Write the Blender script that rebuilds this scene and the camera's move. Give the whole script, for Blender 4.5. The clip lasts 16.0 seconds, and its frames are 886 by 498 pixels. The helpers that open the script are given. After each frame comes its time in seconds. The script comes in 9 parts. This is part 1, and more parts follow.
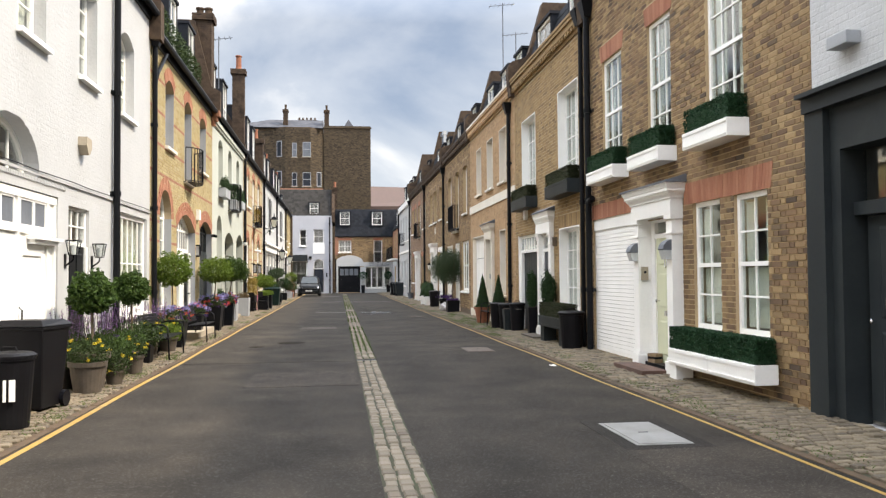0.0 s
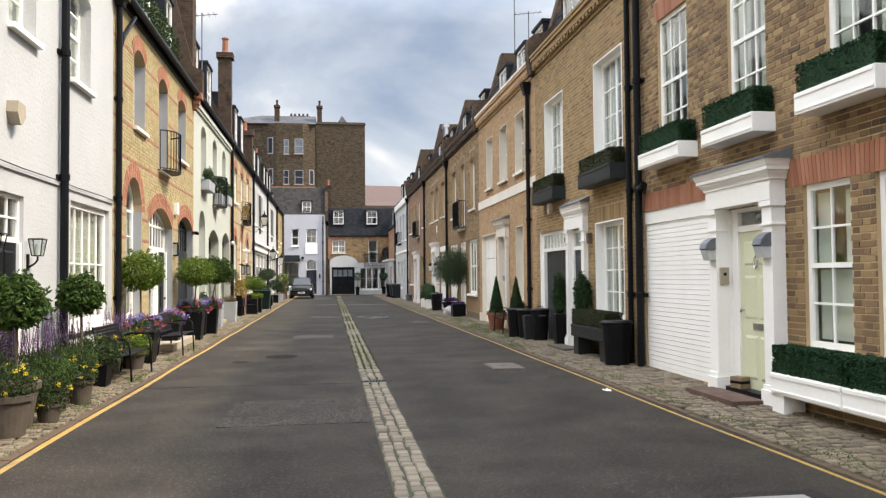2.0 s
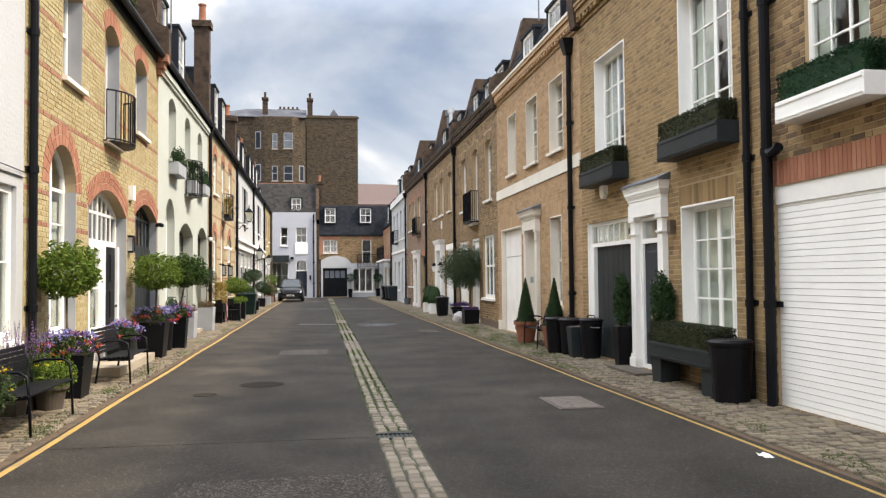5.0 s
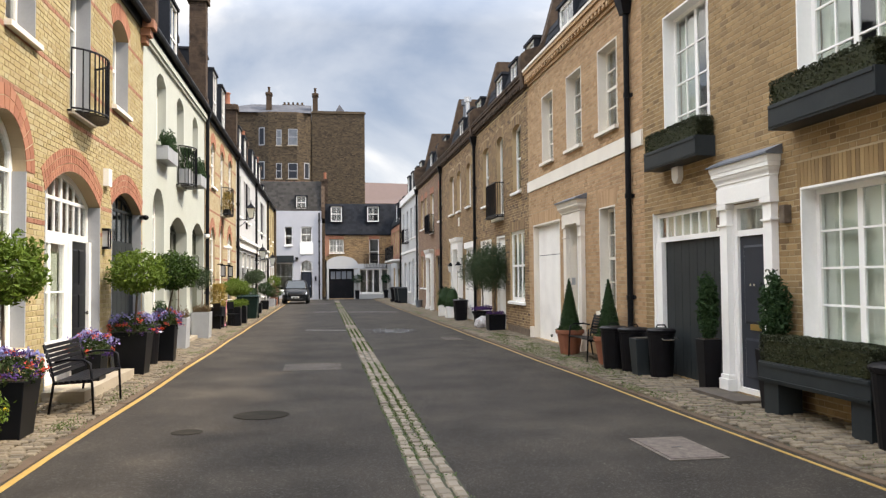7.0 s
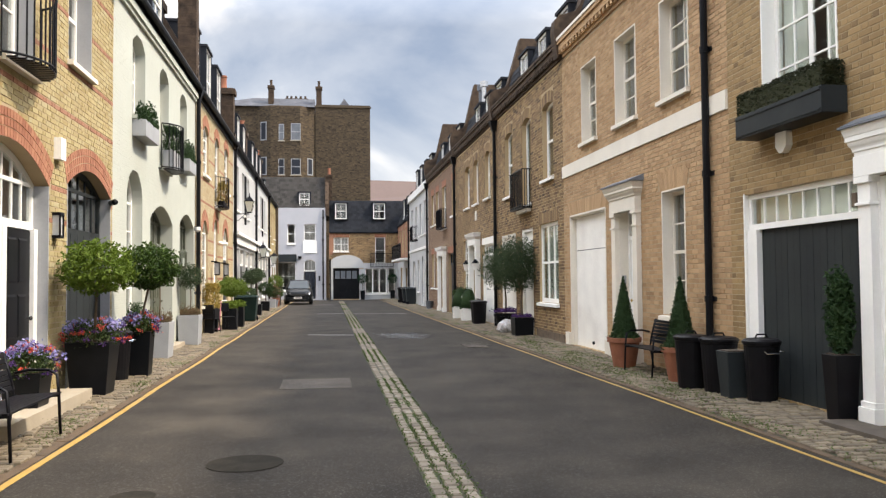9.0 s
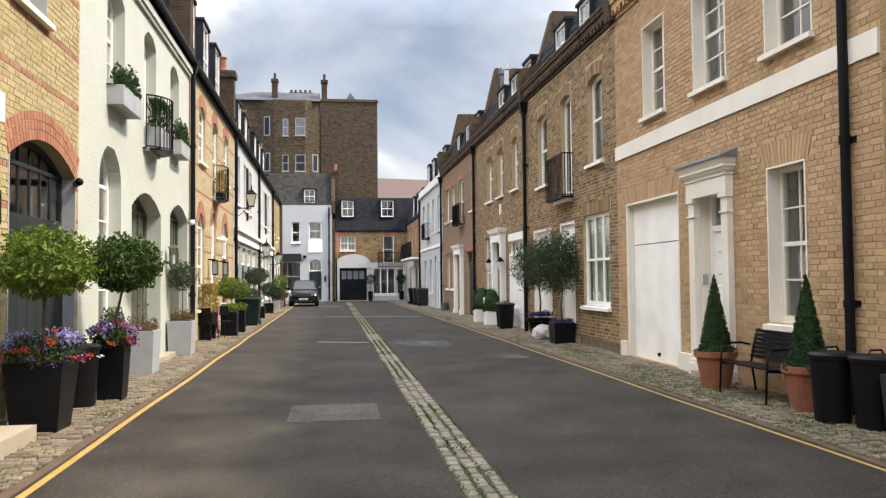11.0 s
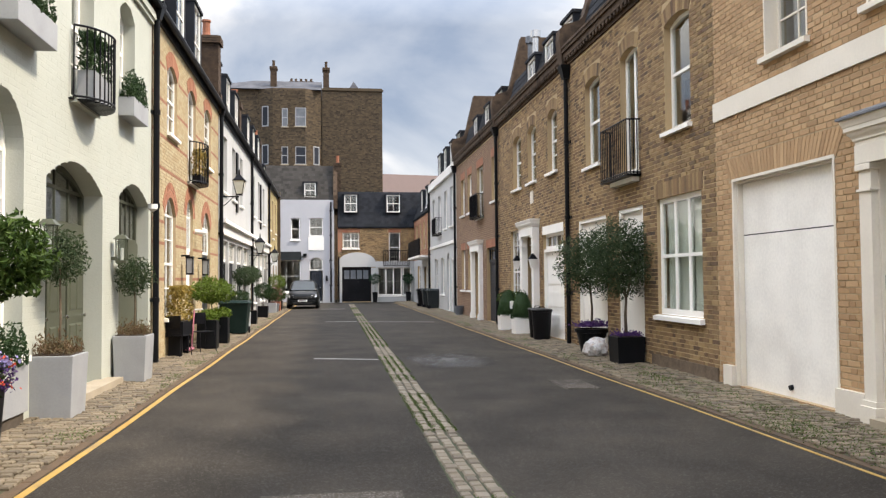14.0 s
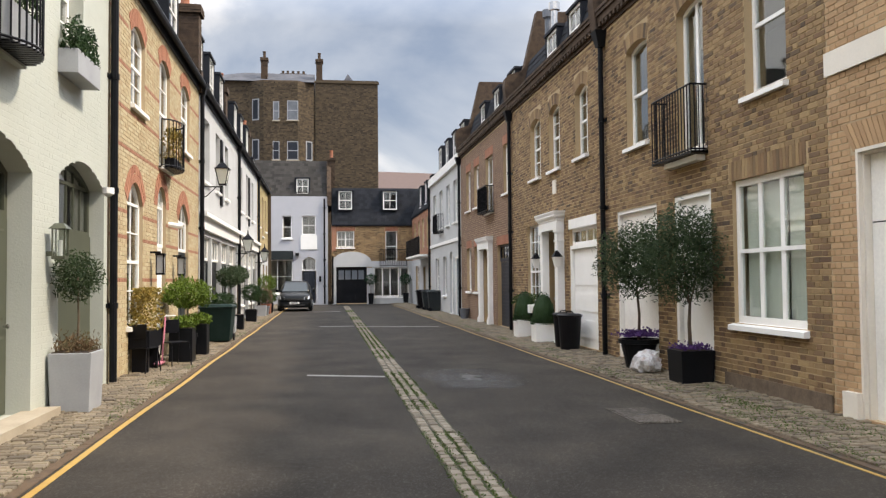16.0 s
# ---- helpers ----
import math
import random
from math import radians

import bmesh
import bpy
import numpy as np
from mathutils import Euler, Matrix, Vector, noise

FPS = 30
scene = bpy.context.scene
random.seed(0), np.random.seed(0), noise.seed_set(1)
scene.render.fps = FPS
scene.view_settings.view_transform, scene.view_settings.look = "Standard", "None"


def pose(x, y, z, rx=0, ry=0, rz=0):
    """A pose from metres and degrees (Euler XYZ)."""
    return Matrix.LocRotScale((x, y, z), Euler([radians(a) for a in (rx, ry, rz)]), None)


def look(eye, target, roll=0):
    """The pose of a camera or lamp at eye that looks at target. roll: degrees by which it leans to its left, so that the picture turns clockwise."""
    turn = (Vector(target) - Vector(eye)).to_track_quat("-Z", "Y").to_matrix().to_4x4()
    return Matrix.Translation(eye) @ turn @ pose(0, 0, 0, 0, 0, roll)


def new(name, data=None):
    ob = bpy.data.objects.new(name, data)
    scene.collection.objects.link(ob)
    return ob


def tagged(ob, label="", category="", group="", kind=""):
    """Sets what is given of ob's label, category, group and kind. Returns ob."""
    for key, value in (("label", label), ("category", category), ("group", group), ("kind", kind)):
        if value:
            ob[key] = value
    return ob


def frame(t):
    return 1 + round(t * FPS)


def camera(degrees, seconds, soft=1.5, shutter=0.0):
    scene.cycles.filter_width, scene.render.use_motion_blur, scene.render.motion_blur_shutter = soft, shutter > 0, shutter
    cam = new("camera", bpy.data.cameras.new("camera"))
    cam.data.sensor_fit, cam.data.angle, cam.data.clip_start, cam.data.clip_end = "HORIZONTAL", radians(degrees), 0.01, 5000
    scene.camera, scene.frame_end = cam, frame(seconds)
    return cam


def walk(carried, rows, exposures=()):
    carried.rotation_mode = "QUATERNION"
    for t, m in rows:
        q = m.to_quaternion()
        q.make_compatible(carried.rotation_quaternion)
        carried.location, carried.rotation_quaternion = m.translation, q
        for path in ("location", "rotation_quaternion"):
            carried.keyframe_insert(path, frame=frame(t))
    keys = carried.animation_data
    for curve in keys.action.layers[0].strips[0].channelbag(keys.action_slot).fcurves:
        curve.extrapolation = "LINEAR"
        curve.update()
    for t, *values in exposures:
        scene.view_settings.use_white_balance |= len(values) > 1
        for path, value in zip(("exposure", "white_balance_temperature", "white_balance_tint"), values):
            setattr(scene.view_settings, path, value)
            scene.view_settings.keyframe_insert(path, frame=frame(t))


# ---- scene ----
cam = camera(57.2, 16.0, 1.3)
METRES, EYE, TILT, LEAN, TURN = 22.857, 1.6, 0.0, 0.0, -7.5
ROWS = [
    (0.0, 0.0, 0.0, 0.0, 0.02, 1.91, 0.46),
    (0.5, -0.0057, 0.0315, 0.0004, -0.16, 1.91, 0.44),
    (1.0, -0.0117, 0.0621, 0.0006, -0.27, 1.93, 0.45),
    (1.5, -0.0169, 0.0933, 0.0013, -0.41, 1.95, 0.47),
    (2.0, -0.0218, 0.123, 0.0016, -0.53, 1.96, 0.49),
    (2.5, -0.0264, 0.1562, 0.0015, -0.71, 1.96, 0.49),
    (3.0, -0.032, 0.1853, 0.002, -0.86, 1.99, 0.5),
    (3.5, -0.0365, 0.2145, 0.002, -0.97, 2.01, 0.53),
    (6.0, -0.0607, 0.3665, 0.0021, -1.28, 2.09, 0.51),
    (6.5, -0.0665, 0.3962, 0.0023, -1.08, 2.12, 0.5),
    (7.0, -0.0717, 0.4274, 0.0025, -0.93, 2.12, 0.53),
    (7.5, -0.0754, 0.4587, 0.0018, -0.81, 2.11, 0.53),
    (8.0, -0.0797, 0.4918, 0.0015, -0.81, 2.13, 0.5),
    (8.5, -0.0848, 0.521, 0.0008, -0.71, 2.15, 0.49),
    (9.0, -0.0895, 0.5514, 0.0006, -0.68, 2.15, 0.51),
    (11.5, -0.1199, 0.7056, 0.0001, -0.31, 2.19, 0.56),
    (12.0, -0.1227, 0.7374, 0.0, -0.2, 2.16, 0.56),
    (12.5, -0.1249, 0.7692, 0.0003, -0.23, 2.16, 0.52),
    (13.0, -0.1293, 0.7995, 0.0011, -0.23, 2.17, 0.52),
    (13.5, -0.1322, 0.8298, 0.0017, -0.21, 2.16, 0.52),
    (14.0, -0.137, 0.8619, 0.0021, -0.26, 2.15, 0.49),
    (14.5, -0.1423, 0.8927, 0.0023, -0.36, 2.16, 0.47),
    (15.0, -0.1485, 0.9224, 0.0018, -0.48, 2.17, 0.47),
    (15.5, -0.1538, 0.9554, 0.0021, -0.64, 2.16, 0.51),
    (16.0, -0.1567, 0.9869, 0.0025, -0.77, 2.18, 0.53),
]
walk(cam, [(t, pose(0, 0, EYE, TILT, LEAN, TURN) @ pose(METRES * x, METRES * y, METRES * z, 90 + pitch, roll, yaw)) for t, x, y, z, yaw, pitch, roll in ROWS], [(0.0, 0.64, 7130, 11), (2.0, 0.58, 7130, 11), (7.0, 0.60, 7150, 12), (12.5, 0.61, 7150, 12), (14.0, 0.56, 7150, 12), (16.0, 0.41, 7150, 12)])

# ---- sky and sun ----
SUN_FROM = Vector((1.0, -0.30, 1.23)).normalized()
world = bpy.data.worlds.new("sky")
scene.world = world
world.use_nodes = True
wt = world.node_tree
wt.nodes.clear()


def wn(kind, **kw):
    n = wt.nodes.new(kind)
    for k, v in kw.items():
        n.inputs[k].default_value = v
    return n


sky = wt.nodes.new("ShaderNodeTexSky")
sky.sky_type = "NISHITA"
sky.sun_disc = False
sky.sun_elevation = math.asin(SUN_FROM.z)
sky.sun_rotation = math.atan2(SUN_FROM.x, SUN_FROM.y)
tc = wt.nodes.new("ShaderNodeTexCoord")
mp = wt.nodes.new("ShaderNodeMapping")
mp.inputs["Scale"].default_value = (1.0, 1.0, 1.7)
mp.inputs["Location"].default_value = (0.35, 0.0, 0.12)
n1 = wn("ShaderNodeTexNoise", Scale=2.6, Detail=9.0, Roughness=0.52, Distortion=0.3)
r1 = wt.nodes.new("ShaderNodeValToRGB")
r1.color_ramp.elements[0].position, r1.color_ramp.elements[0].color = 0.36, (0.24, 0.31, 0.44, 1)
r1.color_ramp.elements[1].position, r1.color_ramp.elements[1].color = 0.65, (1.0, 1.0, 1.0, 1)
e = r1.color_ramp.elements.new(0.50)
e.color = (0.44, 0.50, 0.60, 1)
mixw = wt.nodes.new("ShaderNodeMix")
mixw.data_type = "RGBA"
mixw.inputs[0].default_value = 0.86
bs = wt.nodes.new("ShaderNodeVectorMath")
bs.operation = "SCALE"
bs.inputs[3].default_value = 0.12
bg = wn("ShaderNodeBackground", Strength=1.0)
wo = wt.nodes.new("ShaderNodeOutputWorld")
wt.links.new(tc.outputs["Generated"], mp.inputs["Vector"])
wt.links.new(mp.outputs[0], n1.inputs["Vector"])
wt.links.new(n1.outputs[0], r1.inputs[0])
wt.links.new(sky.outputs[0], bs.inputs[0])
wt.links.new(bs.outputs[0], mixw.inputs[6])
wt.links.new(r1.outputs[0], mixw.inputs[7])
# overcast: the cloud is brighter towards the zenith
sx = wt.nodes.new("ShaderNodeSeparateXYZ")
wt.links.new(tc.outputs["Generated"], sx.inputs[0])
zr = wt.nodes.new("ShaderNodeMapRange")
zr.inputs[1].default_value, zr.inputs[2].default_value = 0.30, 0.75
zr.inputs[3].default_value, zr.inputs[4].default_value = 1.0, 5.6
wt.links.new(sx.outputs[2], zr.inputs[0])
zm = wt.nodes.new("ShaderNodeVectorMath")
zm.operation = "SCALE"
wt.links.new(mixw.outputs[2], zm.inputs[0])
wt.links.new(zr.outputs[0], zm.inputs[3])
wt.links.new(zm.outputs[0], bg.inputs[0])
wt.links.new(bg.outputs[0], wo.inputs[0])

sun = new("sun", bpy.data.lights.new("sun", "SUN"))
sun.data.energy = 3.4
sun.data.angle = radians(2.5)
sun.data.color = (1.0, 0.93, 0.82)
sun.matrix_world = look(SUN_FROM * 50, (0, 0, 0))


# ---- materials ----
def ramp(nt, stops):
    r = nt.nodes.new("ShaderNodeValToRGB")
    while len(r.color_ramp.elements) < len(stops):
        r.color_ramp.elements.new(0.5)
    for el, (p, c) in zip(r.color_ramp.elements, stops):
        el.position, el.color = p, (*c, 1)
    return r


def mat(name, stops, rough=0.8, metal=0.0, big=0.6, fine=40.0, vary="none", bump=0.2, dirt=0.25, spec=0.5, dist=0.004, coat=0.0, trans=0.0):
    """stops: colours from dark to light. vary: 'island' or 'object' picks the colour by piece, 'none' by noise of the scale big (per metre).
    dirt: how much a second, coarse noise dulls it. fine: scale of the grain and relief."""
    m = bpy.data.materials.new(name)
    m.use_nodes = True
    nt = m.node_tree
    b = nt.nodes["Principled BSDF"]
    L = nt.links.new
    co = nt.nodes.new("ShaderNodeTexCoord")
    nb = nt.nodes.new("ShaderNodeTexNoise")
    nb.inputs["Scale"].default_value, nb.inputs["Detail"].default_value = big, 6
    nf = nt.nodes.new("ShaderNodeTexNoise")
    nf.inputs["Scale"].default_value, nf.inputs["Detail"].default_value = fine, 4
    L(co.outputs["Object"], nb.inputs["Vector"])
    L(co.outputs["Object"], nf.inputs["Vector"])
    k = len(stops)
    st = [(i / max(1, k - 1), c) for i, c in enumerate(stops)]
    r = ramp(nt, st)
    if vary == "island":
        g = nt.nodes.new("ShaderNodeNewGeometry")
        L(g.outputs["Random Per Island"], r.inputs[0])
    elif vary == "object":
        g = nt.nodes.new("ShaderNodeObjectInfo")
        L(g.outputs["Random"], r.inputs[0])
    else:
        mr = nt.nodes.new("ShaderNodeMapRange")
        mr.inputs[1].default_value, mr.inputs[2].default_value = 0.3, 0.7
        L(nb.outputs[0], mr.inputs[0])
        L(mr.outputs[0], r.inputs[0])
    # grain and coarse dirt
    mg = nt.nodes.new("ShaderNodeMix")
    mg.data_type, mg.blend_type = "RGBA", "MULTIPLY"
    mg.inputs[0].default_value = dirt
    rg = ramp(nt, [(0.25, (0.35, 0.33, 0.30)), (0.6, (1.1, 1.08, 1.05))])
    md = nt.nodes.new("ShaderNodeMix")
    md.data_type = "FLOAT"
    md.inputs[0].default_value = 0.5
    nd = nt.nodes.new("ShaderNodeTexNoise")
    nd.inputs["Scale"].default_value, nd.inputs["Detail"].default_value = big * 2.3 + 0.4, 8
    L(co.outputs["Object"], nd.inputs["Vector"])
    L(nd.outputs[0], md.inputs[2])
    L(nf.outputs[0], md.inputs[3])
    L(md.outputs[0], rg.inputs[0])
    L(r.outputs[0], mg.inputs[6])
    L(rg.outputs[0], mg.inputs[7])
    L(mg.outputs[2], b.inputs["Base Color"])
    b.inputs["Roughness"].default_value = rough
    b.inputs["Metallic"].default_value = metal
    b.inputs["Specular IOR Level"].default_value = spec
    b.inputs["Coat Weight"].default_value = coat
    if trans:
        b.inputs["Subsurface Weight"].default_value = 0.0
    if bump:
        bp = nt.nodes.new("ShaderNodeBump")
        bp.inputs["Strength"].default_value, bp.inputs["Distance"].default_value = bump, dist
        L(nf.outputs[0], bp.inputs["Height"])
        L(bp.outputs[0], b.inputs["Normal"])
    return m


def glass_mat(name, tint=(0.9, 0.93, 0.92)):
    m = bpy.data.materials.new(name)
    m.use_nodes = True
    nt = m.node_tree
    nt.nodes.clear()
    o = nt.nodes.new("ShaderNodeOutputMaterial")
    t = nt.nodes.new("ShaderNodeBsdfTransparent")
    t.inputs[0].default_value = (*tint, 1)
    g = nt.nodes.new("ShaderNodeBsdfGlossy")
    g.inputs["Roughness"].default_value = 0.02
    f = nt.nodes.new("ShaderNodeLayerWeight")
    f.inputs["Blend"].default_value = 0.5
    pw = nt.nodes.new("ShaderNodeMath")
    pw.operation = "POWER"
    pw.inputs[1].default_value = 4.0
    ml = nt.nodes.new("ShaderNodeMath")
    ml.operation = "MULTIPLY_ADD"
    ml.inputs[1].default_value, ml.inputs[2].default_value = 0.85, 0.10
    nt.links.new(f.outputs["Facing"], pw.inputs[0])
    nt.links.new(pw.outputs[0], ml.inputs[0])
    mx = nt.nodes.new("ShaderNodeMixShader")
    nz = nt.nodes.new("ShaderNodeTexNoise")
    nz.inputs["Scale"].default_value = 1.5
    bp = nt.nodes.new("ShaderNodeBump")
    bp.inputs["Strength"].default_value, bp.inputs["Distance"].default_value = 0.12, 0.02
    nt.links.new(nz.outputs[0], bp.inputs["Height"])
    nt.links.new(bp.outputs[0], g.inputs["Normal"])
    nt.links.new(ml.outputs[0], mx.inputs[0])
    nt.links.new(t.outputs[0], mx.inputs[1])
    nt.links.new(g.outputs[0], mx.inputs[2])
    nt.links.new(mx.outputs[0], o.inputs[0])
    return m


BRICK_BROWN = mat("brick_brown", [(0.065, 0.042, 0.026), (0.265, 0.172, 0.080), (0.170, 0.101, 0.050), (0.350, 0.238, 0.114), (0.215, 0.128, 0.062), (0.110, 0.064, 0.036), (0.290, 0.188, 0.086)], 0.9, vary="island", fine=70, bump=0.5, dirt=0.45)
BRICK_ONE = mat("brick_brown_single", [(0.065, 0.042, 0.026), (0.265, 0.172, 0.080), (0.170, 0.101, 0.050), (0.350, 0.238, 0.114), (0.215, 0.128, 0.062), (0.110, 0.064, 0.036), (0.290, 0.188, 0.086)], 0.9, vary="object", fine=70, bump=0.5, dirt=0.45)
BRICK_FAR = mat("brick_far", [(0.048, 0.032, 0.018), (0.083, 0.055, 0.029), (0.102, 0.069, 0.039), (0.068, 0.045, 0.025)], 0.9, big=3.0, fine=9, bump=0.4, dirt=0.5)
BRICK_SOOT = mat("sooty_brick", [(0.030, 0.022, 0.017), (0.088, 0.060, 0.041), (0.054, 0.038, 0.028)], 0.95, big=3.0, fine=40, bump=0.5, dirt=0.4, spec=0.2)
BRICK_TAN = mat("brick_tan", [(0.320, 0.196, 0.100), (0.415, 0.262, 0.138), (0.470, 0.302, 0.160), (0.365, 0.222, 0.114), (0.500, 0.330, 0.180)], 0.9, vary="island", fine=70, bump=0.4, dirt=0.3)
BRICK_OCHRE = mat("brick_ochre", [(0.165, 0.102, 0.045), (0.310, 0.200, 0.086), (0.235, 0.148, 0.064), (0.350, 0.230, 0.102), (0.270, 0.172, 0.075)], 0.9, vary="island", fine=70, bump=0.4, dirt=0.3)
BRICK_YELLOW = mat("brick_yellow", [(0.322, 0.243, 0.103), (0.384, 0.300, 0.145), (0.421, 0.345, 0.171), (0.353, 0.271, 0.119), (0.408, 0.345, 0.196)], 0.9, vary="island", fine=60, bump=0.4, dirt=0.25)
BRICK_PINK = mat("brick_pale", [(0.390, 0.290, 0.158), (0.443, 0.352, 0.204), (0.469, 0.395, 0.244), (0.404, 0.314, 0.181)], 0.9, vary="island", fine=60, bump=0.4, dirt=0.25)
BRICK_RED = mat("brick_red", [(0.265, 0.110, 0.063), (0.318, 0.143, 0.083), (0.346, 0.170, 0.104), (0.285, 0.127, 0.073)], 0.9, vary="island", fine=60, bump=0.4, dirt=0.3)
BRICK_MAROON = mat("brick_maroon", [(0.158, 0.093, 0.062), (0.206, 0.121, 0.079), (0.230, 0.146, 0.096)], 0.9, vary="island", fine=60, bump=0.4, dirt=0.3)
BRICK_TOWER = mat("brick_tower", [(0.028, 0.020, 0.012), (0.088, 0.062, 0.034), (0.050, 0.035, 0.020), (0.122, 0.086, 0.048), (0.068, 0.048, 0.027)], 0.9, vary="island", fine=30, bump=0.4, dirt=0.4)
MORTAR = mat("mortar", [(0.367, 0.275, 0.162), (0.441, 0.339, 0.213)], 0.95, fine=90, bump=0.4)
MORTAR_DARK = mat("mortar_dark", [(0.385, 0.275, 0.150), (0.470, 0.345, 0.200)], 0.95, fine=90, bump=0.4)
WHITE_BRICK = mat("white_painted_brick", [(0.435, 0.435, 0.425), (0.475, 0.475, 0.466)], 0.7, big=0.7, fine=18, bump=0.6, dirt=0.12, dist=0.012)
PALE_BRICK = mat("pale_green_painted_brick", [(0.429, 0.442, 0.379), (0.465, 0.478, 0.415)], 0.7, big=0.7, fine=45, bump=0.5, dirt=0.1, dist=0.006)
LILAC = mat("lilac_white_render", [(0.421, 0.421, 0.443), (0.465, 0.465, 0.485)], 0.8, big=0.5, fine=30, bump=0.2, dirt=0.12)
WHITE_PAINT = mat("white_gloss_paint", [(0.85, 0.83, 0.78), (0.90, 0.88, 0.83)], 0.4, big=1.2, fine=25, bump=0.08, dirt=0.08)
SCUFFED_WHITE = mat("scuffed_white_paint", [(0.80, 0.76, 0.70), (0.87, 0.84, 0.78), (0.90, 0.87, 0.81)], 0.5, big=0.9, fine=25, bump=0.1, dirt=0.22)
CREAM_PAINT = mat("cream_stone_paint", [(0.70, 0.64, 0.54), (0.76, 0.70, 0.60)], 0.6, big=1.2, fine=30, bump=0.12, dirt=0.12)
GREY_PAINT = mat("dark_grey_timber_paint", [(0.023, 0.027, 0.029), (0.032, 0.037, 0.037)], 0.45, big=1.5, fine=20, bump=0.1, dirt=0.2, spec=0.12)
BLACK_PAINT = mat("black_paint", [(0.005, 0.006, 0.007), (0.010, 0.010, 0.012)], 0.4, big=2, fine=30, bump=0.1, dirt=0.2, spec=0.12)
NAVY_PAINT = mat("blue_black_door_paint", [(0.024, 0.027, 0.034), (0.031, 0.035, 0.045)], 0.35, big=2, fine=30, bump=0.05, dirt=0.1, spec=0.12)
SAGE_PAINT = mat("sage_green_door_paint", [(0.60, 0.61, 0.41), (0.65, 0.66, 0.46)], 0.4, big=2, fine=30, bump=0.05, dirt=0.1)
OLIVE_PAINT = mat("olive_green_door_paint", [(0.056, 0.061, 0.039), (0.071, 0.077, 0.050)], 0.45, big=2, fine=30, bump=0.05, dirt=0.15)
PALE_GREY = mat("pale_grey_planter", [(0.294, 0.302, 0.309), (0.339, 0.346, 0.353)], 0.6, big=2, fine=40, bump=0.1, dirt=0.15)
WEATHERED_SLATE = mat("weathered_slate", [(0.030, 0.028, 0.026), (0.042, 0.039, 0.036), (0.054, 0.050, 0.046)], 0.9, vary="island", fine=25, bump=0.3, dirt=0.35, spec=0.12)
SLATE = mat("slate", [(0.015, 0.017, 0.020), (0.020, 0.022, 0.027), (0.025, 0.027, 0.032)], 0.9, vary="island", fine=25, bump=0.3, dirt=0.35, spec=0.12)
ROOF_GREY = mat("weathered_grey_slate", [(0.060, 0.062, 0.070), (0.095, 0.097, 0.107)], 0.95, big=1.5, fine=8, bump=0.3, dirt=0.3, spec=0.1)
LEAD = mat("lead", [(0.102, 0.114, 0.132), (0.150, 0.162, 0.180)], 0.55, big=2, fine=20, bump=0.2, dirt=0.25)
TILE_RED = mat("red_roof_tile", [(0.069, 0.039, 0.029), (0.088, 0.054, 0.042)], 0.85, vary="island", fine=20, bump=0.3)
STONE = mat("stone", [(0.324, 0.273, 0.197), (0.387, 0.326, 0.241)], 0.8, big=2, fine=40, bump=0.2)
GLASS = glass_mat("window_glass")
CURTAIN = mat("cream_curtain", [(0.66, 0.66, 0.56), (0.76, 0.76, 0.66)], 0.9, big=3, fine=60, bump=0.1, dirt=0.05)
ROOM = mat("room_plaster", [(0.42, 0.40, 0.36), (0.48, 0.45, 0.41)], 0.9, big=0.8, fine=20, bump=0.05)


def asphalt_mat(name, stops, stone, stones, big=0.3):
    """Bitumen with pale stone chips of a given share, broad wear, stains and sunlit patches in its colour."""
    m = mat(name, stops, 0.9, big=big, fine=120, bump=0.8, dirt=0.7, dist=0.006, spec=0.2)
    nt = m.node_tree
    b = nt.nodes["Principled BSDF"]
    co = nt.nodes.new("ShaderNodeTexCoord")
    v = nt.nodes.new("ShaderNodeTexVoronoi")
    v.inputs["Scale"].default_value = 85.0
    sp = nt.nodes.new("ShaderNodeSeparateColor")
    r = ramp(nt, [(1 - stones - 0.05, (0, 0, 0)), (1 - stones, (1, 1, 1))])
    n2 = nt.nodes.new("ShaderNodeTexNoise")
    n2.inputs["Scale"].default_value, n2.inputs["Detail"].default_value = 1.1, 7
    # colour blotches for wear and stains, and for sunlit patches of road
    r2 = ramp(nt, [(0.36, (0.70, 0.69, 0.68)), (0.48, (0.95, 0.95, 0.95)), (0.58, (1.05, 1.04, 1.02)), (0.68, (1.30, 1.28, 1.24))])
    mx = nt.nodes.new("ShaderNodeMix")
    mx.data_type = "RGBA"
    mx.inputs[7].default_value = (*stone, 1)
    ml = nt.nodes.new("ShaderNodeMix")
    ml.data_type, ml.blend_type = "RGBA", "MULTIPLY"
    ml.inputs[0].default_value = 0.8
    src = b.inputs["Base Color"].links[0].from_socket
    nt.links.new(co.outputs["Object"], v.inputs["Vector"])
    nt.links.new(co.outputs["Object"], n2.inputs["Vector"])
    nt.links.new(v.outputs["Color"], sp.inputs[0])
    nt.links.new(sp.outputs[0], r.inputs[0])
    nt.links.new(r.outputs[0], mx.inputs[0])
    nt.links.new(src, mx.inputs[6])
    nt.links.new(n2.outputs[0], r2.inputs[0])
    nt.links.new(mx.outputs[2], ml.inputs[6])
    nt.links.new(r2.outputs[0], ml.inputs[7])
    nt.links.new(ml.outputs[2], b.inputs["Base Color"])
    return m


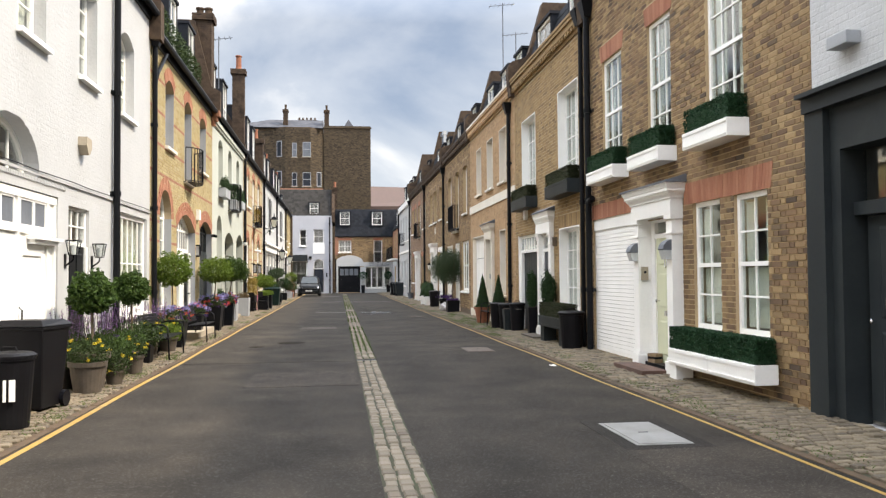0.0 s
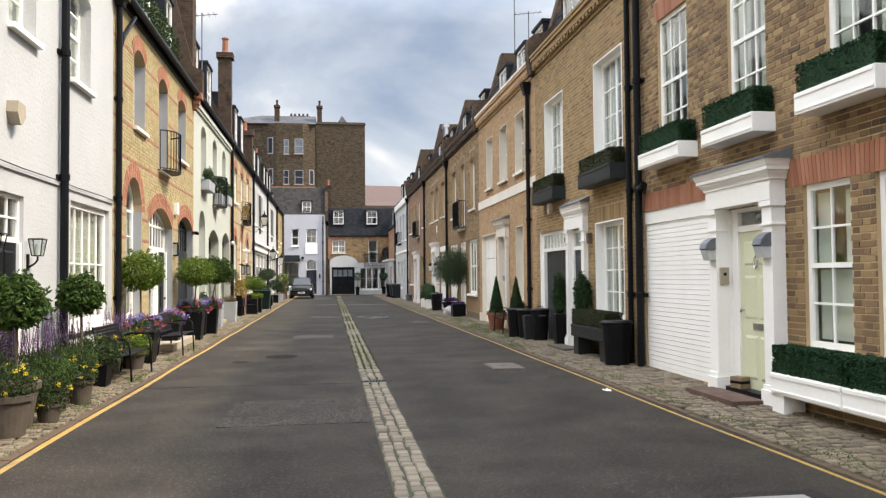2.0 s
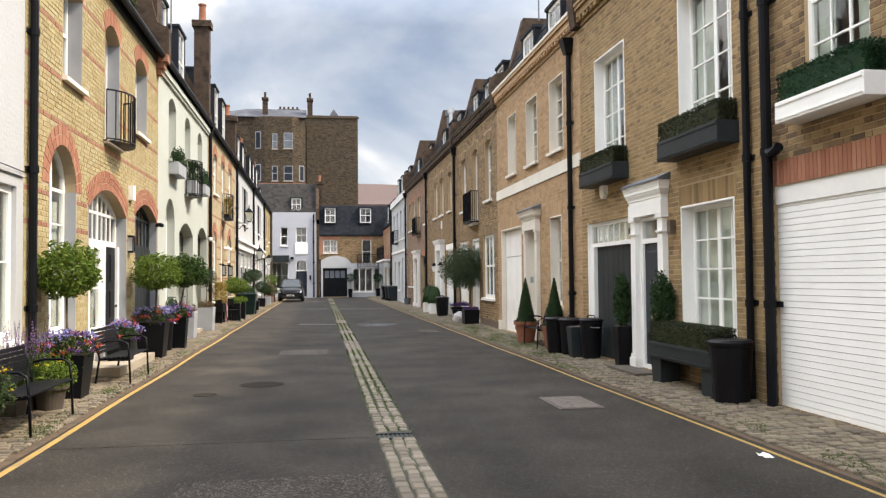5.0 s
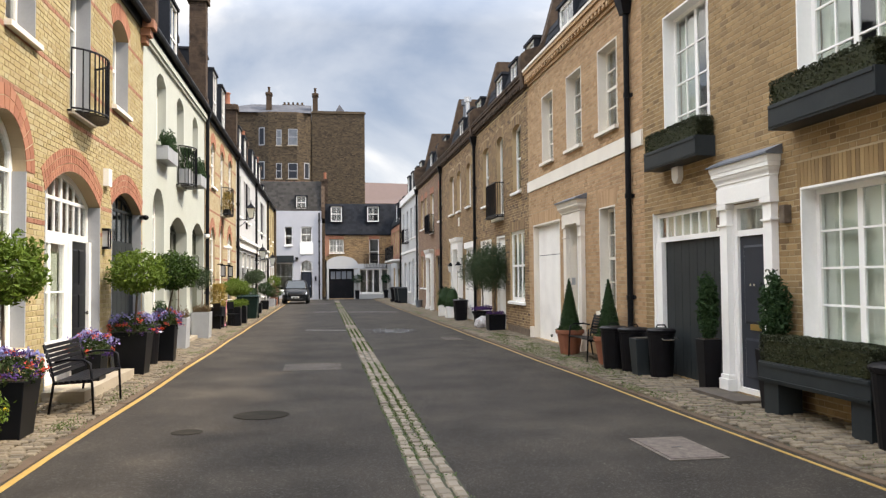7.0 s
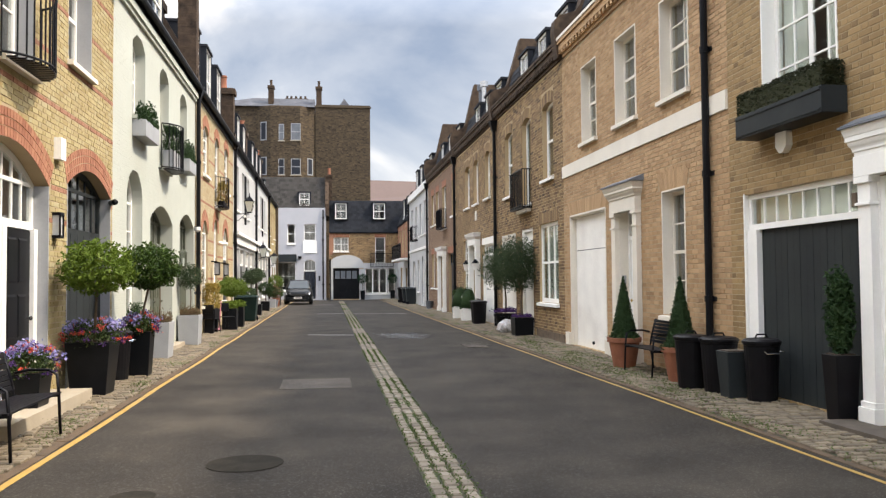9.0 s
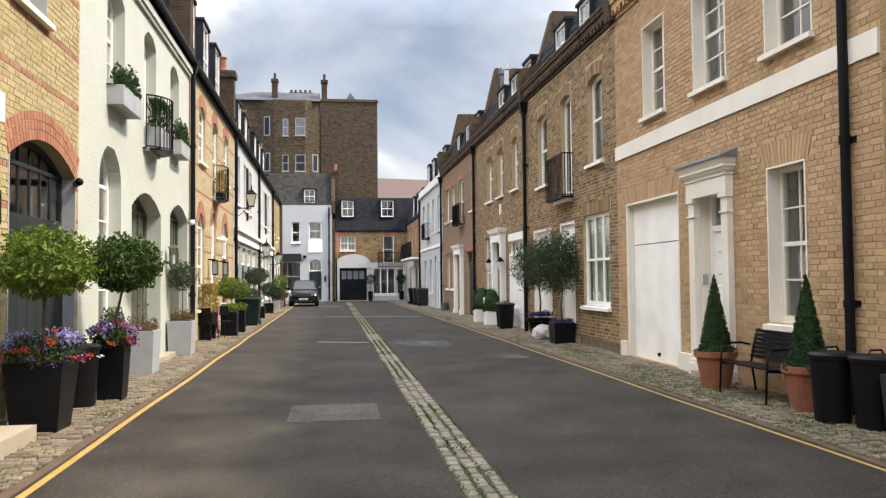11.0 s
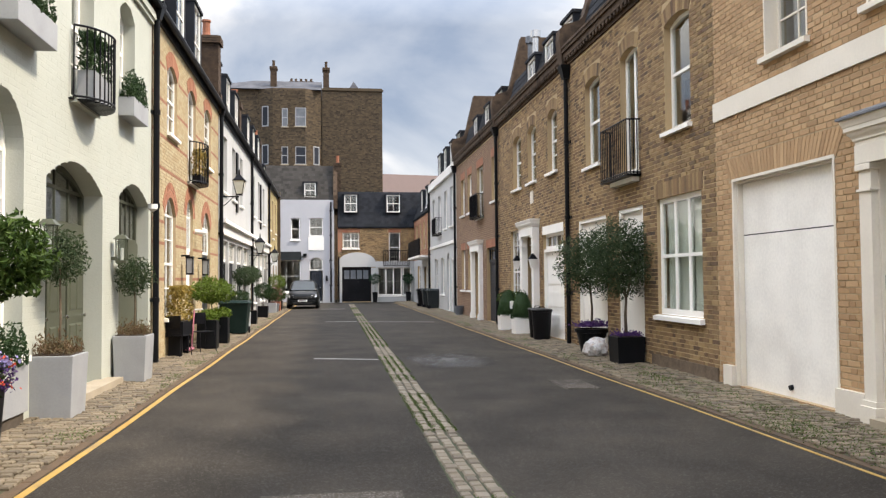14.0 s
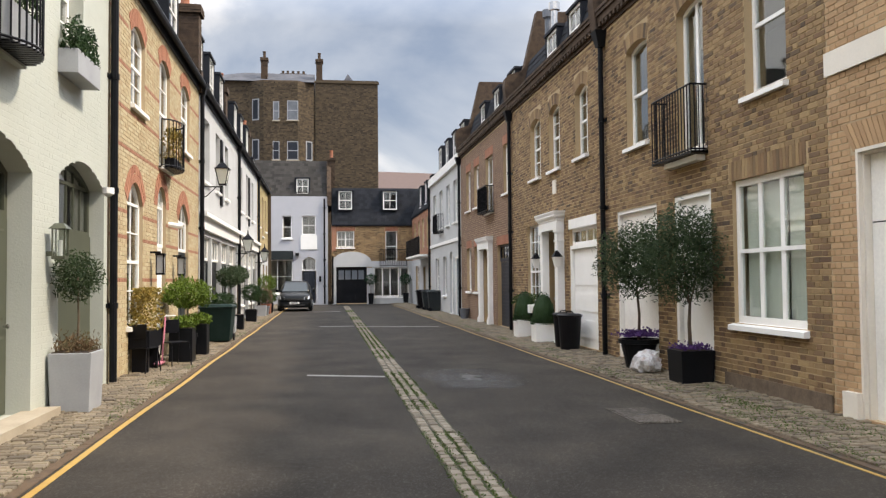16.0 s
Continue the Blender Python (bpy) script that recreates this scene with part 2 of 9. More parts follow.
ASPHALT = asphalt_mat("asphalt", [(0.024, 0.020, 0.0155), (0.033, 0.028, 0.022), (0.044, 0.0375, 0.029)], (0.072, 0.065, 0.055), 0.06)
PATCH = asphalt_mat("worn_asphalt_patch", [(0.022, 0.018, 0.014), (0.036, 0.030, 0.024)], (0.105, 0.088, 0.072), 0.22, 1.2)
PATCH_DARK = asphalt_mat("fresh_asphalt_patch", [(0.020, 0.017, 0.014), (0.026, 0.023, 0.019)], (0.05, 0.045, 0.04), 0.05, 0.8)
CONCRETE = mat("concrete", [(0.204, 0.196, 0.178), (0.272, 0.264, 0.246)], 0.85, big=2, fine=60, bump=0.3)
SETT = mat("granite_sett", [(0.084, 0.066, 0.044), (0.152, 0.119, 0.077), (0.208, 0.165, 0.108), (0.112, 0.087, 0.057), (0.178, 0.140, 0.091)], 0.8, vary="island", fine=50, bump=0.6, dirt=0.5)
SETT_ONE = mat("centre_sett", [(0.112, 0.088, 0.060), (0.178, 0.144, 0.100), (0.232, 0.192, 0.138), (0.142, 0.112, 0.077)], 0.8, vary="object", fine=50, bump=0.6, dirt=0.45)
SETT_LIGHT = mat("pale_granite_sett", [(0.112, 0.088, 0.060), (0.170, 0.138, 0.096), (0.215, 0.180, 0.130), (0.142, 0.112, 0.077)], 0.8, vary="island", fine=50, bump=0.6, dirt=0.45)
JOINT = mat("mossy_joint", [(0.030, 0.024, 0.016), (0.045, 0.042, 0.022), (0.036, 0.05, 0.016)], 0.95, big=0.9, fine=50, bump=0.6)
YELLOW = mat("yellow_road_paint", [(0.343, 0.198, 0.036), (0.387, 0.243, 0.054), (0.262, 0.173, 0.063)], 0.7, big=2.5, fine=90, bump=0.5, dirt=0.45)
WHITE_LINE = mat("faded_white_road_paint", [(0.14, 0.135, 0.125), (0.24, 0.235, 0.22)], 0.8, big=2.5, fine=70, bump=0.5, dirt=0.5)
PLASTIC = mat("black_plastic", [(0.006, 0.005, 0.006), (0.009, 0.009, 0.010)], 0.45, big=3, fine=60, bump=0.15, dirt=0.2, spec=0.12)
PLASTIC_GREEN = mat("dark_green_plastic", [(0.009, 0.022, 0.019), (0.015, 0.030, 0.027)], 0.4, big=3, fine=60, bump=0.1, spec=0.12)
TERRACOTTA = mat("terracotta", [(0.234, 0.084, 0.043), (0.312, 0.120, 0.064)], 0.85, big=3, fine=40, bump=0.2, dirt=0.35)
CLAY_GREY = mat("weathered_clay", [(0.060, 0.047, 0.034), (0.093, 0.073, 0.054)], 0.85, big=4, fine=40, bump=0.25, dirt=0.4)
SOIL = mat("soil", [(0.03, 0.02, 0.013), (0.06, 0.04, 0.025)], 0.95, big=8, fine=60, bump=0.8)
IRON = mat("black_iron", [(0.004, 0.004, 0.006), (0.009, 0.009, 0.011)], 0.4, big=4, fine=60, bump=0.1, spec=0.12)
CHROME = mat("chrome", [(0.6, 0.6, 0.6), (0.7, 0.7, 0.7)], 0.2, 1.0, bump=0, dirt=0.1)
BRASS = mat("brass", [(0.55, 0.38, 0.12), (0.6, 0.43, 0.16)], 0.3, 1.0, bump=0, dirt=0.1)
BARK = mat("bark", [(0.08, 0.055, 0.035), (0.15, 0.11, 0.075)], 0.9, big=8, fine=60, bump=0.6)


def leaf_mat(name, stops):
    m = mat(name, stops, 0.6, vary="island", fine=50, bump=0.0, dirt=0.1, spec=0.2)
    nt = m.node_tree
    b = nt.nodes["Principled BSDF"]
    tr = nt.nodes.new("ShaderNodeBsdfTranslucent")
    mx = nt.nodes.new("ShaderNodeMixShader")
    mx.inputs[0].default_value = 0.22
    nt.links.new(b.inputs["Base Color"].links[0].from_socket, tr.inputs[0])
    nt.links.new(b.outputs[0], mx.inputs[1])
    nt.links.new(tr.outputs[0], mx.inputs[2])
    nt.links.new(mx.outputs[0], nt.nodes["Material Output"].inputs[0])
    return m


LEAF_BAY = leaf_mat("bay_leaf", [(0.020, 0.043, 0.011), (0.043, 0.082, 0.015), (0.074, 0.124, 0.023), (0.029, 0.054, 0.013)])
LEAF_LIME = leaf_mat("lime_green_leaf", [(0.065, 0.107, 0.011), (0.101, 0.157, 0.017), (0.136, 0.190, 0.029)])
LEAF_BOX = leaf_mat("boxwood_leaf", [(0.010, 0.035, 0.014), (0.016, 0.05, 0.02), (0.025, 0.07, 0.028)])
LEAF_YEW = leaf_mat("dark_conifer_leaf", [(0.014, 0.035, 0.012), (0.028, 0.06, 0.02), (0.045, 0.08, 0.028)])
LEAF_OLIVE = leaf_mat("olive_leaf", [(0.024, 0.046, 0.019), (0.050, 0.078, 0.034), (0.086, 0.114, 0.056)])
LEAF_HERB = leaf_mat("herb_leaf", [(0.016, 0.030, 0.008), (0.034, 0.058, 0.016), (0.062, 0.086, 0.027)])
LEAF_WEED = leaf_mat("weed_leaf", [(0.040, 0.068, 0.016), (0.072, 0.120, 0.024), (0.098, 0.118, 0.034)])
LEAF_HEDGE = leaf_mat("brown_green_hedge_leaf", [(0.016, 0.022, 0.010), (0.034, 0.042, 0.018), (0.052, 0.056, 0.026), (0.028, 0.030, 0.015)])
LEAF_DRY = leaf_mat("ochre_dry_leaf", [(0.22, 0.15, 0.03), (0.32, 0.22, 0.05), (0.18, 0.16, 0.05)])
LEAF_BROWN = leaf_mat("brown_heather", [(0.11, 0.065, 0.035), (0.17, 0.11, 0.06), (0.13, 0.12, 0.06)])
PETAL_YELLOW = leaf_mat("yellow_petal", [(0.65, 0.48, 0.02), (0.72, 0.56, 0.05)])
PETAL_PURPLE = leaf_mat("purple_petal", [(0.20, 0.085, 0.25), (0.29, 0.14, 0.35), (0.13, 0.06, 0.17)])
PETAL_LILAC = leaf_mat("lilac_petal", [(0.238, 0.210, 0.435), (0.323, 0.289, 0.518), (0.187, 0.210, 0.459)])
PETAL_RED = leaf_mat("red_petal", [(0.55, 0.05, 0.03), (0.62, 0.12, 0.05), (0.50, 0.06, 0.09)])
PETAL_VIOLET = leaf_mat("violet_petal", [(0.06, 0.025, 0.12), (0.11, 0.05, 0.19)])
RED_ONE = mat("single_brick_red", [(0.270, 0.100, 0.054), (0.340, 0.138, 0.076), (0.385, 0.172, 0.098), (0.300, 0.118, 0.064)], 0.9, vary="object", fine=60, bump=0.4, dirt=0.3)
TAN_ONE = mat("single_brick_tan", [(0.320, 0.196, 0.100), (0.415, 0.262, 0.138), (0.470, 0.302, 0.160), (0.365, 0.222, 0.114), (0.500, 0.330, 0.180)], 0.9, vary="object", fine=70, bump=0.4, dirt=0.3)
OCHRE_ONE = mat("single_brick_ochre", [(0.165, 0.102, 0.045), (0.310, 0.200, 0.086), (0.235, 0.148, 0.064), (0.350, 0.230, 0.102), (0.270, 0.172, 0.075)], 0.9, vary="object", fine=70, bump=0.4, dirt=0.3)
WORN = asphalt_mat("worn_pale_asphalt", [(0.036, 0.030, 0.024), (0.048, 0.040, 0.031)], (0.085, 0.075, 0.062), 0.07, 0.9)
DAMP = asphalt_mat("damp_asphalt", [(0.042, 0.040, 0.038), (0.075, 0.073, 0.072)], (0.12, 0.115, 0.11), 0.08, 0.8)
DAMP.node_tree.nodes["Principled BSDF"].inputs["Roughness"].default_value = 0.55


def fade_out(m, centre, size, scale):
    """Lets a stain thin out towards its rim, broken up by noise."""
    nt = m.node_tree
    co = nt.nodes.new("ShaderNodeTexCoord")
    mp_ = nt.nodes.new("ShaderNodeMapping")
    mp_.vector_type = "TEXTURE"
    mp_.inputs["Location"].default_value, mp_.inputs["Scale"].default_value = centre, size
    gr_ = nt.nodes.new("ShaderNodeTexGradient")
    gr_.gradient_type = "SPHERICAL"
    nz = nt.nodes.new("ShaderNodeTexNoise")
    nz.inputs["Scale"].default_value, nz.inputs["Detail"].default_value = scale, 6
    ml = nt.nodes.new("ShaderNodeMath")
    ml.operation = "MULTIPLY"
    mr = nt.nodes.new("ShaderNodeMapRange")
    mr.inputs[1].default_value, mr.inputs[2].default_value, mr.inputs[4].default_value = 0.10, 0.45, 0.75
    tr = nt.nodes.new("ShaderNodeBsdfTransparent")
    mx = nt.nodes.new("ShaderNodeMixShader")
    nt.links.new(co.outputs["Object"], mp_.inputs[0])
    nt.links.new(mp_.outputs[0], gr_.inputs[0])
    nt.links.new(co.outputs["Object"], nz.inputs["Vector"])
    nt.links.new(gr_.outputs["Fac"], ml.inputs[0])
    nt.links.new(nz.outputs[0], ml.inputs[1])
    nt.links.new(ml.outputs[0], mr.inputs[0])
    nt.links.new(mr.outputs[0], mx.inputs[0])
    nt.links.new(tr.outputs[0], mx.inputs[1])
    nt.links.new(nt.nodes["Principled BSDF"].outputs[0], mx.inputs[2])
    nt.links.new(mx.outputs[0], nt.nodes["Material Output"].inputs[0])


fade_out(DAMP, (1.8, 36.4, 0.0), (1.3, 2.6, 1.0), 1.6)
GUTTER = mat("rusty_gutter_dirt", [(0.060, 0.036, 0.018), (0.095, 0.060, 0.032), (0.045, 0.034, 0.022)], 0.95, big=3, fine=50, bump=0.6, dirt=0.5)
DARK_DISC = mat("dark_road_disc", [(0.024, 0.022, 0.018), (0.035, 0.030, 0.024)], 0.95, big=3, fine=60, bump=0.5, dirt=0.5, spec=0.05)
RENDER_BASE = mat("stained_cement", [(0.085, 0.060, 0.040), (0.150, 0.108, 0.072), (0.115, 0.082, 0.055)], 0.95, big=2.5, fine=30, bump=0.4, dirt=0.6)
COVER_STONE = mat("worn_cover_concrete", [(0.075, 0.060, 0.048), (0.135, 0.108, 0.088), (0.098, 0.076, 0.061), (0.165, 0.140, 0.115)], 0.9, big=5, fine=60, bump=0.5, dirt=0.6)
PALE_PATCH = asphalt_mat("pale_asphalt_repair", [(0.052, 0.044, 0.036), (0.067, 0.057, 0.047)], (0.15, 0.135, 0.115), 0.18, 1.2)
FROSTED = mat("clouded_lantern_glass", [(0.48, 0.49, 0.48), (0.58, 0.59, 0.57)], 0.15, big=4, fine=20, bump=0.0, dirt=0.2, spec=0.5)


# ---- builders ----
class Facade:
    """Local u along the wall, v out of it, z up."""
    def __init__(self, kind, p):
        self.kind, self.p, self.flip = kind, p, kind != "R"

    def __call__(self, u, v, z):
        if self.kind == "R":
            return (self.p - v, u, z)
        if self.kind == "L":
            return (self.p + v, u, z)
        return (u, self.p - v, z)


class Plain:
    flip = False

    def __call__(self, x, y, z):
        return (x, y, z)


PLAIN = Plain()
BASE = {}
ONE_OF = {BRICK_RED: RED_ONE, BRICK_TAN: TAN_ONE, BRICK_OCHRE: OCHRE_ONE, BRICK_BROWN: BRICK_ONE}


class MB:
    """Collects vertices and faces in a frame F."""
    def __init__(self, F=PLAIN):
        self.F, self.V, self.P = F, [], []

    def face(self, *pts):
        i = len(self.V)
        self.V.extend(self.F(*p) for p in pts)
        self.P.append(tuple(range(i, i + len(pts))))

    def box(self, a0, a1, b0, b1, c0, c1):
        i = len(self.V)
        self.V.extend(self.F(*p) for p in ((a0, b0, c0), (a1, b0, c0), (a1, b1, c0), (a0, b1, c0), (a0, b0, c1), (a1, b0, c1), (a1, b1, c1), (a0, b1, c1)))
        for f in ((0, 3, 2, 1), (4, 5, 6, 7), (0, 1, 5, 4), (1, 2, 6, 5), (2, 3, 7, 6), (3, 0, 4, 7)):
            self.P.append(tuple(i + k for k in f))
        return self

    def hexa(self, pts):
        """Eight corners: four below, four above, in the order of box()."""
        i = len(self.V)
        self.V.extend(self.F(*p) for p in pts)
        for f in ((0, 3, 2, 1), (4, 5, 6, 7), (0, 1, 5, 4), (1, 2, 6, 5), (2, 3, 7, 6), (3, 0, 4, 7)):
            self.P.append(tuple(i + k for k in f))
        return self

    def chamf(self, a0, a1, b0, b1, c0, c1, e=0.01):
        """A box whose upper edges and corners are cut by e."""
        i = len(self.V)
        self.V.extend(self.F(*p) for p in (
            (a0, b0, c0), (a1, b0, c0), (a1, b1, c0), (a0, b1, c0), (a0, b0, c1 - e), (a1, b0, c1 - e), (a1, b1, c1 - e), (a0, b1, c1 - e),
            (a0 + e, b0 + e, c1), (a1 - e, b0 + e, c1), (a1 - e, b1 - e, c1), (a0 + e, b1 - e, c1)))
        for f in ((0, 3, 2, 1), (0, 1, 5, 4), (1, 2, 6, 5), (2, 3, 7, 6), (3, 0, 4, 7), (4, 5, 9, 8), (5, 6, 10, 9), (6, 7, 11, 10), (7, 4, 8, 11), (8, 9, 10, 11)):
            self.P.append(tuple(i + k for k in f))
        return self

    def prism(self, poly, b0, b1):
        """A polygon of (a, c), anticlockwise, from b0 to b1."""
        i, n = len(self.V), len(poly)
        self.V.extend(self.F(a, b0, c) for a, c in poly)
        self.V.extend(self.F(a, b1, c) for a, c in poly)
        self.P.append(tuple(range(i, i + n)))
        self.P.append(tuple(range(i + 2 * n - 1, i + n - 1, -1)))
        for k in range(n):
            j = (k + 1) % n
            self.P.append((i + j, i + k, i + n + k, i + n + j))
        return self

    def lathe(self, prof, cx=0, cy=0, n=16, sx=1.0, sy=1.0):
        """A profile of (radius, z), upwards."""
        i = len(self.V)
        for r, z in prof:
            for k in range(n):
                t = 2 * math.pi * k / n
                self.V.append(self.F(cx + r * math.cos(t) * sx, cy + r * math.sin(t) * sy, z))
        for j in range(len(prof) - 1):
            for k in range(n):
                k2 = (k + 1) % n
                self.P.append((i + j * n + k, i + j * n + k2, i + (j + 1) * n + k2, i + (j + 1) * n + k))
        self.P.append(tuple(i + k for k in range(n))[::-1])
        self.P.append(tuple(i + (len(prof) - 1) * n + k for k in range(n)))
        return self

    def tube(self, pts, r, n=8, r1=None):
        pts = [Vector(p) for p in pts]
        i = len(self.V)
        for j, p in enumerate(pts):
            d = (pts[min(j + 1, len(pts) - 1)] - pts[max(j - 1, 0)]).normalized()
            a = d.orthogonal().normalized() if abs(d.z) > 0.9 else d.cross(Vector((0, 0, 1))).normalized()
            b = d.cross(a)
            rr = r if r1 is None else r + (r1 - r) * j / max(1, len(pts) - 1)
            for k in range(n):
                t = 2 * math.pi * k / n
                q = p + a * (rr * math.cos(t)) + b * (rr * math.sin(t))
                self.V.append(self.F(*q))
        for j in range(len(pts) - 1):
            for k in range(n):
                k2 = (k + 1) % n
                self.P.append((i + j * n + k, i + j * n + k2, i + (j + 1) * n + k2, i + (j + 1) * n + k))
        self.P.append(tuple(i + k for k in range(n))[::-1])
        self.P.append(tuple(i + (len(pts) - 1) * n + k for k in range(n)))
        return self

    def mesh(self, name, material, base=(0, 0, 0), smooth=False):
        me = bpy.data.meshes.new(name)
        b = Vector(base)
        faces = [f[::-1] for f in self.P] if self.F.flip else self.P
        me.from_pydata([Vector(v) - b for v in self.V], [], faces)
        me.materials.append(material)
        if smooth:
            me.polygons.foreach_set("use_smooth", [True] * len(me.polygons))
        return me


def thing(name, at, label, category, group="", kind=""):
    ob = new(name)
    ob.empty_display_size = 0.2
    ob.location = at
    BASE[ob] = Vector(at)
    return tagged(ob, label, category, group, kind)


def part(name, mb, material, parent=None, label="", smooth=False, bevel=0.0):
    base = BASE.get(parent, Vector((0, 0, 0)))
    me = mb.mesh(name, material, base, smooth)
    if bevel:
        bm = bmesh.new()
        bm.from_mesh(me)
        bmesh.ops.remove_doubles(bm, verts=bm.verts, dist=1e-5)
        sharp = [e for e in bm.edges if len(e.link_faces) == 2 and e.calc_face_angle(0) > 0.6]
        bmesh.ops.bevel(bm, geom=sharp, offset=bevel, segments=2, affect="EDGES", profile=0.7, clamp_overlap=True)
        bm.to_mesh(me)
        bm.free()
    ob = new(name, me)
    ob.parent = parent
    BASE[ob] = base
    if label:
        ob["label"] = label
    if material is GLASS:
        ob.visible_shadow = False
    return ob


def single(name, mb, material, at, label, category, group="", kind="", smooth=False, bevel=0.0):
    """A thing that is one mesh."""
    me = mb.mesh(name, material, at, smooth)
    ob = new(name, me)
    ob.location = at
    BASE[ob] = Vector(at)
    return tagged(ob, label, category, group, kind)


# ---- walls with openings ----
class Op:
    def __init__(self, u0, u1, z0, z1, rise=0.0):
        self.u0, self.u1, self.z0, self.z1, self.rise = u0, u1, z0, z1, rise
        self.c, self.h = (u0 + u1) / 2, (u1 - u0) / 2

    def top(self, u):
        if not self.rise:
            return self.z1
        t = min(1.0, abs(u - self.c) / self.h)
        zs = self.z1 - self.rise
        if self.rise > 0.7 * self.h:
            return zs + self.rise * math.sqrt(max(0.0, 1 - t * t))
        return zs + self.rise * (1 - t * t)

    def us(self, n=14):
        return [self.u0 + (self.u1 - self.u0) * (0.5 - 0.5 * math.cos(math.pi * k / n)) for k in range(n + 1)] if self.rise else [self.u0, self.u1]


def wall_mesh(F, u0, u1, z0, z1, ops, th=0.32):
    mb = MB(F)
    cuts = sorted({u0, u1, *(u for o in ops for u in o.us() if u0 < u < u1)})
    for a, b in zip(cuts, cuts[1:]):
        if b - a < 1e-5:
            continue
        m = (a + b) / 2
        lo = (z0, z0)
        for o in sorted((o for o in ops if o.u0 < m < o.u1), key=lambda o: o.z0):
            if o.z0 > max(lo) + 1e-4:
                mb.face((a, 0, lo[0]), (b, 0, lo[1]), (b, 0, o.z0), (a, 0, o.z0))
                mb.face((a, -th, o.z0), (b, -th, o.z0), (b, -th, lo[1]), (a, -th, lo[0]))
            lo = (o.top(a), o.top(b))
        mb.face((a, 0, lo[0]), (b, 0, lo[1]), (b, 0, z1), (a, 0, z1))
        mb.face((a, -th, z1), (b, -th, z1), (b, -th, lo[1]), (a, -th, lo[0]))
    for o in ops:
        zl, zr = o.top(o.u0), o.top(o.u1)
        mb.face((o.u0, 0, o.z0), (o.u0, 0, zl), (o.u0, -th, zl), (o.u0, -th, o.z0))
        mb.face((o.u1, 0, o.z0), (o.u1, -th, o.z0), (o.u1, -th, zr), (o.u1, 0, zr))
        mb.face((o.u0, 0, o.z0), (o.u0, -th, o.z0), (o.u1, -th, o.z0), (o.u1, 0, o.z0))
        us = o.us()
        for a, b in zip(us, us[1:]):
            mb.face((a, 0, o.top(a)), (b, 0, o.top(b)), (b, -th, o.top(b)), (a, -th, o.top(a)))
    mb.face((u0, 0, z1), (u1, 0, z1), (u1, -th, z1), (u0, -th, z1))
    mb.face((u0, 0, z0), (u0, 0, z1), (u0, -th, z1), (u0, -th, z0))
    mb.face((u1, 0, z0), (u1, -th, z0), (u1, -th, z1), (u1, 0, z1))
    return mb


def brick_list(u0, u1, z0, z1, ops, bands=(), course=0.075, gap=0.012, rng=None):
    """Bricks of a Flemish bond as (u0, u1, z0, z1, banded), cut at the openings."""
    out = []
    k = 0
    step = 0.215 + 0.1025 + 2 * gap
    while z0 + (k + 1) * course <= z1 + 0.01:
        a, b = z0 + k * course + gap / 2, z0 + (k + 1) * course - gap / 2
        m = (a + b) / 2
        free = [(u0, u1)]
        for o in ops:
            if not (o.z0 < m < o.z1):
                continue
            if o.rise and m > o.z1 - o.rise:
                t = (m - (o.z1 - o.rise)) / o.rise
                w = o.h * (math.sqrt(1 - t * t) if o.rise > 0.7 * o.h else math.sqrt(1 - t))
            else:
                w = o.h
            nf = []
            for p, q in free:
                if o.c + w <= p or o.c - w >= q:
                    nf.append((p, q))
                else:
                    if o.c - w > p:
                        nf.append((p, o.c - w))
                    if o.c + w < q:
                        nf.append((o.c + w, q))
            free = nf
        band = any(lo < m < hi for lo, hi in bands)
        u = u0 - (step / 2 if k % 2 else 0)
        head = False
        while u < u1:
            w = 0.1025 if head else 0.215
            for p, q in free:
                s, t = max(u, p), min(u + w, q)
                if t - s > 0.025:
                    out.append((s, t, a, b, band))
            u += w + gap
            head = not head
        k += 1
    return out


def bricks(F, wall, lst, material, band_material=None, depth=(0.004, 0.009), rng=None, singles=0):
    rng = rng or random.Random(3)
    for banded in (False, True):
        mb = MB(F)
        for s, t, a, b, bd in lst:
            if bd != banded:
                continue
            d = rng.uniform(*depth)
            j = rng.uniform(-0.002, 0.002)
            i = len(mb.V)
            mb.V.extend(F(*p) for p in ((s, 0, a + j), (t, 0, a + j), (t, 0, b + j), (s, 0, b + j), (s + 0.002, d, a + j + 0.003), (t - 0.002, d, a + j + 0.003), (t - 0.002, d, b + j - 0.003), (s + 0.002, d, b + j - 0.003)))
            mb.P.extend(((i + 4, i + 5, i + 6, i + 7), (i, i + 1, i + 5, i + 4), (i + 1, i + 2, i + 6, i + 5), (i + 2, i + 3, i + 7, i + 6), (i + 3, i, i + 4, i + 7)))
        if mb.P:
            ob = part("bricks", mb, band_material if banded else material, wall)
            ob["kind"] = "stuff"


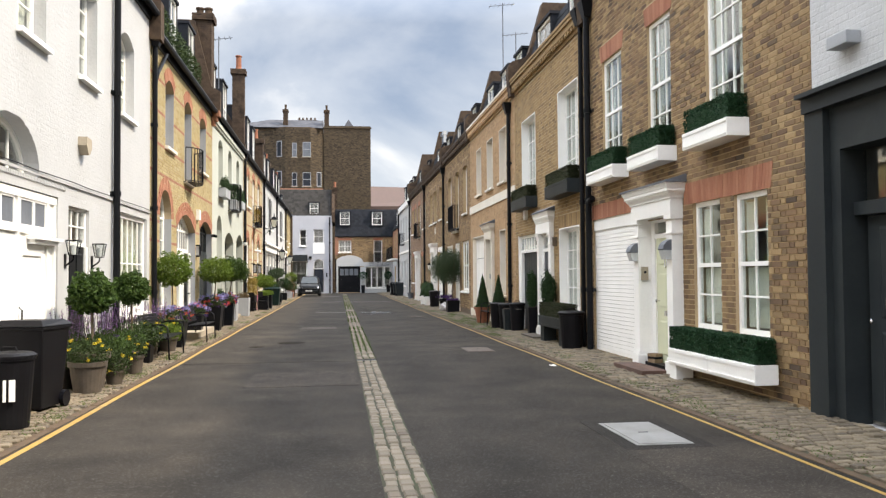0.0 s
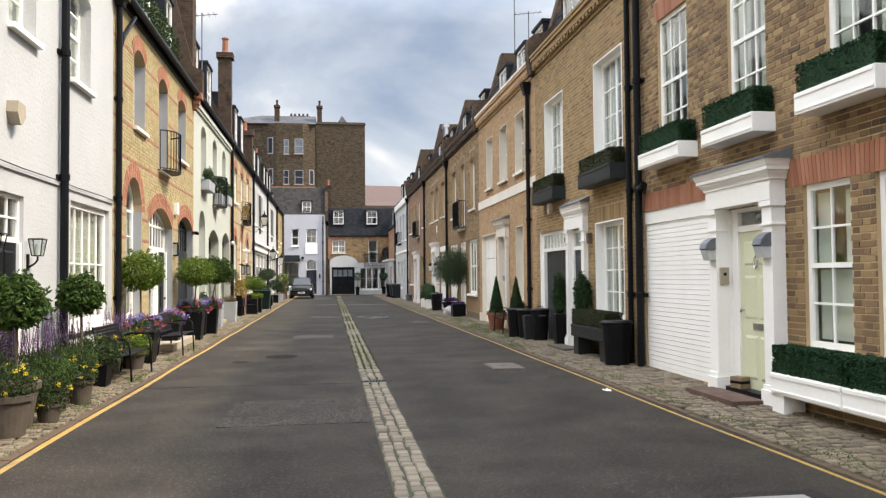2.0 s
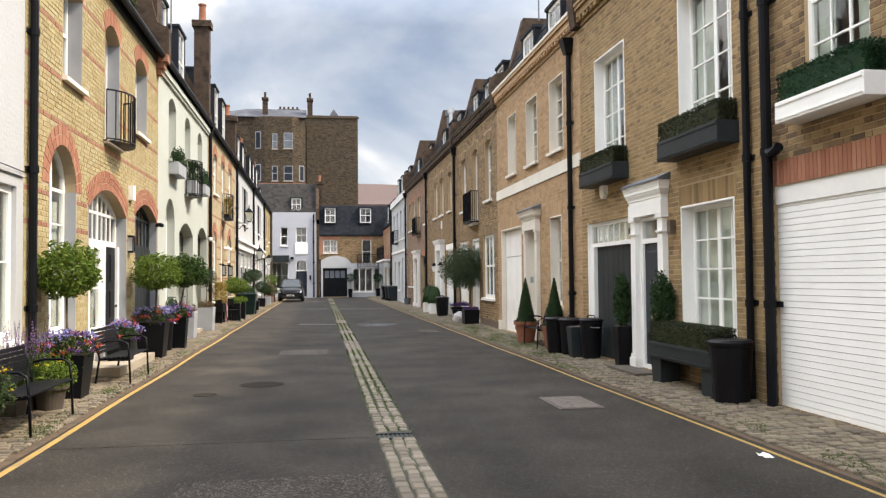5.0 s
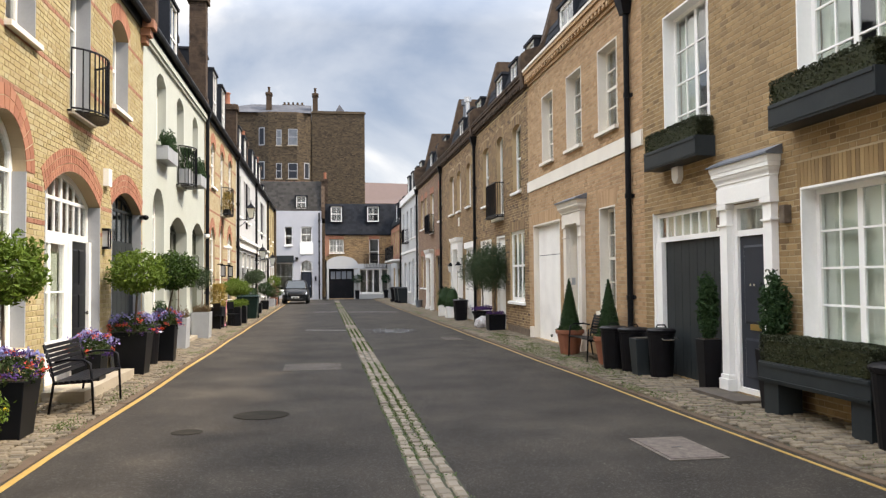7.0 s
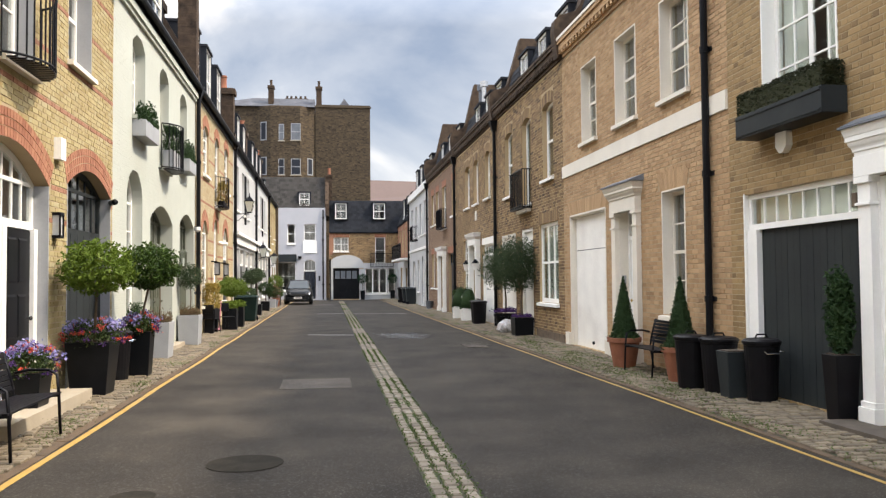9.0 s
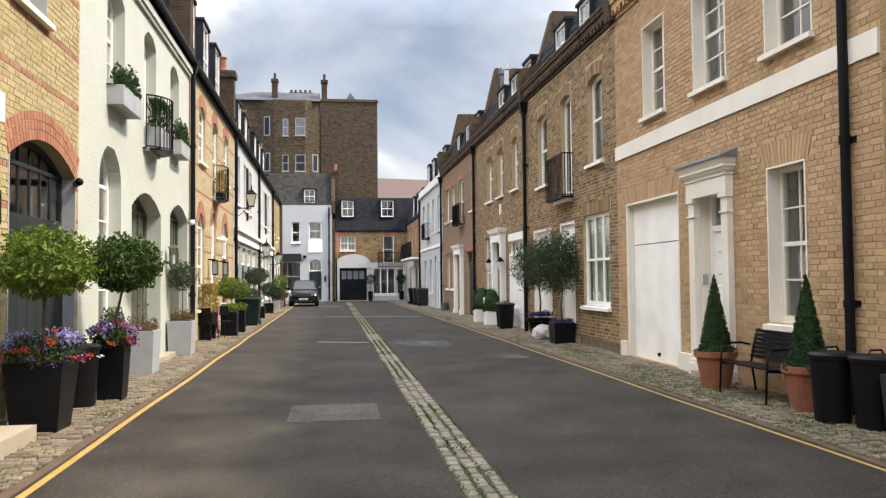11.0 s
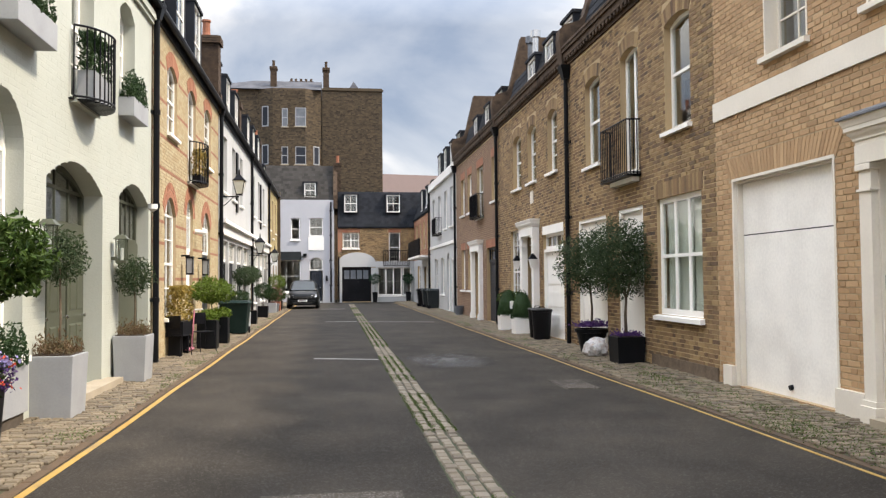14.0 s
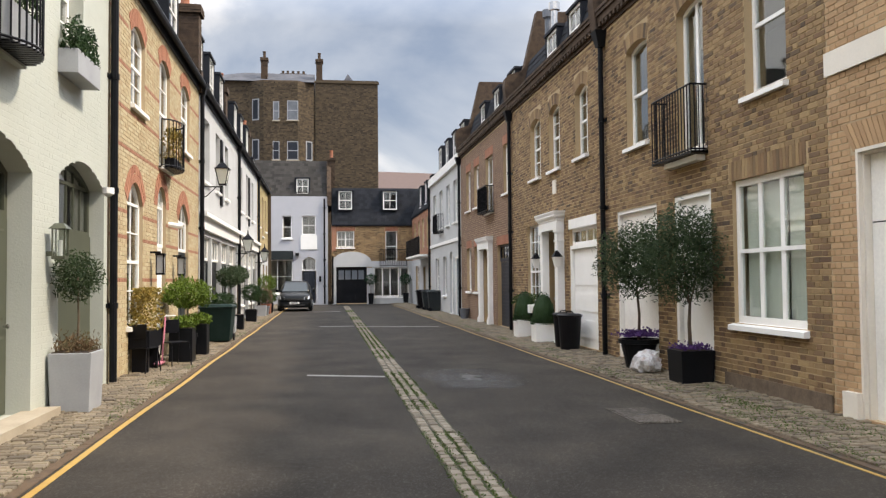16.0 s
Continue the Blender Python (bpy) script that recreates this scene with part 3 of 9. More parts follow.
def voussoirs(F, parent, o, t=0.28, rings=1, n=None, material=None, spread=0.0):
    """Brick arch or flat lintel over an opening: a bedding plate with its bricks."""
    shapes = []
    if o.rise:
        cnt = n or max(8, int((o.u1 - o.u0) / 0.085))
        zs = o.z1 - o.rise

        def at(kk, off):
            if o.rise > 0.7 * o.h:
                a = math.pi * (1 - kk / cnt)
                return (o.c + (o.h + off) * math.cos(a), zs + (o.rise + off) * math.sin(a))
            uu = o.c - o.h + 2 * o.h * kk / cnt
            sl = -2 * o.rise * (uu - o.c) / o.h ** 2
            nn = math.hypot(1, sl)
            return (uu - sl / nn * off, zs + o.rise * (1 - ((uu - o.c) / o.h) ** 2) + off / nn)

        plate = [at(k, 0.0) for k in range(cnt + 1)] + [at(k, t) for k in range(cnt, -1, -1)]
        for r in range(rings):
            i0, i1 = t * r / rings + 0.012 * (r > 0), t * (r + 1) / rings
            shapes += [[at(k + 0.06, i0), at(k + 0.94, i0), at(k + 0.94, i1), at(k + 0.06, i1)] for k in range(cnt)]
    else:
        cnt = n or int((o.u1 - o.u0 + 0.2) / 0.075)
        a0, a1 = o.u0 - 0.06, o.u1 + 0.06
        sh = lambda u: u + (u - o.c) * spread
        plate = [(a0, o.z1), (a1, o.z1), (sh(a1), o.z1 + t), (sh(a0), o.z1 + t)]
        for k in range(cnt):
            p, q = a0 + (a1 - a0) * (k + 0.06) / cnt, a0 + (a1 - a0) * (k + 0.94) / cnt
            shapes.append([(p, o.z1), (q, o.z1), (sh(q), o.z1 + t), (sh(p), o.z1 + t)])
    lin = part("lintel", MB(F).prism(plate, 0.0, 0.003), MORTAR, parent)
    m = ONE_OF.get(material or BRICK_RED, material or BRICK_RED)
    for s in shapes:
        part("brick", MB(F).prism(s, 0.003, 0.011), m, lin)
    return lin


# ---- windows and doors ----
def window(F, house, o, cols=3, rows=4, depth=0.10, frame=0.07, material=None, sill=True, bar=0.024, mid=True, curtain=None, name="window", panes=True, sillm=None, transom=0.0, mull=0, lining=False):
    """A timber window in the opening o: frame with bars, its panes and its sill. mid: a meeting rail; mull: which bars are thick."""
    material = material or WHITE_PAINT
    mb = MB(F)
    v1, v0 = -depth, -depth - 0.07
    us = o.us(12)
    top = o.top
    mb.box(o.u0, o.u0 + frame, v0 + 0.002, v1 - 0.002, o.z0, top(o.u0 + frame * 0.5) - 0.004)
    mb.box(o.u1 - frame, o.u1, v0 + 0.002, v1 - 0.002, o.z0, top(o.u1 - frame * 0.5) - 0.004)
    mb.box(o.u0 + frame, o.u1 - frame, v0, v1, o.z0, o.z0 + frame * 1.1)
    for a, b in zip(us, us[1:]):
        mb.hexa([(a, v0, top(a) - frame * (2.5 if o.rise and a == us[0] else 1)), (b, v0, top(b) - frame), (b, v1, top(b) - frame), (a, v1, top(a) - frame * (2.5 if o.rise and a == us[0] else 1)),
                 (a, v0, top(a)), (b, v0, top(b)), (b, v1, top(b)), (a, v1, top(a))])
    zs = (o.z1 - o.rise) if o.rise else o.z1
    zt = zs if o.rise > 0.25 else o.z1 - frame
    iu0, iu1, iz0 = o.u0 + frame, o.u1 - frame, o.z0 + frame * 1.1
    zr = [iz0 + (zt - iz0) * k / rows for k in range(rows + 1)]
    ur = [iu0 + (iu1 - iu0) * k / cols for k in range(cols + 1)]
    vb0, vb1 = v0 + 0.018, v1 - 0.012
    bars = []
    for k in range(1, rows):
        thick = 0.028 if (mid and k == rows // 2) else bar / 2
        bars.append(("meeting_rail" if thick > 0.02 else "glazing_bar", (iu0, iu1, vb0 if thick < 0.02 else v0 + 0.005, vb1 if thick < 0.02 else v1 - 0.004, zr[k] - thick, zr[k] + thick)))
    if o.rise > 0.25:
        bars.append(("transom", (iu0, iu1, vb0 - 0.002, vb1 + 0.002, zs - 0.025, zs + 0.025)))
    for k in range(1, cols):
        w = 0.045 if k in ((mull,) if isinstance(mull, int) else mull) else bar / 2
        bars.append(("mullion" if w > 0.03 else "glazing_bar", (ur[k] - w, ur[k] + w, vb0 + 0.003, vb1 - 0.003, iz0 - 0.004, top(ur[k]) - frame * 0.5)))
    if lining:
        for la, lb, lc, ld in ((o.u0 - 0.002, o.u0 + 0.025, o.z0, o.z1 + 0.002), (o.u1 - 0.025, o.u1 + 0.002, o.z0, o.z1 + 0.002), (o.u0 + 0.025, o.u1 - 0.025, o.z1 - 0.025, o.z1 + 0.002)):
            part("lining", MB(F).box(la, lb, -depth - 0.01, 0.014, lc, ld), material, house)
    if transom:
        bars.append(("transom", (iu0, iu1, v0, v1 + 0.01, transom - 0.04, transom + 0.04)))
    win = part(name, mb, material, house)
    for nm, q in bars:
        part(nm, MB(F).box(*q), material, win)
    vg = (vb0 + vb1) / 2
    if panes:
        done = {}
        pw, ph = (iu1 - iu0) / cols, (zt - iz0) / rows
        for i in range(cols):
            for j in range(rows):
                g = MB(F).box(ur[i] + 0.004, ur[i + 1] - 0.004, vg - 0.003, vg + 0.003, zr[j] + 0.004, zr[j + 1] - 0.004)
                part("pane", g, GLASS, win)
            if o.rise > 0.1:
                a, b = ur[i], ur[i + 1]
                m = (a + b) / 2
                g = MB(F).prism([(a, zt), (b, zt), (b, max(zt + 0.01, top(b) - 0.03)), (m, max(zt + 0.01, top(m) - 0.03)), (a, max(zt + 0.01, top(a) - 0.03))], vg - 0.003, vg + 0.003)
                part("pane", g, GLASS, win)
    else:
        part("pane", MB(F).box(iu0, iu1, vg - 0.003, vg + 0.003, iz0, zt), GLASS, win)
        if o.rise > 0.1:
            poly = [(iu0, zt), (iu1, zt)] + [(u, max(zt + 0.005, top(u) - 0.02)) for u in reversed(us) if iu0 < u < iu1]
            part("pane", MB(F).prism(poly, vg - 0.003, vg + 0.003), GLASS, win)
    if sill:
        s = MB(F).hexa([(o.u0 - 0.05, -depth, o.z0 - 0.10), (o.u1 + 0.05, -depth, o.z0 - 0.10), (o.u1 + 0.05, 0.09, o.z0 - 0.10), (o.u0 - 0.05, 0.09, o.z0 - 0.10),
                        (o.u0 - 0.05, -depth, o.z0 + 0.005), (o.u1 + 0.05, -depth, o.z0 + 0.005), (o.u1 + 0.05, 0.09, o.z0 - 0.03), (o.u0 - 0.05, 0.09, o.z0 - 0.03)])
        part("sill", s, sillm or material, win)
    if curtain:
        c = MB(F)
        for a, b, lo, hi in curtain:
            n = max(4, int((b - a) / 0.035))
            for k in range(n):
                p, q = a + (b - a) * k / n, a + (b - a) * (k + 1) / n
                d0, d1 = (-depth - 0.135, -depth - 0.10) if k % 2 else (-depth - 0.10, -depth - 0.135)
                c.face((p, d0, lo), (q, d1, lo), (q, d1, hi), (p, d0, hi))
                c.face((p, d0 - 0.006, lo), (p, d0 - 0.006, hi), (q, d1 - 0.006, hi), (q, d1 - 0.006, lo))
        part("curtain", c, CURTAIN, win)
    return win


def panel_door(F, house, u0, u1, z0, z1, material, depth=0.16, panels=((0.08, 0.42), (0.50, 0.94)), cols=2, knob=CHROME, letterbox=None, name="door"):
    d = MB(F).box(u0, u1, -depth - 0.05, -depth, z0, z1)
    w, h = u1 - u0, z1 - z0
    ob = part(name, d, material, house)
    for a, b in panels:
        for c in range(cols):
            p0 = u0 + w * (0.12 + c * 0.78 / cols + (0.02 if c else 0))
            p1 = u0 + w * (0.12 + (c + 1) * 0.78 / cols - (0.04 if c < cols - 1 else 0.02))
            lo, hi = z0 + h * a, z0 + h * b
            e = 0.035
            part("panel", MB(F).hexa([(p0, -depth - 0.002, lo), (p1, -depth - 0.002, lo), (p1 - e, -depth + 0.014, lo + e), (p0 + e, -depth + 0.014, lo + e),
                                      (p0, -depth - 0.002, hi), (p1, -depth - 0.002, hi), (p1 - e, -depth + 0.014, hi - e), (p0 + e, -depth + 0.014, hi - e)]), material, ob)
    if knob:
        k = MB(lambda_frame(F))
        k.lathe([(0.012, 0), (0.012, 0.03), (0.03, 0.045), (0.03, 0.06), (0.012, 0.07)], 0, 0, 10)
        k.V = [F(u1 - 0.09 + x, -depth + z, z0 + 1.02 + y) for x, y, z in k.V]
        part("door_knob", k, knob, ob)
    if letterbox:
        part("letterbox", MB(F).box((u0 + u1) / 2 - 0.13, (u0 + u1) / 2 + 0.13, -depth, -depth + 0.015, z0 + 0.78, z0 + 0.86), letterbox, ob)
    return ob


def lambda_frame(F):
    class Local(Plain):
        flip = F.flip
    return Local()


def portico(F, house, u0, u1, z1, pil=0.26, proj=0.16, hood=SLATE, material=None, ent=0.52, z0=0.06, over=0.12):
    """Pilasters with base and capital, and an entablature, round a doorway."""
    material = material or WHITE_PAINT
    head = z1 - ent
    for a in (u0, u1 - pil):
        p = part("pilaster", MB(F).box(a, a + pil, 0, proj, z0 + 0.25, head), material, house, bevel=0.006)
        part("plinth", MB(F).box(a - 0.03, a + pil + 0.03, 0, proj + 0.04, z0, z0 + 0.19), material, p, bevel=0.008)
        part("base_moulding", MB(F).box(a - 0.015, a + pil + 0.015, 0, proj + 0.02, z0 + 0.19, z0 + 0.25), material, p, bevel=0.008)
        part("neck_moulding", MB(F).box(a - 0.02, a + pil + 0.02, 0, proj + 0.025, head - 0.30, head - 0.27), material, p, bevel=0.008)
        part("capital", MB(F).box(a - 0.025, a + pil + 0.025, 0, proj + 0.03, head - 0.07, head), material, p, bevel=0.008)
    h = ent
    e = part("entablature", MB(F).box(u0 - 0.02, u1 + 0.02, 0, proj + 0.03, head, head + h * 0.42), material, house, bevel=0.006)
    cm = MB(F)
    ogee = ((0.15, 0.42), (0.15, 0.50), (0.30, 0.52), (0.30, 0.56), (0.38, 0.60), (0.52, 0.64), (0.60, 0.68), (0.62, 0.72), (0.78, 0.73), (0.78, 0.82), (0.84, 0.84), (0.90, 0.89), (0.97, 0.93), (1.0, 0.95), (1.0, 1.0))
    for pr, t in ogee:
        p = pr * over
        cm.V.extend(F(*q, head + h * t) for q in ((u0 - p, 0), (u1 + p, 0), (u1 + p, proj + p), (u0 - p, proj + p)))
    for k in range(len(ogee) - 1):
        for j in range(4):
            cm.P.append((4 * k + j, 4 * k + (j + 1) % 4, 4 * k + 4 + (j + 1) % 4, 4 * k + 4 + j))
    cm.P.extend([(3, 2, 1, 0), tuple(4 * len(ogee) - 4 + j for j in range(4))])
    part("cornice", cm, material, e)
    if hood:
        e = over + 0.03
        part("hood", MB(F).hexa([(u0 - e, 0, z1), (u1 + e, 0, z1), (u1 + e, proj + e, z1), (u0 - e, proj + e, z1),
                                 (u0 - e, 0, z1 + 0.13), (u1 + e, 0, z1 + 0.13), (u1 + e, proj + e, z1 + 0.025), (u0 - e, proj + e, z1 + 0.025)]), hood, house)


def downpipe(F, house, u, z0, z1, v=0.07, r=0.05, hopper=True):
    p = MB(F).tube([(u, v, z0), (u, v, z1)], r, 10)
    z = z0 + 1.2
    while z < z1 - 0.4:
        p.tube([(u, v, z), (u, v, z + 0.09)], r * 1.25, 10)
        p.box(u - r * 1.9, u + r * 1.9, 0, 0.02, z + 0.01, z + 0.08)
        z += 1.85
    if hopper:
        p.hexa([(u - 0.09, 0.02, z1 - 0.05), (u + 0.09, 0.02, z1 - 0.05), (u + 0.09, 0.16, z1 - 0.05), (u - 0.09, 0.16, z1 - 0.05),
                (u - 0.16, 0.0, z1 + 0.28), (u + 0.16, 0.0, z1 + 0.28), (u + 0.16, 0.25, z1 + 0.28), (u - 0.16, 0.25, z1 + 0.28)])
    return part("downpipe", p, BLACK_PAINT, house)


def shell(F, house, u0, u1, zt, depth=6.0, th=0.32):
    """Party walls, back wall and floors behind the front wall."""
    mb = MB(F)
    for a in (u0 + 0.005, u1 - 0.125):
        mb.box(a, a + 0.12, -depth, -th, 0, zt - 0.12)
    mb.box(u0 + 0.125, u1 - 0.125, -depth, -depth + 0.12, 0, zt - 0.12)
    for z in (0.0, 3.35, zt - 0.2):
        mb.box(u0 + 0.125, u1 - 0.125, -depth + 0.12, -th - 0.002, z - 0.05, z + 0.07)
    mb.box(u0 + 0.125, u1 - 0.125, -3.2, -3.1, 0.07, zt - 0.2)
    return part("inner_walls", mb, ROOM, house)


def slates(F, u0, u1, prof, w=0.28, rng=None):
    """Courses of slates on a slope that rises from prof[0] to prof[1], each (v, z)."""
    rng = rng or random.Random(5)
    (va, za), (vb, zb) = prof
    ln = math.hypot(vb - va, zb - za)
    n = max(1, int(ln / 0.22))
    nv, nz = (zb - za) / ln, -(vb - va) / ln
    mb = MB(F)
    for k in range(n):
        t0, t1 = k / n, (k + 1.18) / n
        p0 = (va + (vb - va) * t0 + nv * 0.022, za + (zb - za) * t0 + nz * 0.022)
        p1 = (va + (vb - va) * min(1, t1) + nv * 0.006, za + (zb - za) * min(1, t1) + nz * 0.006)
        u = u0 - (w / 2 if k % 2 else 0)
        while u < u1:
            a, b = max(u + 0.003, u0), min(u + w - 0.003, u1)
            if b - a > 0.02:
                j = rng.uniform(-0.004, 0.006)
                mb.face((a, p0[0] + j, p0[1]), (b, p0[0] + j, p0[1]), (b, p1[0], p1[1]), (a, p1[0], p1[1]))
                mb.face((a, p0[0] + j - 0.015, p0[1]), (b, p0[0] + j - 0.015, p0[1]), (b, p0[0] + j, p0[1]), (a, p0[0] + j, p0[1]))
            u += w
    return mb


def mansard(F, house, u0, u1, ze, zr, v0=-0.25, v1=-1.35, depth=6.0, dormers=(), skin=None, slate_on=True):
    """Steep slated front slope from the eaves ze to zr, flat top behind, dormers at (u, width, z0, z1)."""
    skin = skin or SLATE
    core = MB(F).hexa([(u0, -depth, ze - 0.1), (u1, -depth, ze - 0.1), (u1, v0, ze - 0.1), (u0, v0, ze - 0.1), (u0, -depth, zr + 0.25), (u1, -depth, zr + 0.25), (u1, v1, zr), (u0, v1, zr)])
    roof = part("roof", core, skin, house)
    if slate_on:
        s = part("slating", slates(F, u0, u1, ((v0 + 0.01, ze), (v1 + 0.01, zr))), skin, roof)
        s["kind"] = "stuff"
    for u, w, a, b in dormers:
        vf = v0 - 0.12
        d = MB(F)
        d.box(u - w / 2 - 0.1, u - w / 2, v1 - 1.0, vf, a, b)
        d.box(u + w / 2, u + w / 2 + 0.1, v1 - 1.0, vf, a, b)
        d.box(u - w / 2 - 0.13, u + w / 2 + 0.13, v1 - 1.1, vf + 0.04, b, b + 0.08)
        d.box(u - w / 2, u + w / 2, v1 - 1.0, v1 - 0.9, a, b)
        d.box(u - w / 2, u + w / 2, v1 - 0.9, vf, a - 0.06, a)
        dm = part("dormer", d, SLATE, house)
        o = Op(u - w / 2, u + w / 2, a, b)
        fr = MB(F)
        vv0, vv1 = vf - 0.09, vf - 0.02
        f = 0.07
        fr.box(o.u0, o.u0 + f, vv0, vv1, a, b).box(o.u1 - f, o.u1, vv0, vv1, a, b).box(o.u0, o.u1, vv0, vv1, b - f, b).box(o.u0, o.u1, vv0, vf + 0.03, a, a + f)
        m = (a + b) / 2
        fr.box(o.u0, o.u1, vv0 + 0.01, vv1 - 0.01, m - 0.025, m + 0.025).box(u - 0.013, u + 0.013, vv0 + 0.02, vv1 - 0.02, a, b)
        part("window_frame", fr, WHITE_PAINT, dm)
        part("pane", MB(F).box(o.u0 + f, o.u1 - f, vv0 + 0.03, vv0 + 0.036, a + f, b - f), GLASS, dm)
    return roof


def parapet(F, house, u0, u1, z, material, h=0.45, cap=None):
    """Corbelled brick cornice with dentils and a coping."""
    for k, (v, a, b) in enumerate(((0.04, 0.0, 0.08), (0.08, 0.08, 0.16), (0.13, 0.16, 0.30), (0.17, 0.30, 0.38))):
        part("cornice_course", MB(F).box(u0, u1, -0.3, v, z + a, z + b), material, house)
    dn = MB(F)
    n = int((u1 - u0) / 0.22)
    for k in range(n):
        a = u0 + (u1 - u0) * k / n
        dn.box(a, a + 0.11, 0.041, 0.125, z + 0.082, z + 0.158)
    part("dentil_course", dn, material, house)["kind"] = "stuff"
    if h > 0.5:
        part("parapet", MB(F).box(u0, u1, -0.3, 0.05, z + 0.38, z + h - 0.07), material, house)
    part("coping", MB(F).box(u0, u1, -0.34, 0.19 if h < 0.5 else 0.10, z + h - 0.066, z + h), cap or material, house)


def gutter(F, house, u0, u1, z, v=0.16):
    g = MB(F)
    g.box(u0, u1, 0.0, 0.05, z - 0.16, z + 0.02)
    g.tube([(u0, v, z), (u1, v, z)], 0.075, 8)
    g.box(u0, u1, -0.3, 0.09, z + 0.02, z + 0.06)
    return part("gutter", g, BLACK_PAINT, house)


def chimney(F, house, u, v, z0, z1, w=0.75, d=1.3, pots=2, material=None, pot=TERRACOTTA, poth=0.55):
    n = int((z1 - z0) / 0.075)
    rng = random.Random(int(u * 10))
    core = MB(F).box(u - w / 2 + 0.012, u + w / 2 - 0.012, v - d / 2 + 0.012, v + d / 2 - 0.012, z0, z1 - 0.02)
    st = part("chimney", core, material or BRICK_SOOT, house)
    mb = MB(F)
    for k in range(n):
        z = z0 + k * 0.075
        e = 0.07 if k >= n - 3 else 0.0
        for i, (a0, a1, b0, b1) in enumerate(((u - w / 2 - e, u + w / 2 + e, v - d / 2 - e, v - d / 2 + 0.1), (u - w / 2 - e, u + w / 2 + e, v + d / 2 - 0.1, v + d / 2 + e), (u - w / 2 - e, u - w / 2 + 0.1, v - d / 2 + 0.1, v + d / 2 - 0.1), (u + w / 2 - 0.1, u + w / 2 + e, v - d / 2 + 0.1, v + d / 2 - 0.1))):
            j = rng.uniform(0, 0.008)
            mb.box(a0 - j, a1 + j, b0 - j, b1 + j, z, z + 0.066)
    part("bricks", mb, material or BRICK_SOOT, st)["kind"] = "stuff"
    for k in range(pots):
        vv = v - d / 2 + d * (k + 0.5) / pots
        part("chimney_pot", MB(F).lathe([(0.15, z1 - 0.02), (0.12, z1 + 0.1), (0.115, z1 + poth - 0.06), (0.145, z1 + poth - 0.05), (0.14, z1 + poth)], u, vv, 12), pot, st)
    return st


def gable(F, house, u, pts, material, th=0.25):
    """A raised party wall across the roof; pts of (v, z)."""
    mb = MB(F)
    i = len(mb.V)
    n = len(pts)
    mb.V.extend(F(u - th / 2, v, z) for v, z in pts)
    mb.V.extend(F(u + th / 2, v, z) for v, z in pts)
    mb.P.append(tuple(range(i, i + n)))
    mb.P.append(tuple(range(i + 2 * n - 1, i + n - 1, -1)))
    for k in range(n):
        j = (k + 1) % n
        mb.P.append((i + j, i + k, i + n + k, i + n + j))
    return part("party_wall", mb, material, house)


def party_wall(F, house, u, z=7.0, top=9.72, front=0.2):
    """A scrolled party wall between two roofs: a rounded front end, a short level, then the steep slope."""
    return gable(F, house, u, [(front - 0.05, z - 0.1), (front, z + 0.25), (front + 0.03, z + 0.55), (front, z + 0.82), (front - 0.12, z + 0.93), (-0.30, z + 1.05), (-0.42, z + 1.2), (-0.85, top), (-6, top + 0.05), (-6, z - 0.1)], BRICK_SOOT, 0.34)


def front(F, house, u0, u1, zt, ops, mortar, brick=None, band=None, bands=(), ex=(), relief=(0.004, 0.009), th=0.32):
    w = part("wall", wall_mesh(F, u0, u1, 0, zt, ops, th), mortar, house)
    if brick:
        bricks(F, w, brick_list(u0, u1, 0.02, zt, list(ops) + list(ex), bands), brick, band, relief, random.Random(int(u0 * 7)))
    return w


def garage_roller(F, house, o, material, depth=0.14, pitch=0.075, top=0.22):
    door = part("garage_door", MB(F).box(o.u0, o.u1, -depth - 0.05, -depth + 0.03, o.z1 - top, o.z1), material, house)
    z = o.z0
    while z < o.z1 - top - 0.01:
        zz = min(z + pitch, o.z1 - top)
        part("slat", MB(F).hexa([(o.u0, -depth - 0.04, z), (o.u1, -depth - 0.04, z), (o.u1, -depth + 0.008, z + 0.003), (o.u0, -depth + 0.008, z + 0.003),
                                 (o.u0, -depth - 0.04, zz), (o.u1, -depth - 0.04, zz), (o.u1, -depth + 0.005, zz - 0.002), (o.u0, -depth + 0.005, zz - 0.002)]), material, door)
        z += pitch
    return door


def board_door(F, house, o, material, depth=0.14, n=16, frame=0.0, fm=None, split=None, z1=None):
    """A backing panel with vertical boards, and a plain frame."""
    z1 = z1 or o.z1
    a, b = o.u0 + frame, o.u1 - frame
    ob = part("garage_door", MB(F).box(a, b, -depth - 0.06, -depth - 0.012, o.z0, z1 - frame), material, house)
    spans = [(o.z0, split - 0.008), (split + 0.008, z1 - frame)] if split else [(o.z0, z1 - frame)]
    for k in range(n):
        p, q = a + (b - a) * k / n, a + (b - a) * (k + 1) / n
        for lo, hi in spans:
            part("board", MB(F).box(p + 0.003, q - 0.003, -depth - 0.012, -depth - 0.002 * (k % 2), lo, hi), material, ob)
    if split:
        # black strip paints in the shade of the gap between the leaves
        part("seam", MB(F).box(a, b, -depth - 0.013, -depth - 0.007, split - 0.009, split + 0.009), BLACK_PAINT, ob)
    if frame:
        part("door_jamb", MB(F).box(o.u0, a, -depth - 0.06, -depth + 0.08, o.z0, z1), fm or WHITE_PAINT, ob)
        part("door_jamb", MB(F).box(b, o.u1, -depth - 0.06, -depth + 0.08, o.z0, z1), fm or WHITE_PAINT, ob)
        part("door_head", MB(F).box(a, b, -depth - 0.06, -depth + 0.08, z1 - frame, z1), fm or WHITE_PAINT, ob)
    return ob


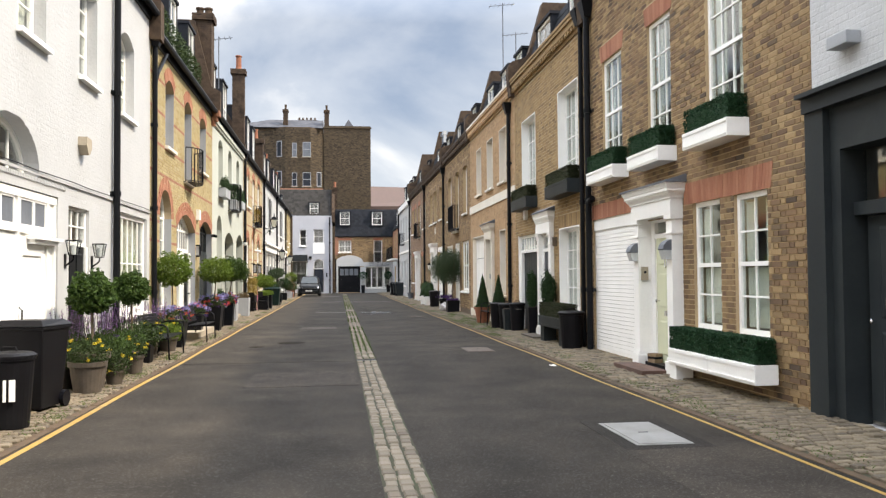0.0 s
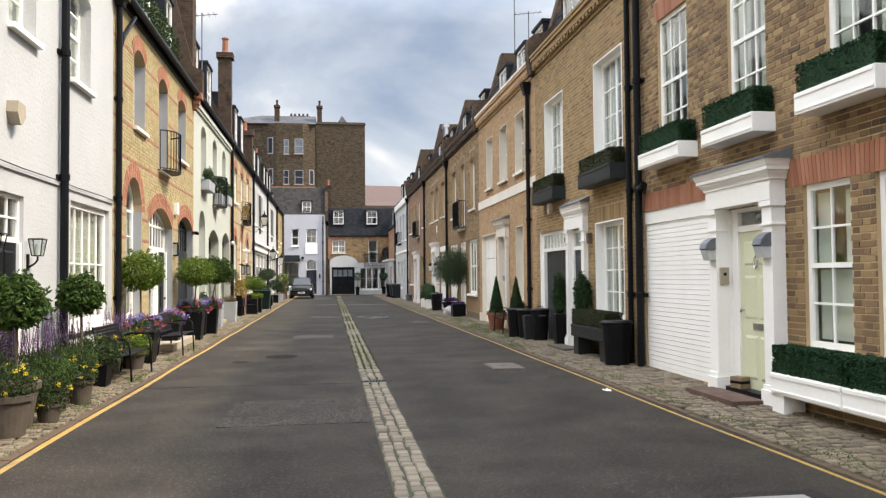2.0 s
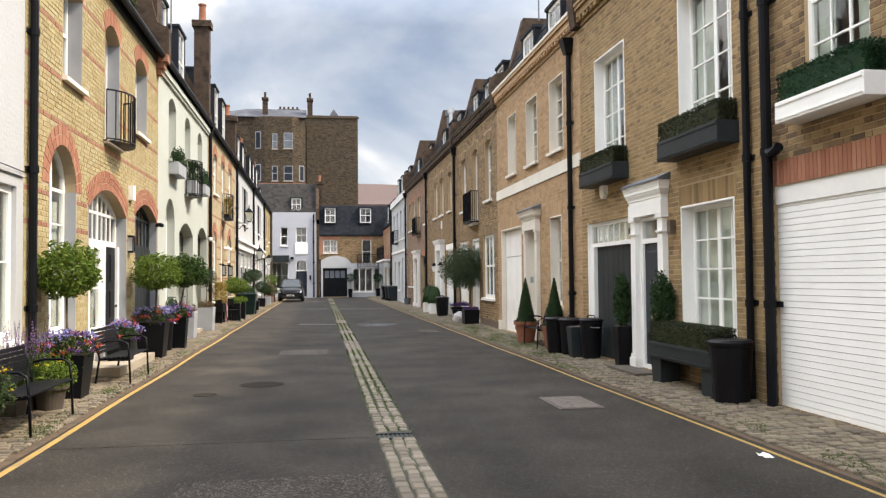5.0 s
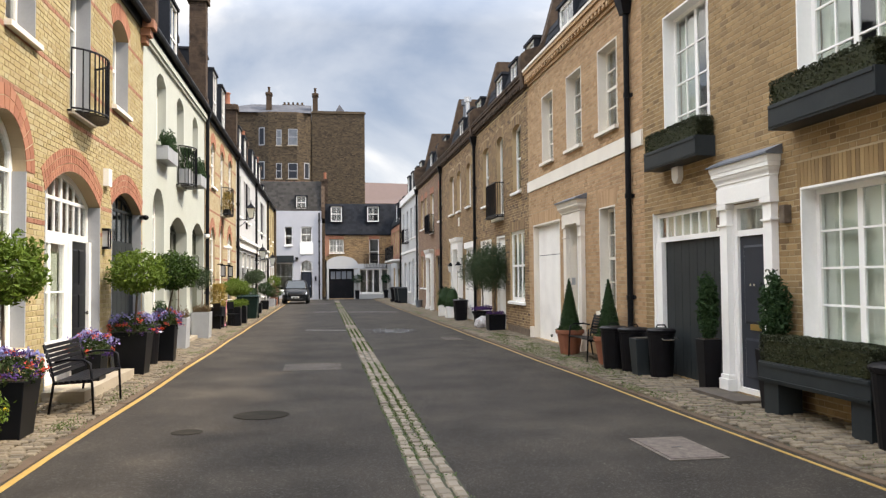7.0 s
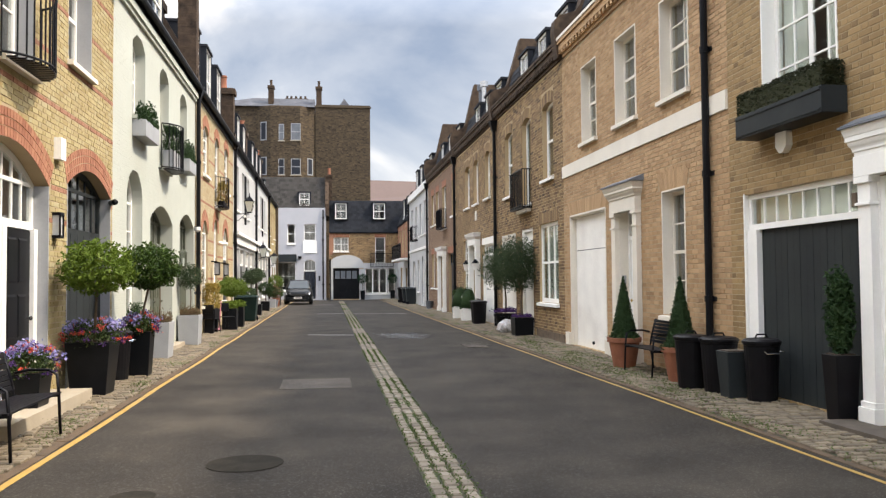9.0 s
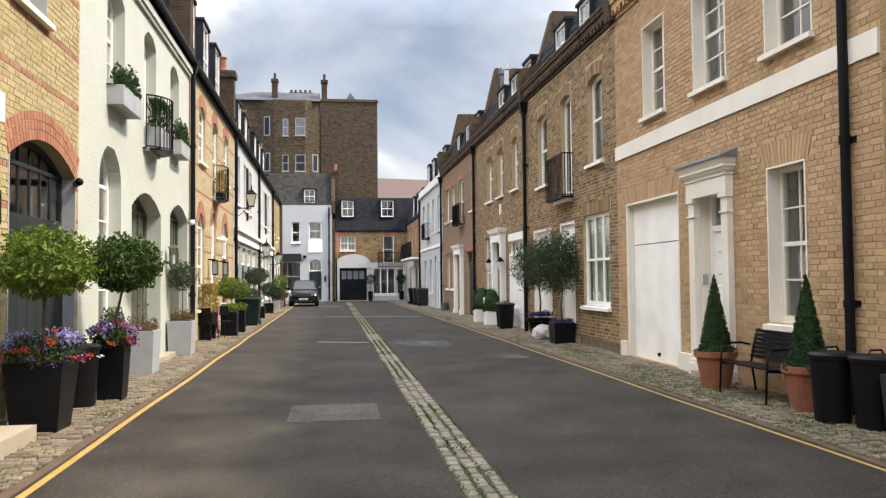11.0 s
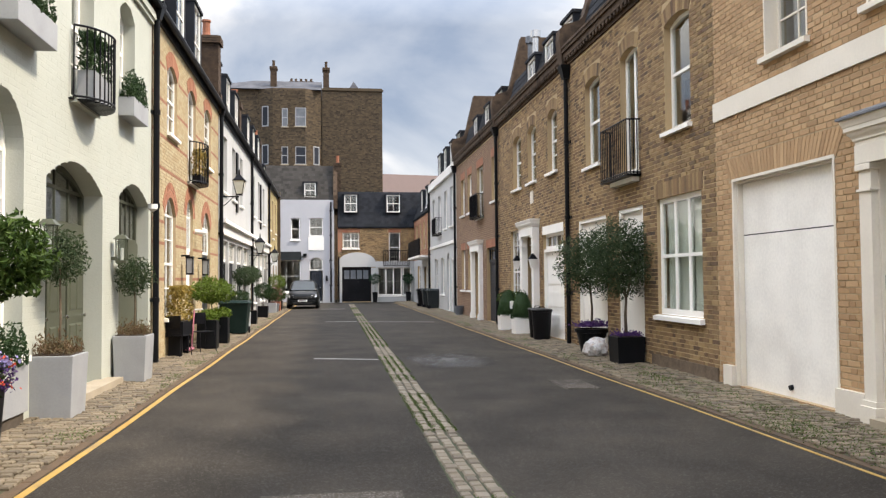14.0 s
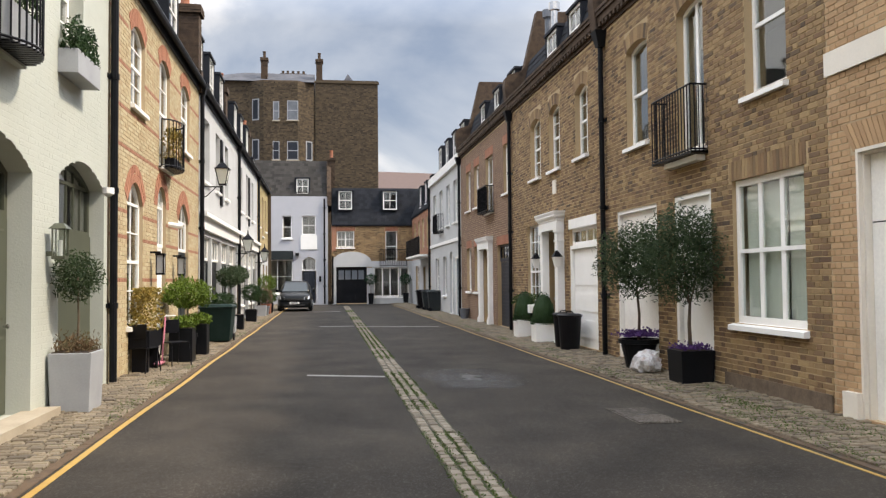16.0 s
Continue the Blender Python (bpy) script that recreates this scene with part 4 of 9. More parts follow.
def railing(F, house, path, z0, z1, name="balconet", label="", floor=True, r=0.011):
    """Iron rails along a path of (u, v), a baluster at every point, and a slatted floor."""
    rail = part(name, MB(F).tube([(u, v, z1) for u, v in path], r * 1.5, 6), IRON, house, label)
    part("lower_rail", MB(F).tube([(u, v, z0 + 0.03) for u, v in path], r * 1.4, 6), IRON, rail)
    for u, v in path:
        part("baluster", MB(F).tube([(u, v, z0), (u, v, z1)], r, 5), IRON, rail)
    if floor:
        for u, v in path:
            part("floor_bar", MB(F).box(u - 0.03, u + 0.03, 0, max(v, 0.05), z0 - 0.02, z0), IRON, rail)
    return rail


def bow(u0, u1, v, n=14):
    """The plan of a bowed balconet."""
    return [(u0 + (u1 - u0) * k / n, 0.06 + (v - 0.06) * math.sin(math.pi * k / n) ** 0.6) for k in range(n + 1)]


def square(u0, u1, v, n):
    """The plan of a square-fronted balconet."""
    return [(u0, v * k / 4) for k in range(4)] + [(u0 + (u1 - u0) * k / n, v) for k in range(n + 1)] + [(u1, v * (3 - k) / 4) for k in range(4)]


# ---- ground ----
XR, XL, XE = 5.27, -4.05, 81.0
RF, LF, EF = Facade("R", XR), Facade("L", XL), Facade("E", XE)
ROAD_L, ROAD_R = -2.98, 4.02
rg = random.Random(11)

g = MB()
ys = [-400, -60] + [-12 + 3 * k for k in range(32)] + [140, 600]
xs = [-400, -60, -8, -4.05, -2.98, -1.2, 0.3, 0.9, 2.4, 4.02, 5.3, 9, 60, 400]
for x0, x1 in zip(xs, xs[1:]):
    for y0, y1 in zip(ys, ys[1:]):
        zz = [(-0.05 if (x0 < ROAD_L - 0.01 or x1 > ROAD_R + 0.01) else 0.0)] * 4
        g.face((x0, y0, zz[0]), (x1, y0, zz[1]), (x1, y1, zz[2]), (x0, y1, zz[3]))
tagged(part("road", g, ASPHALT), "worn grey-brown asphalt mews road with patches", "road", kind="structure")


def slab(name, x0, x1, y0, y1, z0, z1, m, label, cat, skew=0.0):
    s = MB().hexa([(x0, y0, z0), (x1, y0 + skew, z0), (x1, y1 + skew, z0), (x0, y1, z0), (x0, y0, z1), (x1, y0 + skew, z1), (x1, y1 + skew, z1), (x0, y1, z1)])
    return tagged(part(name, s, m), label, cat, kind="structure")


for nm, xa, xb, sl in (("pavement_left", XL, ROAD_L - 0.09, -1), ("pavement_right", ROAD_R + 0.09, XR, 1)):
    bed = MB()
    z_in, z_out = (0.055, 0.005)
    a, b = (z_in, z_out) if sl < 0 else (z_out, z_in)
    bed.hexa([(xa, -12, -0.05), (xb, -12, -0.05), (xb, 81, -0.05), (xa, 81, -0.05), (xa, -12, a), (xb, -12, b), (xb, 81, b), (xa, 81, a)])
    ob = tagged(part(nm, bed, JOINT), "cobbled pavement of worn granite setts", "pavement", kind="structure")
    stuff = MB()
    one = []
    x = xa
    y = -4.0
    row = 0
    while y < 81:
        d = rg.uniform(0.088, 0.118)
        x = xa + rg.uniform(-0.1, 0.0)
        while x < xb - 0.03:
            w = rg.uniform(0.11, 0.20)
            p, q = max(x, xa), min(x + w - 0.016, xb)
            if q - p > 0.05:
                m = (p + q) / 2
                zt = a + (b - a) * (m - xa) / (xb - xa)
                h = zt + 0.028 + rg.uniform(-0.009, 0.007)
                jy = rg.uniform(-0.006, 0.006)
                stuff.chamf(p, q, y + jy, y + d - 0.016 + jy, zt - 0.01, h, 0.011)
            x += w
        y += d
    tagged(part("setts", stuff, SETT, ob), kind="stuff")
    k0 = ROAD_L - 0.09 if sl < 0 else ROAD_R + 0.0
    kerb = MB()
    y = -6.0
    while y < 81:
        ln = rg.uniform(0.5, 0.95)
        kerb.chamf(k0 - 0.04 * (sl < 0), k0 + 0.09 + 0.0, y, y + ln - 0.008, -0.03, 0.006 + rg.uniform(0, 0.006), 0.004)
        y += ln
    tagged(part("kerb_left" if sl < 0 else "kerb_right", kerb, GUTTER), "dirty brown gutter edge along the road", "kerb", kind="structure")
    # painted line
    lx = ROAD_L + 0.03 if sl < 0 else ROAD_R - 0.11
    ln = MB()
    y = -6.0
    while y < 78:
        j0, j1 = math.sin(y * 0.9) * 0.012, math.sin((y + 0.5) * 0.9) * 0.012
        wd = 0.07 if sl < 0 else 0.042
        ln.hexa([(lx + j0, y, 0.0), (lx + wd + j0, y, 0.0), (lx + wd + j1, y + 0.5, 0.0), (lx + j1, y + 0.5, 0.0),
                 (lx + j0, y, 0.004), (lx + wd + j0, y, 0.004), (lx + wd + j1, y + 0.5, 0.004), (lx + j1, y + 0.5, 0.004)])
        y += 0.5
    tagged(part("yellow_line_left" if sl < 0 else "yellow_line_right", ln, YELLOW), "worn single yellow line painted along the road edge", "road marking", kind="structure")

# centre gutter of setts
def CENTRE(y):
    return 0.515 + 0.0032 * y


chb = MB()
y = -6.0
while y < 76:
    c0, c1 = CENTRE(y), CENTRE(y + 2)
    chb.hexa([(c0 - 0.19, y, -0.02), (c0 + 0.19, y, -0.02), (c1 + 0.19, y + 2, -0.02), (c1 - 0.19, y + 2, -0.02), (c0 - 0.19, y, 0.005), (c0 + 0.19, y, 0.005), (c1 + 0.19, y + 2, 0.005), (c1 - 0.19, y + 2, 0.005)])
    y += 2
chan = tagged(part("gutter_channel", chb, JOINT), "cobbled centre drain of granite setts with moss", "drain channel", kind="structure")
NEAR_SETTS, far = [], MB()
NEAR_SIZES = [(rg.uniform(0.090, 0.114), rg.uniform(0.10, 0.165)) for _ in range(24)]
for lane in range(3):
    y = -4.0 + 0.05 * lane
    while y < 76:
        s = rg.randrange(24)
        w, d = NEAR_SIZES[s]
        x = CENTRE(y) + (lane - 1) * 0.122 + rg.uniform(-0.010, 0.010)
        z = 0.012 + rg.uniform(0, 0.014)
        if not 15.35 < y < 15.75:
            if 5.5 < y < 17.5 and len(NEAR_SETTS) < 296:
                NEAR_SETTS.append((x, y + d / 2, z, s))
            else:
                far.chamf(x - w / 2, x + w / 2, y, y + d, -0.01, z, 0.012)
        y += d + 0.022
tagged(part("setts", far, SETT_LIGHT, chan), kind="stuff")
gr = MB().box(CENTRE(15.5) - 0.19, CENTRE(15.5) + 0.19, 15.42, 15.47, 0.0, 0.018).box(CENTRE(15.5) - 0.19, CENTRE(15.5) + 0.19, 15.68, 15.73, 0.0, 0.018)
for k in range(8):
    gr.box(CENTRE(15.5) - 0.17 + 0.046 * k, CENTRE(15.5) - 0.15 + 0.046 * k, 15.47, 15.68, 0.0, 0.014)
tagged(part("drain_grate", gr, IRON, None), "iron drain grate between the centre setts", "drain grate", kind="structure")

# patches, covers and marks on the road
slab("asphalt_patch", -1.35, 0.33, 12.1, 14.0, 0, 0.004, PATCH, "rough reddish-brown asphalt repair patch", "road patch", 0.03)
slab("asphalt_patch", -1.08, 0.0, 25.1, 26.35, 0, 0.004, PALE_PATCH, "pale rough rectangular asphalt repair", "road patch")
slab("asphalt_patch", 2.62, 3.50, 7.18, 8.62, 0, 0.003, PATCH_DARK, "dark fresh asphalt round a cover", "road patch", 0.02)
slab("asphalt_patch", 2.60, 3.90, 4.6, 7.9, 0, 0.002, WORN, "paler worn asphalt repair", "road patch", -0.35)
slab("asphalt_patch", -2.85, 0.3, 15.6, 17.6, 0, 0.003, ASPHALT, "smooth asphalt trench repair between tar joints", "road patch")
slab("road_mark", -0.92, 0.41, 37.3, 37.5, 0, 0.004, WHITE_LINE, "faded white line across the road", "road marking", -0.5)
slab("road_mark", 0.85, 3.4, 52.2, 52.4, 0, 0.004, WHITE_LINE, "faded white line across the road", "road marking", -0.75)
slab("road_mark", -0.8, 0.45, 52.6, 52.85, 0, 0.004, WHITE_LINE, "faded white line across the road", "road marking")
ring = [(1.80 + 0.92 * math.cos(a) * (1 + 0.25 * math.sin(3 * a + 1)), 36.4 + 1.9 * math.sin(a) * (1 + 0.28 * math.cos(2 * a))) for a in [2 * math.pi * k / 28 for k in range(28)]]
wp_ = MB()
wp_.V = [(x, y, 0.003) for x, y in ring]
wp_.P = [tuple(range(28))]
tagged(part("worn_patch", wp_, DAMP), "pale damp-stained stretch of worn asphalt", "road patch", kind="structure")
slab("road_mark", -1.2, 0.2, 67.0, 67.35, 0, 0.004, WHITE_LINE, "faded white line across the road", "road marking")


def cover(x0, x1, y0, y1, m, skew, label):
    c = thing("inspection_cover", ((x0 + x1) / 2, (y0 + y1) / 2, 0.004), label, "manhole cover")
    part("frame", MB().box(x0, x1, y0, y1, 0.004, 0.009), m, c)
    part("lid", MB().box(x0 + 0.04, x1 - 0.04, y0 + 0.04, y1 - 0.04, 0.009, 0.014), m, c)
    part("keyhole", MB().box((x0 + x1) / 2 - 0.05, (x0 + x1) / 2 + 0.05, (y0 + y1) / 2 - 0.015, (y0 + y1) / 2 + 0.015, 0.014, 0.016), BLACK_PAINT, c)


cover(2.78, 3.34, 7.34, 8.48, CONCRETE, 0, "pale concrete inspection cover set in dark asphalt")
cover(2.74, 3.32, 16.9, 17.92, COVER_STONE, 0, "weathered square concrete inspection cover in the road")
cover(2.90, 3.44, 31.7, 32.8, PALE_PATCH, 0, "weathered concrete inspection cover in the road")
# cracks and tar joints
for seed, (x, y, dx, dy, n) in enumerate(((-1.12, 19.8, 0.02, -0.12, 14), (-2.6, 15.55, 0.14, 0.004, 20), (-2.0, 28.0, 0.10, 0.12, 12))):
    rc = random.Random(300 + seed)
    ck = MB()
    for _ in range(n):
        x1, y1 = x + dx + rc.gauss(0, 0.02), y + dy + rc.gauss(0, 0.03)
        a, b = (0.006, 0.0) if abs(dy) > abs(dx) else (0.0, 0.014)
        ck.face((x - a, y - b, 0.0045), (x + a, y + b, 0.0045), (x1 + a, y1 + b, 0.0045), (x1 - a, y1 - b, 0.0045)) if a else ck.face((x, y - b, 0.0045), (x1, y1 - b, 0.0045), (x1, y1 + b, 0.0045), (x, y + b, 0.0045))
        x, y = x1, y1
    tagged(part("road_crack", ck, PATCH_DARK), "thin dark crack across the asphalt", "road crack", kind="structure")
# the larger disc is a dark tar patch, built like a lid
for cx, cy, cr in ((-1.1, 20.2, 0.34), (-1.83, 19.2, 0.17)):
    c = thing("round_patch", (cx, cy, 0.003), "round dark patch in the road", "manhole cover")
    part("lid", MB().lathe([(cr, 0.003), (cr, 0.006), (cr - 0.02, 0.007), (0.01, 0.007)], cx, cy, 24), DARK_DISC, c)

# ---- houses on the brown-brick side ----
# white house with the dark grey shopfront
H = thing("house", (XR, 2.0, 0), "white painted brick mews house with a dark grey timber front", "house")
o = Op(4.9, 8.33, 0.02, 3.38)
front(RF, H, -8.0, 8.39, 7.9, [o, Op(1.0, 2.2, 4.2, 6.2), Op(-3, -1, 0.1, 3.0)], WHITE_BRICK, WHITE_BRICK, relief=(0.0006, 0.0022))
shell(RF, H, -8.0, 8.39, 7.9)
fr = MB(RF).box(8.05, 8.39, 0.0, 0.10, 0.02, 3.36).box(4.6, 8.39, 0.002, 0.14, 3.36, 3.52).box(4.6, 8.39, 0, 0.22, 3.52, 3.57)
fr.box(7.88, 8.05, -0.28, 0.02, 0.02, 3.36).box(4.9, 7.88, -0.28, 0.02, 2.9, 3.38)
part("shopfront_frame", fr, GREY_PAINT, H, "dark grey timber surround")
dr = panel_door(RF, H, 6.3, 7.80, 0.08, 2.18, GREY_PAINT, 0.22, ((0.06, 0.44), (0.5, 0.95)), 1, CHROME)
part("letterbox", MB(RF).box(7.15, 7.45, -0.22, -0.195, 0.66, 0.76), CHROME, dr)
part("door_plate", MB(RF).box(7.40, 7.46, -0.22, -0.19, 1.45, 1.66), CHROME, dr)
part("door_plate", MB(RF).box(7.45, 7.51, -0.22, -0.19, 1.24, 1.34), CHROME, dr)
part("transom_bar", MB(RF).box(4.9, 7.88, -0.3, -0.12, 2.2, 2.34), GREY_PAINT, H)
part("fanlight", MB(RF).box(6.3, 7.80, -0.2, -0.194, 2.36, 2.88), GLASS, H)
part("door_post", MB(RF).box(6.1, 6.3, -0.3, -0.1, 0.08, 2.9), GREY_PAINT, H)
part("box_lamp", MB(RF).box(7.52, 7.86, 0.0, 0.16, 3.93, 4.06), PALE_GREY, H, "grey metal box lamp", bevel=0.01)
part("side_panel", MB(RF).box(4.9, 6.1, -0.26, -0.18, 0.02, 2.9), GREY_PAINT, H)

# brown brick house with white window boxes
H = thing("house", (XR, 12.5, 0), "brown stock brick mews house with white sash windows and doorcase", "house")
A, B = Op(10.62, 11.48, 0.80, 2.65), Op(9.37, 10.23, 0.80, 2.65)
D, G = Op(12.07, 13.25, 0.08, 2.52), Op(13.5, 16.22, 0.06, 2.72)
W = [Op(9.9, 10.98, 3.66, 5.82), Op(12.2, 13.17, 3.66, 5.82), Op(14.42, 15.52, 3.66, 5.82)]
lin = [Op(9.28, 11.76, 2.65, 2.97), Op(13.44, 16.3, 2.72, 3.03)] + [Op(w.u0 - 0.1, w.u1 + 0.1, 5.82, 6.15) for w in W]
R1W = front(RF, H, 8.39, 16.5, 7.35, [A, B, D, G] + W, MORTAR_DARK, BRICK_BROWN, ex=lin + [Op(8.39, 9.3, 0.0, 2.6)])
shell(RF, H, 8.39, 16.5, 7.35)
for w in W:
    window(RF, H, w, 3, 4, 0.045, curtain=[(w.u0 + 0.06, w.u0 + 0.36, 3.7, 5.7), (w.u1 - 0.36, w.u1 - 0.06, 3.7, 5.7)])
    voussoirs(RF, H, w, 0.32, spread=0.12)
for w in (A, B):
    window(RF, H, w, 2, 4, 0.045, curtain=[(w.u0 + 0.08, w.u1 - 0.08, 0.9, 1.68), (w.u0 + 0.06, w.u0 + 0.30, 1.7, 2.55), (w.u1 - 0.30, w.u1 - 0.06, 1.7, 2.55)])
voussoirs(RF, H, Op(9.34, 11.70, 0, 2.65), 0.32, spread=0.05)
voussoirs(RF, H, Op(13.54, 16.24, 0, 2.72), 0.30)
garage_roller(RF, H, G, WHITE_PAINT, depth=0.045)
portico(RF, H, 11.85, 13.47, 3.00, 0.22, 0.18, LEAD, ent=0.48, over=0.15)
dr = panel_door(RF, H, 12.20, 13.09, 0.14, 2.2, SAGE_PAINT, 0.08, ((0.06, 0.34), (0.44, 0.72), (0.78, 0.94)), 2, CHROME, CHROME)
part("knocker", MB(RF).tube([(12.645, -0.07, 1.90), (12.60, -0.05, 1.82), (12.61, -0.05, 1.74), (12.645, -0.045, 1.71), (12.68, -0.05, 1.74), (12.69, -0.05, 1.82), (12.645, -0.07, 1.90)], 0.012, 6), CHROME, dr)
fr = MB(RF).box(12.075, 12.20, -0.3, -0.05, 0.08, 2.515).box(13.09, 13.245, -0.3, -0.05, 0.08, 2.515).box(12.20, 13.09, -0.3, -0.055, 2.2, 2.28).box(12.20, 13.09, -0.3, -0.05, 2.46, 2.515)
part("door_frame", fr, WHITE_PAINT, H)
for b in ((13.245, 13.27, -0.3, 0.014, 0.08, 2.52), (12.05, 12.075, -0.3, 0.006, 0.08, 2.52), (12.075, 13.245, -0.3, 0.006, 2.515, 2.54)):
    part("reveal", MB(RF).box(*b), WHITE_PAINT, H)
part("fanlight", MB(RF).box(12.20, 13.09, -0.12, -0.114, 2.28, 2.46), GLASS, H)
part("doorstep", MB(RF).box(12.08, 13.24, -0.28, 0.10, 0.02, 0.14), BLACK_PAINT, H)
for u in (11.86, 13.26):
    shade = MB(RF)
    prof = [(0.18, 1.97), (0.30, 1.97), (0.325, 1.99), (0.30, 2.06), (0.25, 2.11), (0.18, 2.14)]
    n = len(prof)
    for k in range(2):
        shade.V.extend(RF(u + 0.2 * k, v, z) for v, z in prof)
    shade.P = [tuple(range(n)), tuple(range(2 * n - 1, n - 1, -1))] + [((k + 1) % n, k, n + k, n + (k + 1) % n) for k in range(n)]
    w = part("wall_lamp", shade, LEAD, H, "grey quarter-round wall lamp")
    part("lamp_glass", MB(RF).hexa([(u + 0.01, 0.18, 1.83), (u + 0.19, 0.18, 1.83), (u + 0.19, 0.27, 1.83), (u + 0.01, 0.27, 1.83), (u + 0.01, 0.18, 1.97), (u + 0.19, 0.18, 1.97), (u + 0.19, 0.315, 1.97), (u + 0.01, 0.315, 1.97)]), FROSTED, w)
ph = part("entry_phone", MB(RF).box(13.215, 13.245, 0.02, 0.14, 1.50, 1.73), STONE, H, "brass and cream entry phone")
part("button", MB(RF).box(13.208, 13.215, 0.06, 0.10, 1.62, 1.66), BLACK_PAINT, ph)
parapet(RF, H, 8.39, 16.5, 7.35, BRICK_SOOT, 1.0)
mansard(RF, H, 8.39, 16.5, 7.75, 9.3, v0=-0.6, v1=-1.6)
party_wall(RF, H, 16.5)
downpipe(RF, H, 16.72, 0.05, 7.0)
downpipe(RF, H, 16.2, 0.05, 7.0, 0.10, 0.065)
part("offshoot_pipe", MB(RF).tube([(16.2, 0.1, 3.15), (16.05, 0.12, 3.1), (15.9, 0.12, 3.16)], 0.06, 8), BLACK_PAINT, H)

# ochre brick house with dark window boxes
H = thing("house", (XR, 20.0, 0), "ochre brick mews house with white windows and dark garage", "house")
A = Op(17.17, 18.78, 0.78, 2.70)
D, G = Op(19.47, 20.38, 0.08, 2.64), Op(20.62, 23.10, 0.06, 2.72)
W = [Op(17.15, 18.77, 3.66, 5.95), Op(21.0, 22.58, 3.66, 5.95)]
front(RF, H, 16.5, 23.5, 6.9, [A, D, G] + W, MORTAR, BRICK_OCHRE, ex=[Op(17.1, 18.85, 2.7, 3.0)], relief=(0.003, 0.006))
shell(RF, H, 16.5, 23.5, 6.9)
voussoirs(RF, H, A, 0.30, material=BRICK_OCHRE)
window(RF, H, A, 4, 4, 0.17, 0.09, mid=False, mull=2, lining=True, curtain=[(17.15, 18.8, 0.8, 2.62)])
for w in W:
    window(RF, H, w, 4, 4, 0.17, 0.09, mid=False, mull=2, lining=True, curtain=[(w.u0 + 0.08, w.u0 + 0.6, 3.8, 5.8), (w.u1 - 0.6, w.u1 - 0.08, 3.8, 5.8)])
portico(RF, H, 19.27, 20.60, 3.17, 0.2, 0.10, LEAD, ent=0.52, over=0.10)
dr = panel_door(RF, H, 19.55, 20.30, 0.16, 2.20, NAVY_PAINT, 0.04, ((0.06, 0.33), (0.42, 0.94)), 1, None, BRASS)
for u in (19.88, 19.97):
    part("door_knob", MB(RF).box(u, u + 0.035, -0.04, 0.0, 1.52, 1.56), CHROME, dr, bevel=0.008)
fr = MB(RF).box(19.475, 19.55, -0.3, 0.0, 0.08, 2.635).box(20.30, 20.375, -0.3, 0.0, 0.08, 2.635).box(19.55, 20.30, -0.3, -0.005, 2.2, 2.28).box(19.55, 20.30, -0.3, 0.0, 2.58, 2.635).box(19.55, 20.30, -0.3, -0.01, 0.06, 0.16)
part("door_frame", fr, WHITE_PAINT, H)
part("reveal", MB(RF).box(20.375, 20.41, -0.3, 0.014, 0.08, 2.65), WHITE_PAINT, H)
part("fanlight", MB(RF).box(19.55, 20.30, -0.06, -0.054, 2.28, 2.58), GLASS, H)
board_door(RF, H, Op(20.62, 23.10, 0.06, 2.24), GREY_PAINT, 0.1, 18, 0.0)
window(RF, H, Op(20.62, 23.10, 2.24, 2.72), 8, 1, 0.05, 0.07, mid=False, sill=False, curtain=[(20.7, 23.0, 2.3, 2.7)])
part("garage_frame", MB(RF).box(22.86, 23.098, -0.16, -0.02, 0.06, 2.24).box(23.098, 23.13, -0.16, 0.012, 0.06, 2.74), WHITE_PAINT, H)
part("garage_frame", MB(RF).box(20.622, 20.70, -0.16, 0.006, 0.06, 2.24), WHITE_PAINT, H)
al = part("alarm_box", MB(RF).prism([(22.01, 3.14), (22.09, 3.14), (22.17, 3.22), (22.17, 3.38), (22.11, 3.46), (21.99, 3.46), (21.93, 3.38), (21.93, 3.22)], 0, 0.09), WHITE_PAINT, H, "white alarm box")
part("wall_light", MB(RF).box(18.98, 19.10, 0, 0.1, 2.3, 2.52), BARK, H, "small rusty wall light", bevel=0.01)
part("wall_light", MB(RF).box(20.64, 20.72, 0.012, 0.09, 2.35, 2.5), BARK, H, bevel=0.01)
parapet(RF, H, 16.5, 23.5, 6.9, BRICK_OCHRE)
mansard(RF, H, 16.7, 23.3, 7.3, 8.55, v0=-0.25, v1=-0.62, dormers=[(21.45, 1.4, 7.42, 8.5), (18.3, 1.4, 7.42, 8.5)])
party_wall(RF, H, 23.5)
downpipe(RF, H, 24.05, 0.05, 6.55, 0.08, 0.055)

# tan brick house with the cream band
H = thing("house", (XR, 27.5, 0), "tan brick mews house with cream band and white garage", "house")
A = Op(24.95, 25.85, 1.0, 3.07)
D, G = Op(26.97, 27.87, 0.1, 2.9), Op(28.67, 31.08, 0.08, 3.05)
W = [Op(24.72, 25.82, 4.62, 6.3), Op(26.9, 28.0, 4.62, 6.3), Op(29.12, 30.12, 4.62, 6.3)]
lin = [Op(24.8, 26.0, 3.07, 3.4), Op(28.6, 31.2, 3.05, 3.38), Op(23.5, 31.6, 4.0, 4.28)]
front(RF, H, 23.5, 31.6, 6.9, [A, D, G] + W, MORTAR, BRICK_TAN, ex=lin)
shell(RF, H, 23.5, 31.6, 6.9)
voussoirs(RF, H, A, 0.33, material=BRICK_TAN, spread=0.25)
voussoirs(RF, H, G, 0.33, material=BRICK_TAN, spread=0.15)
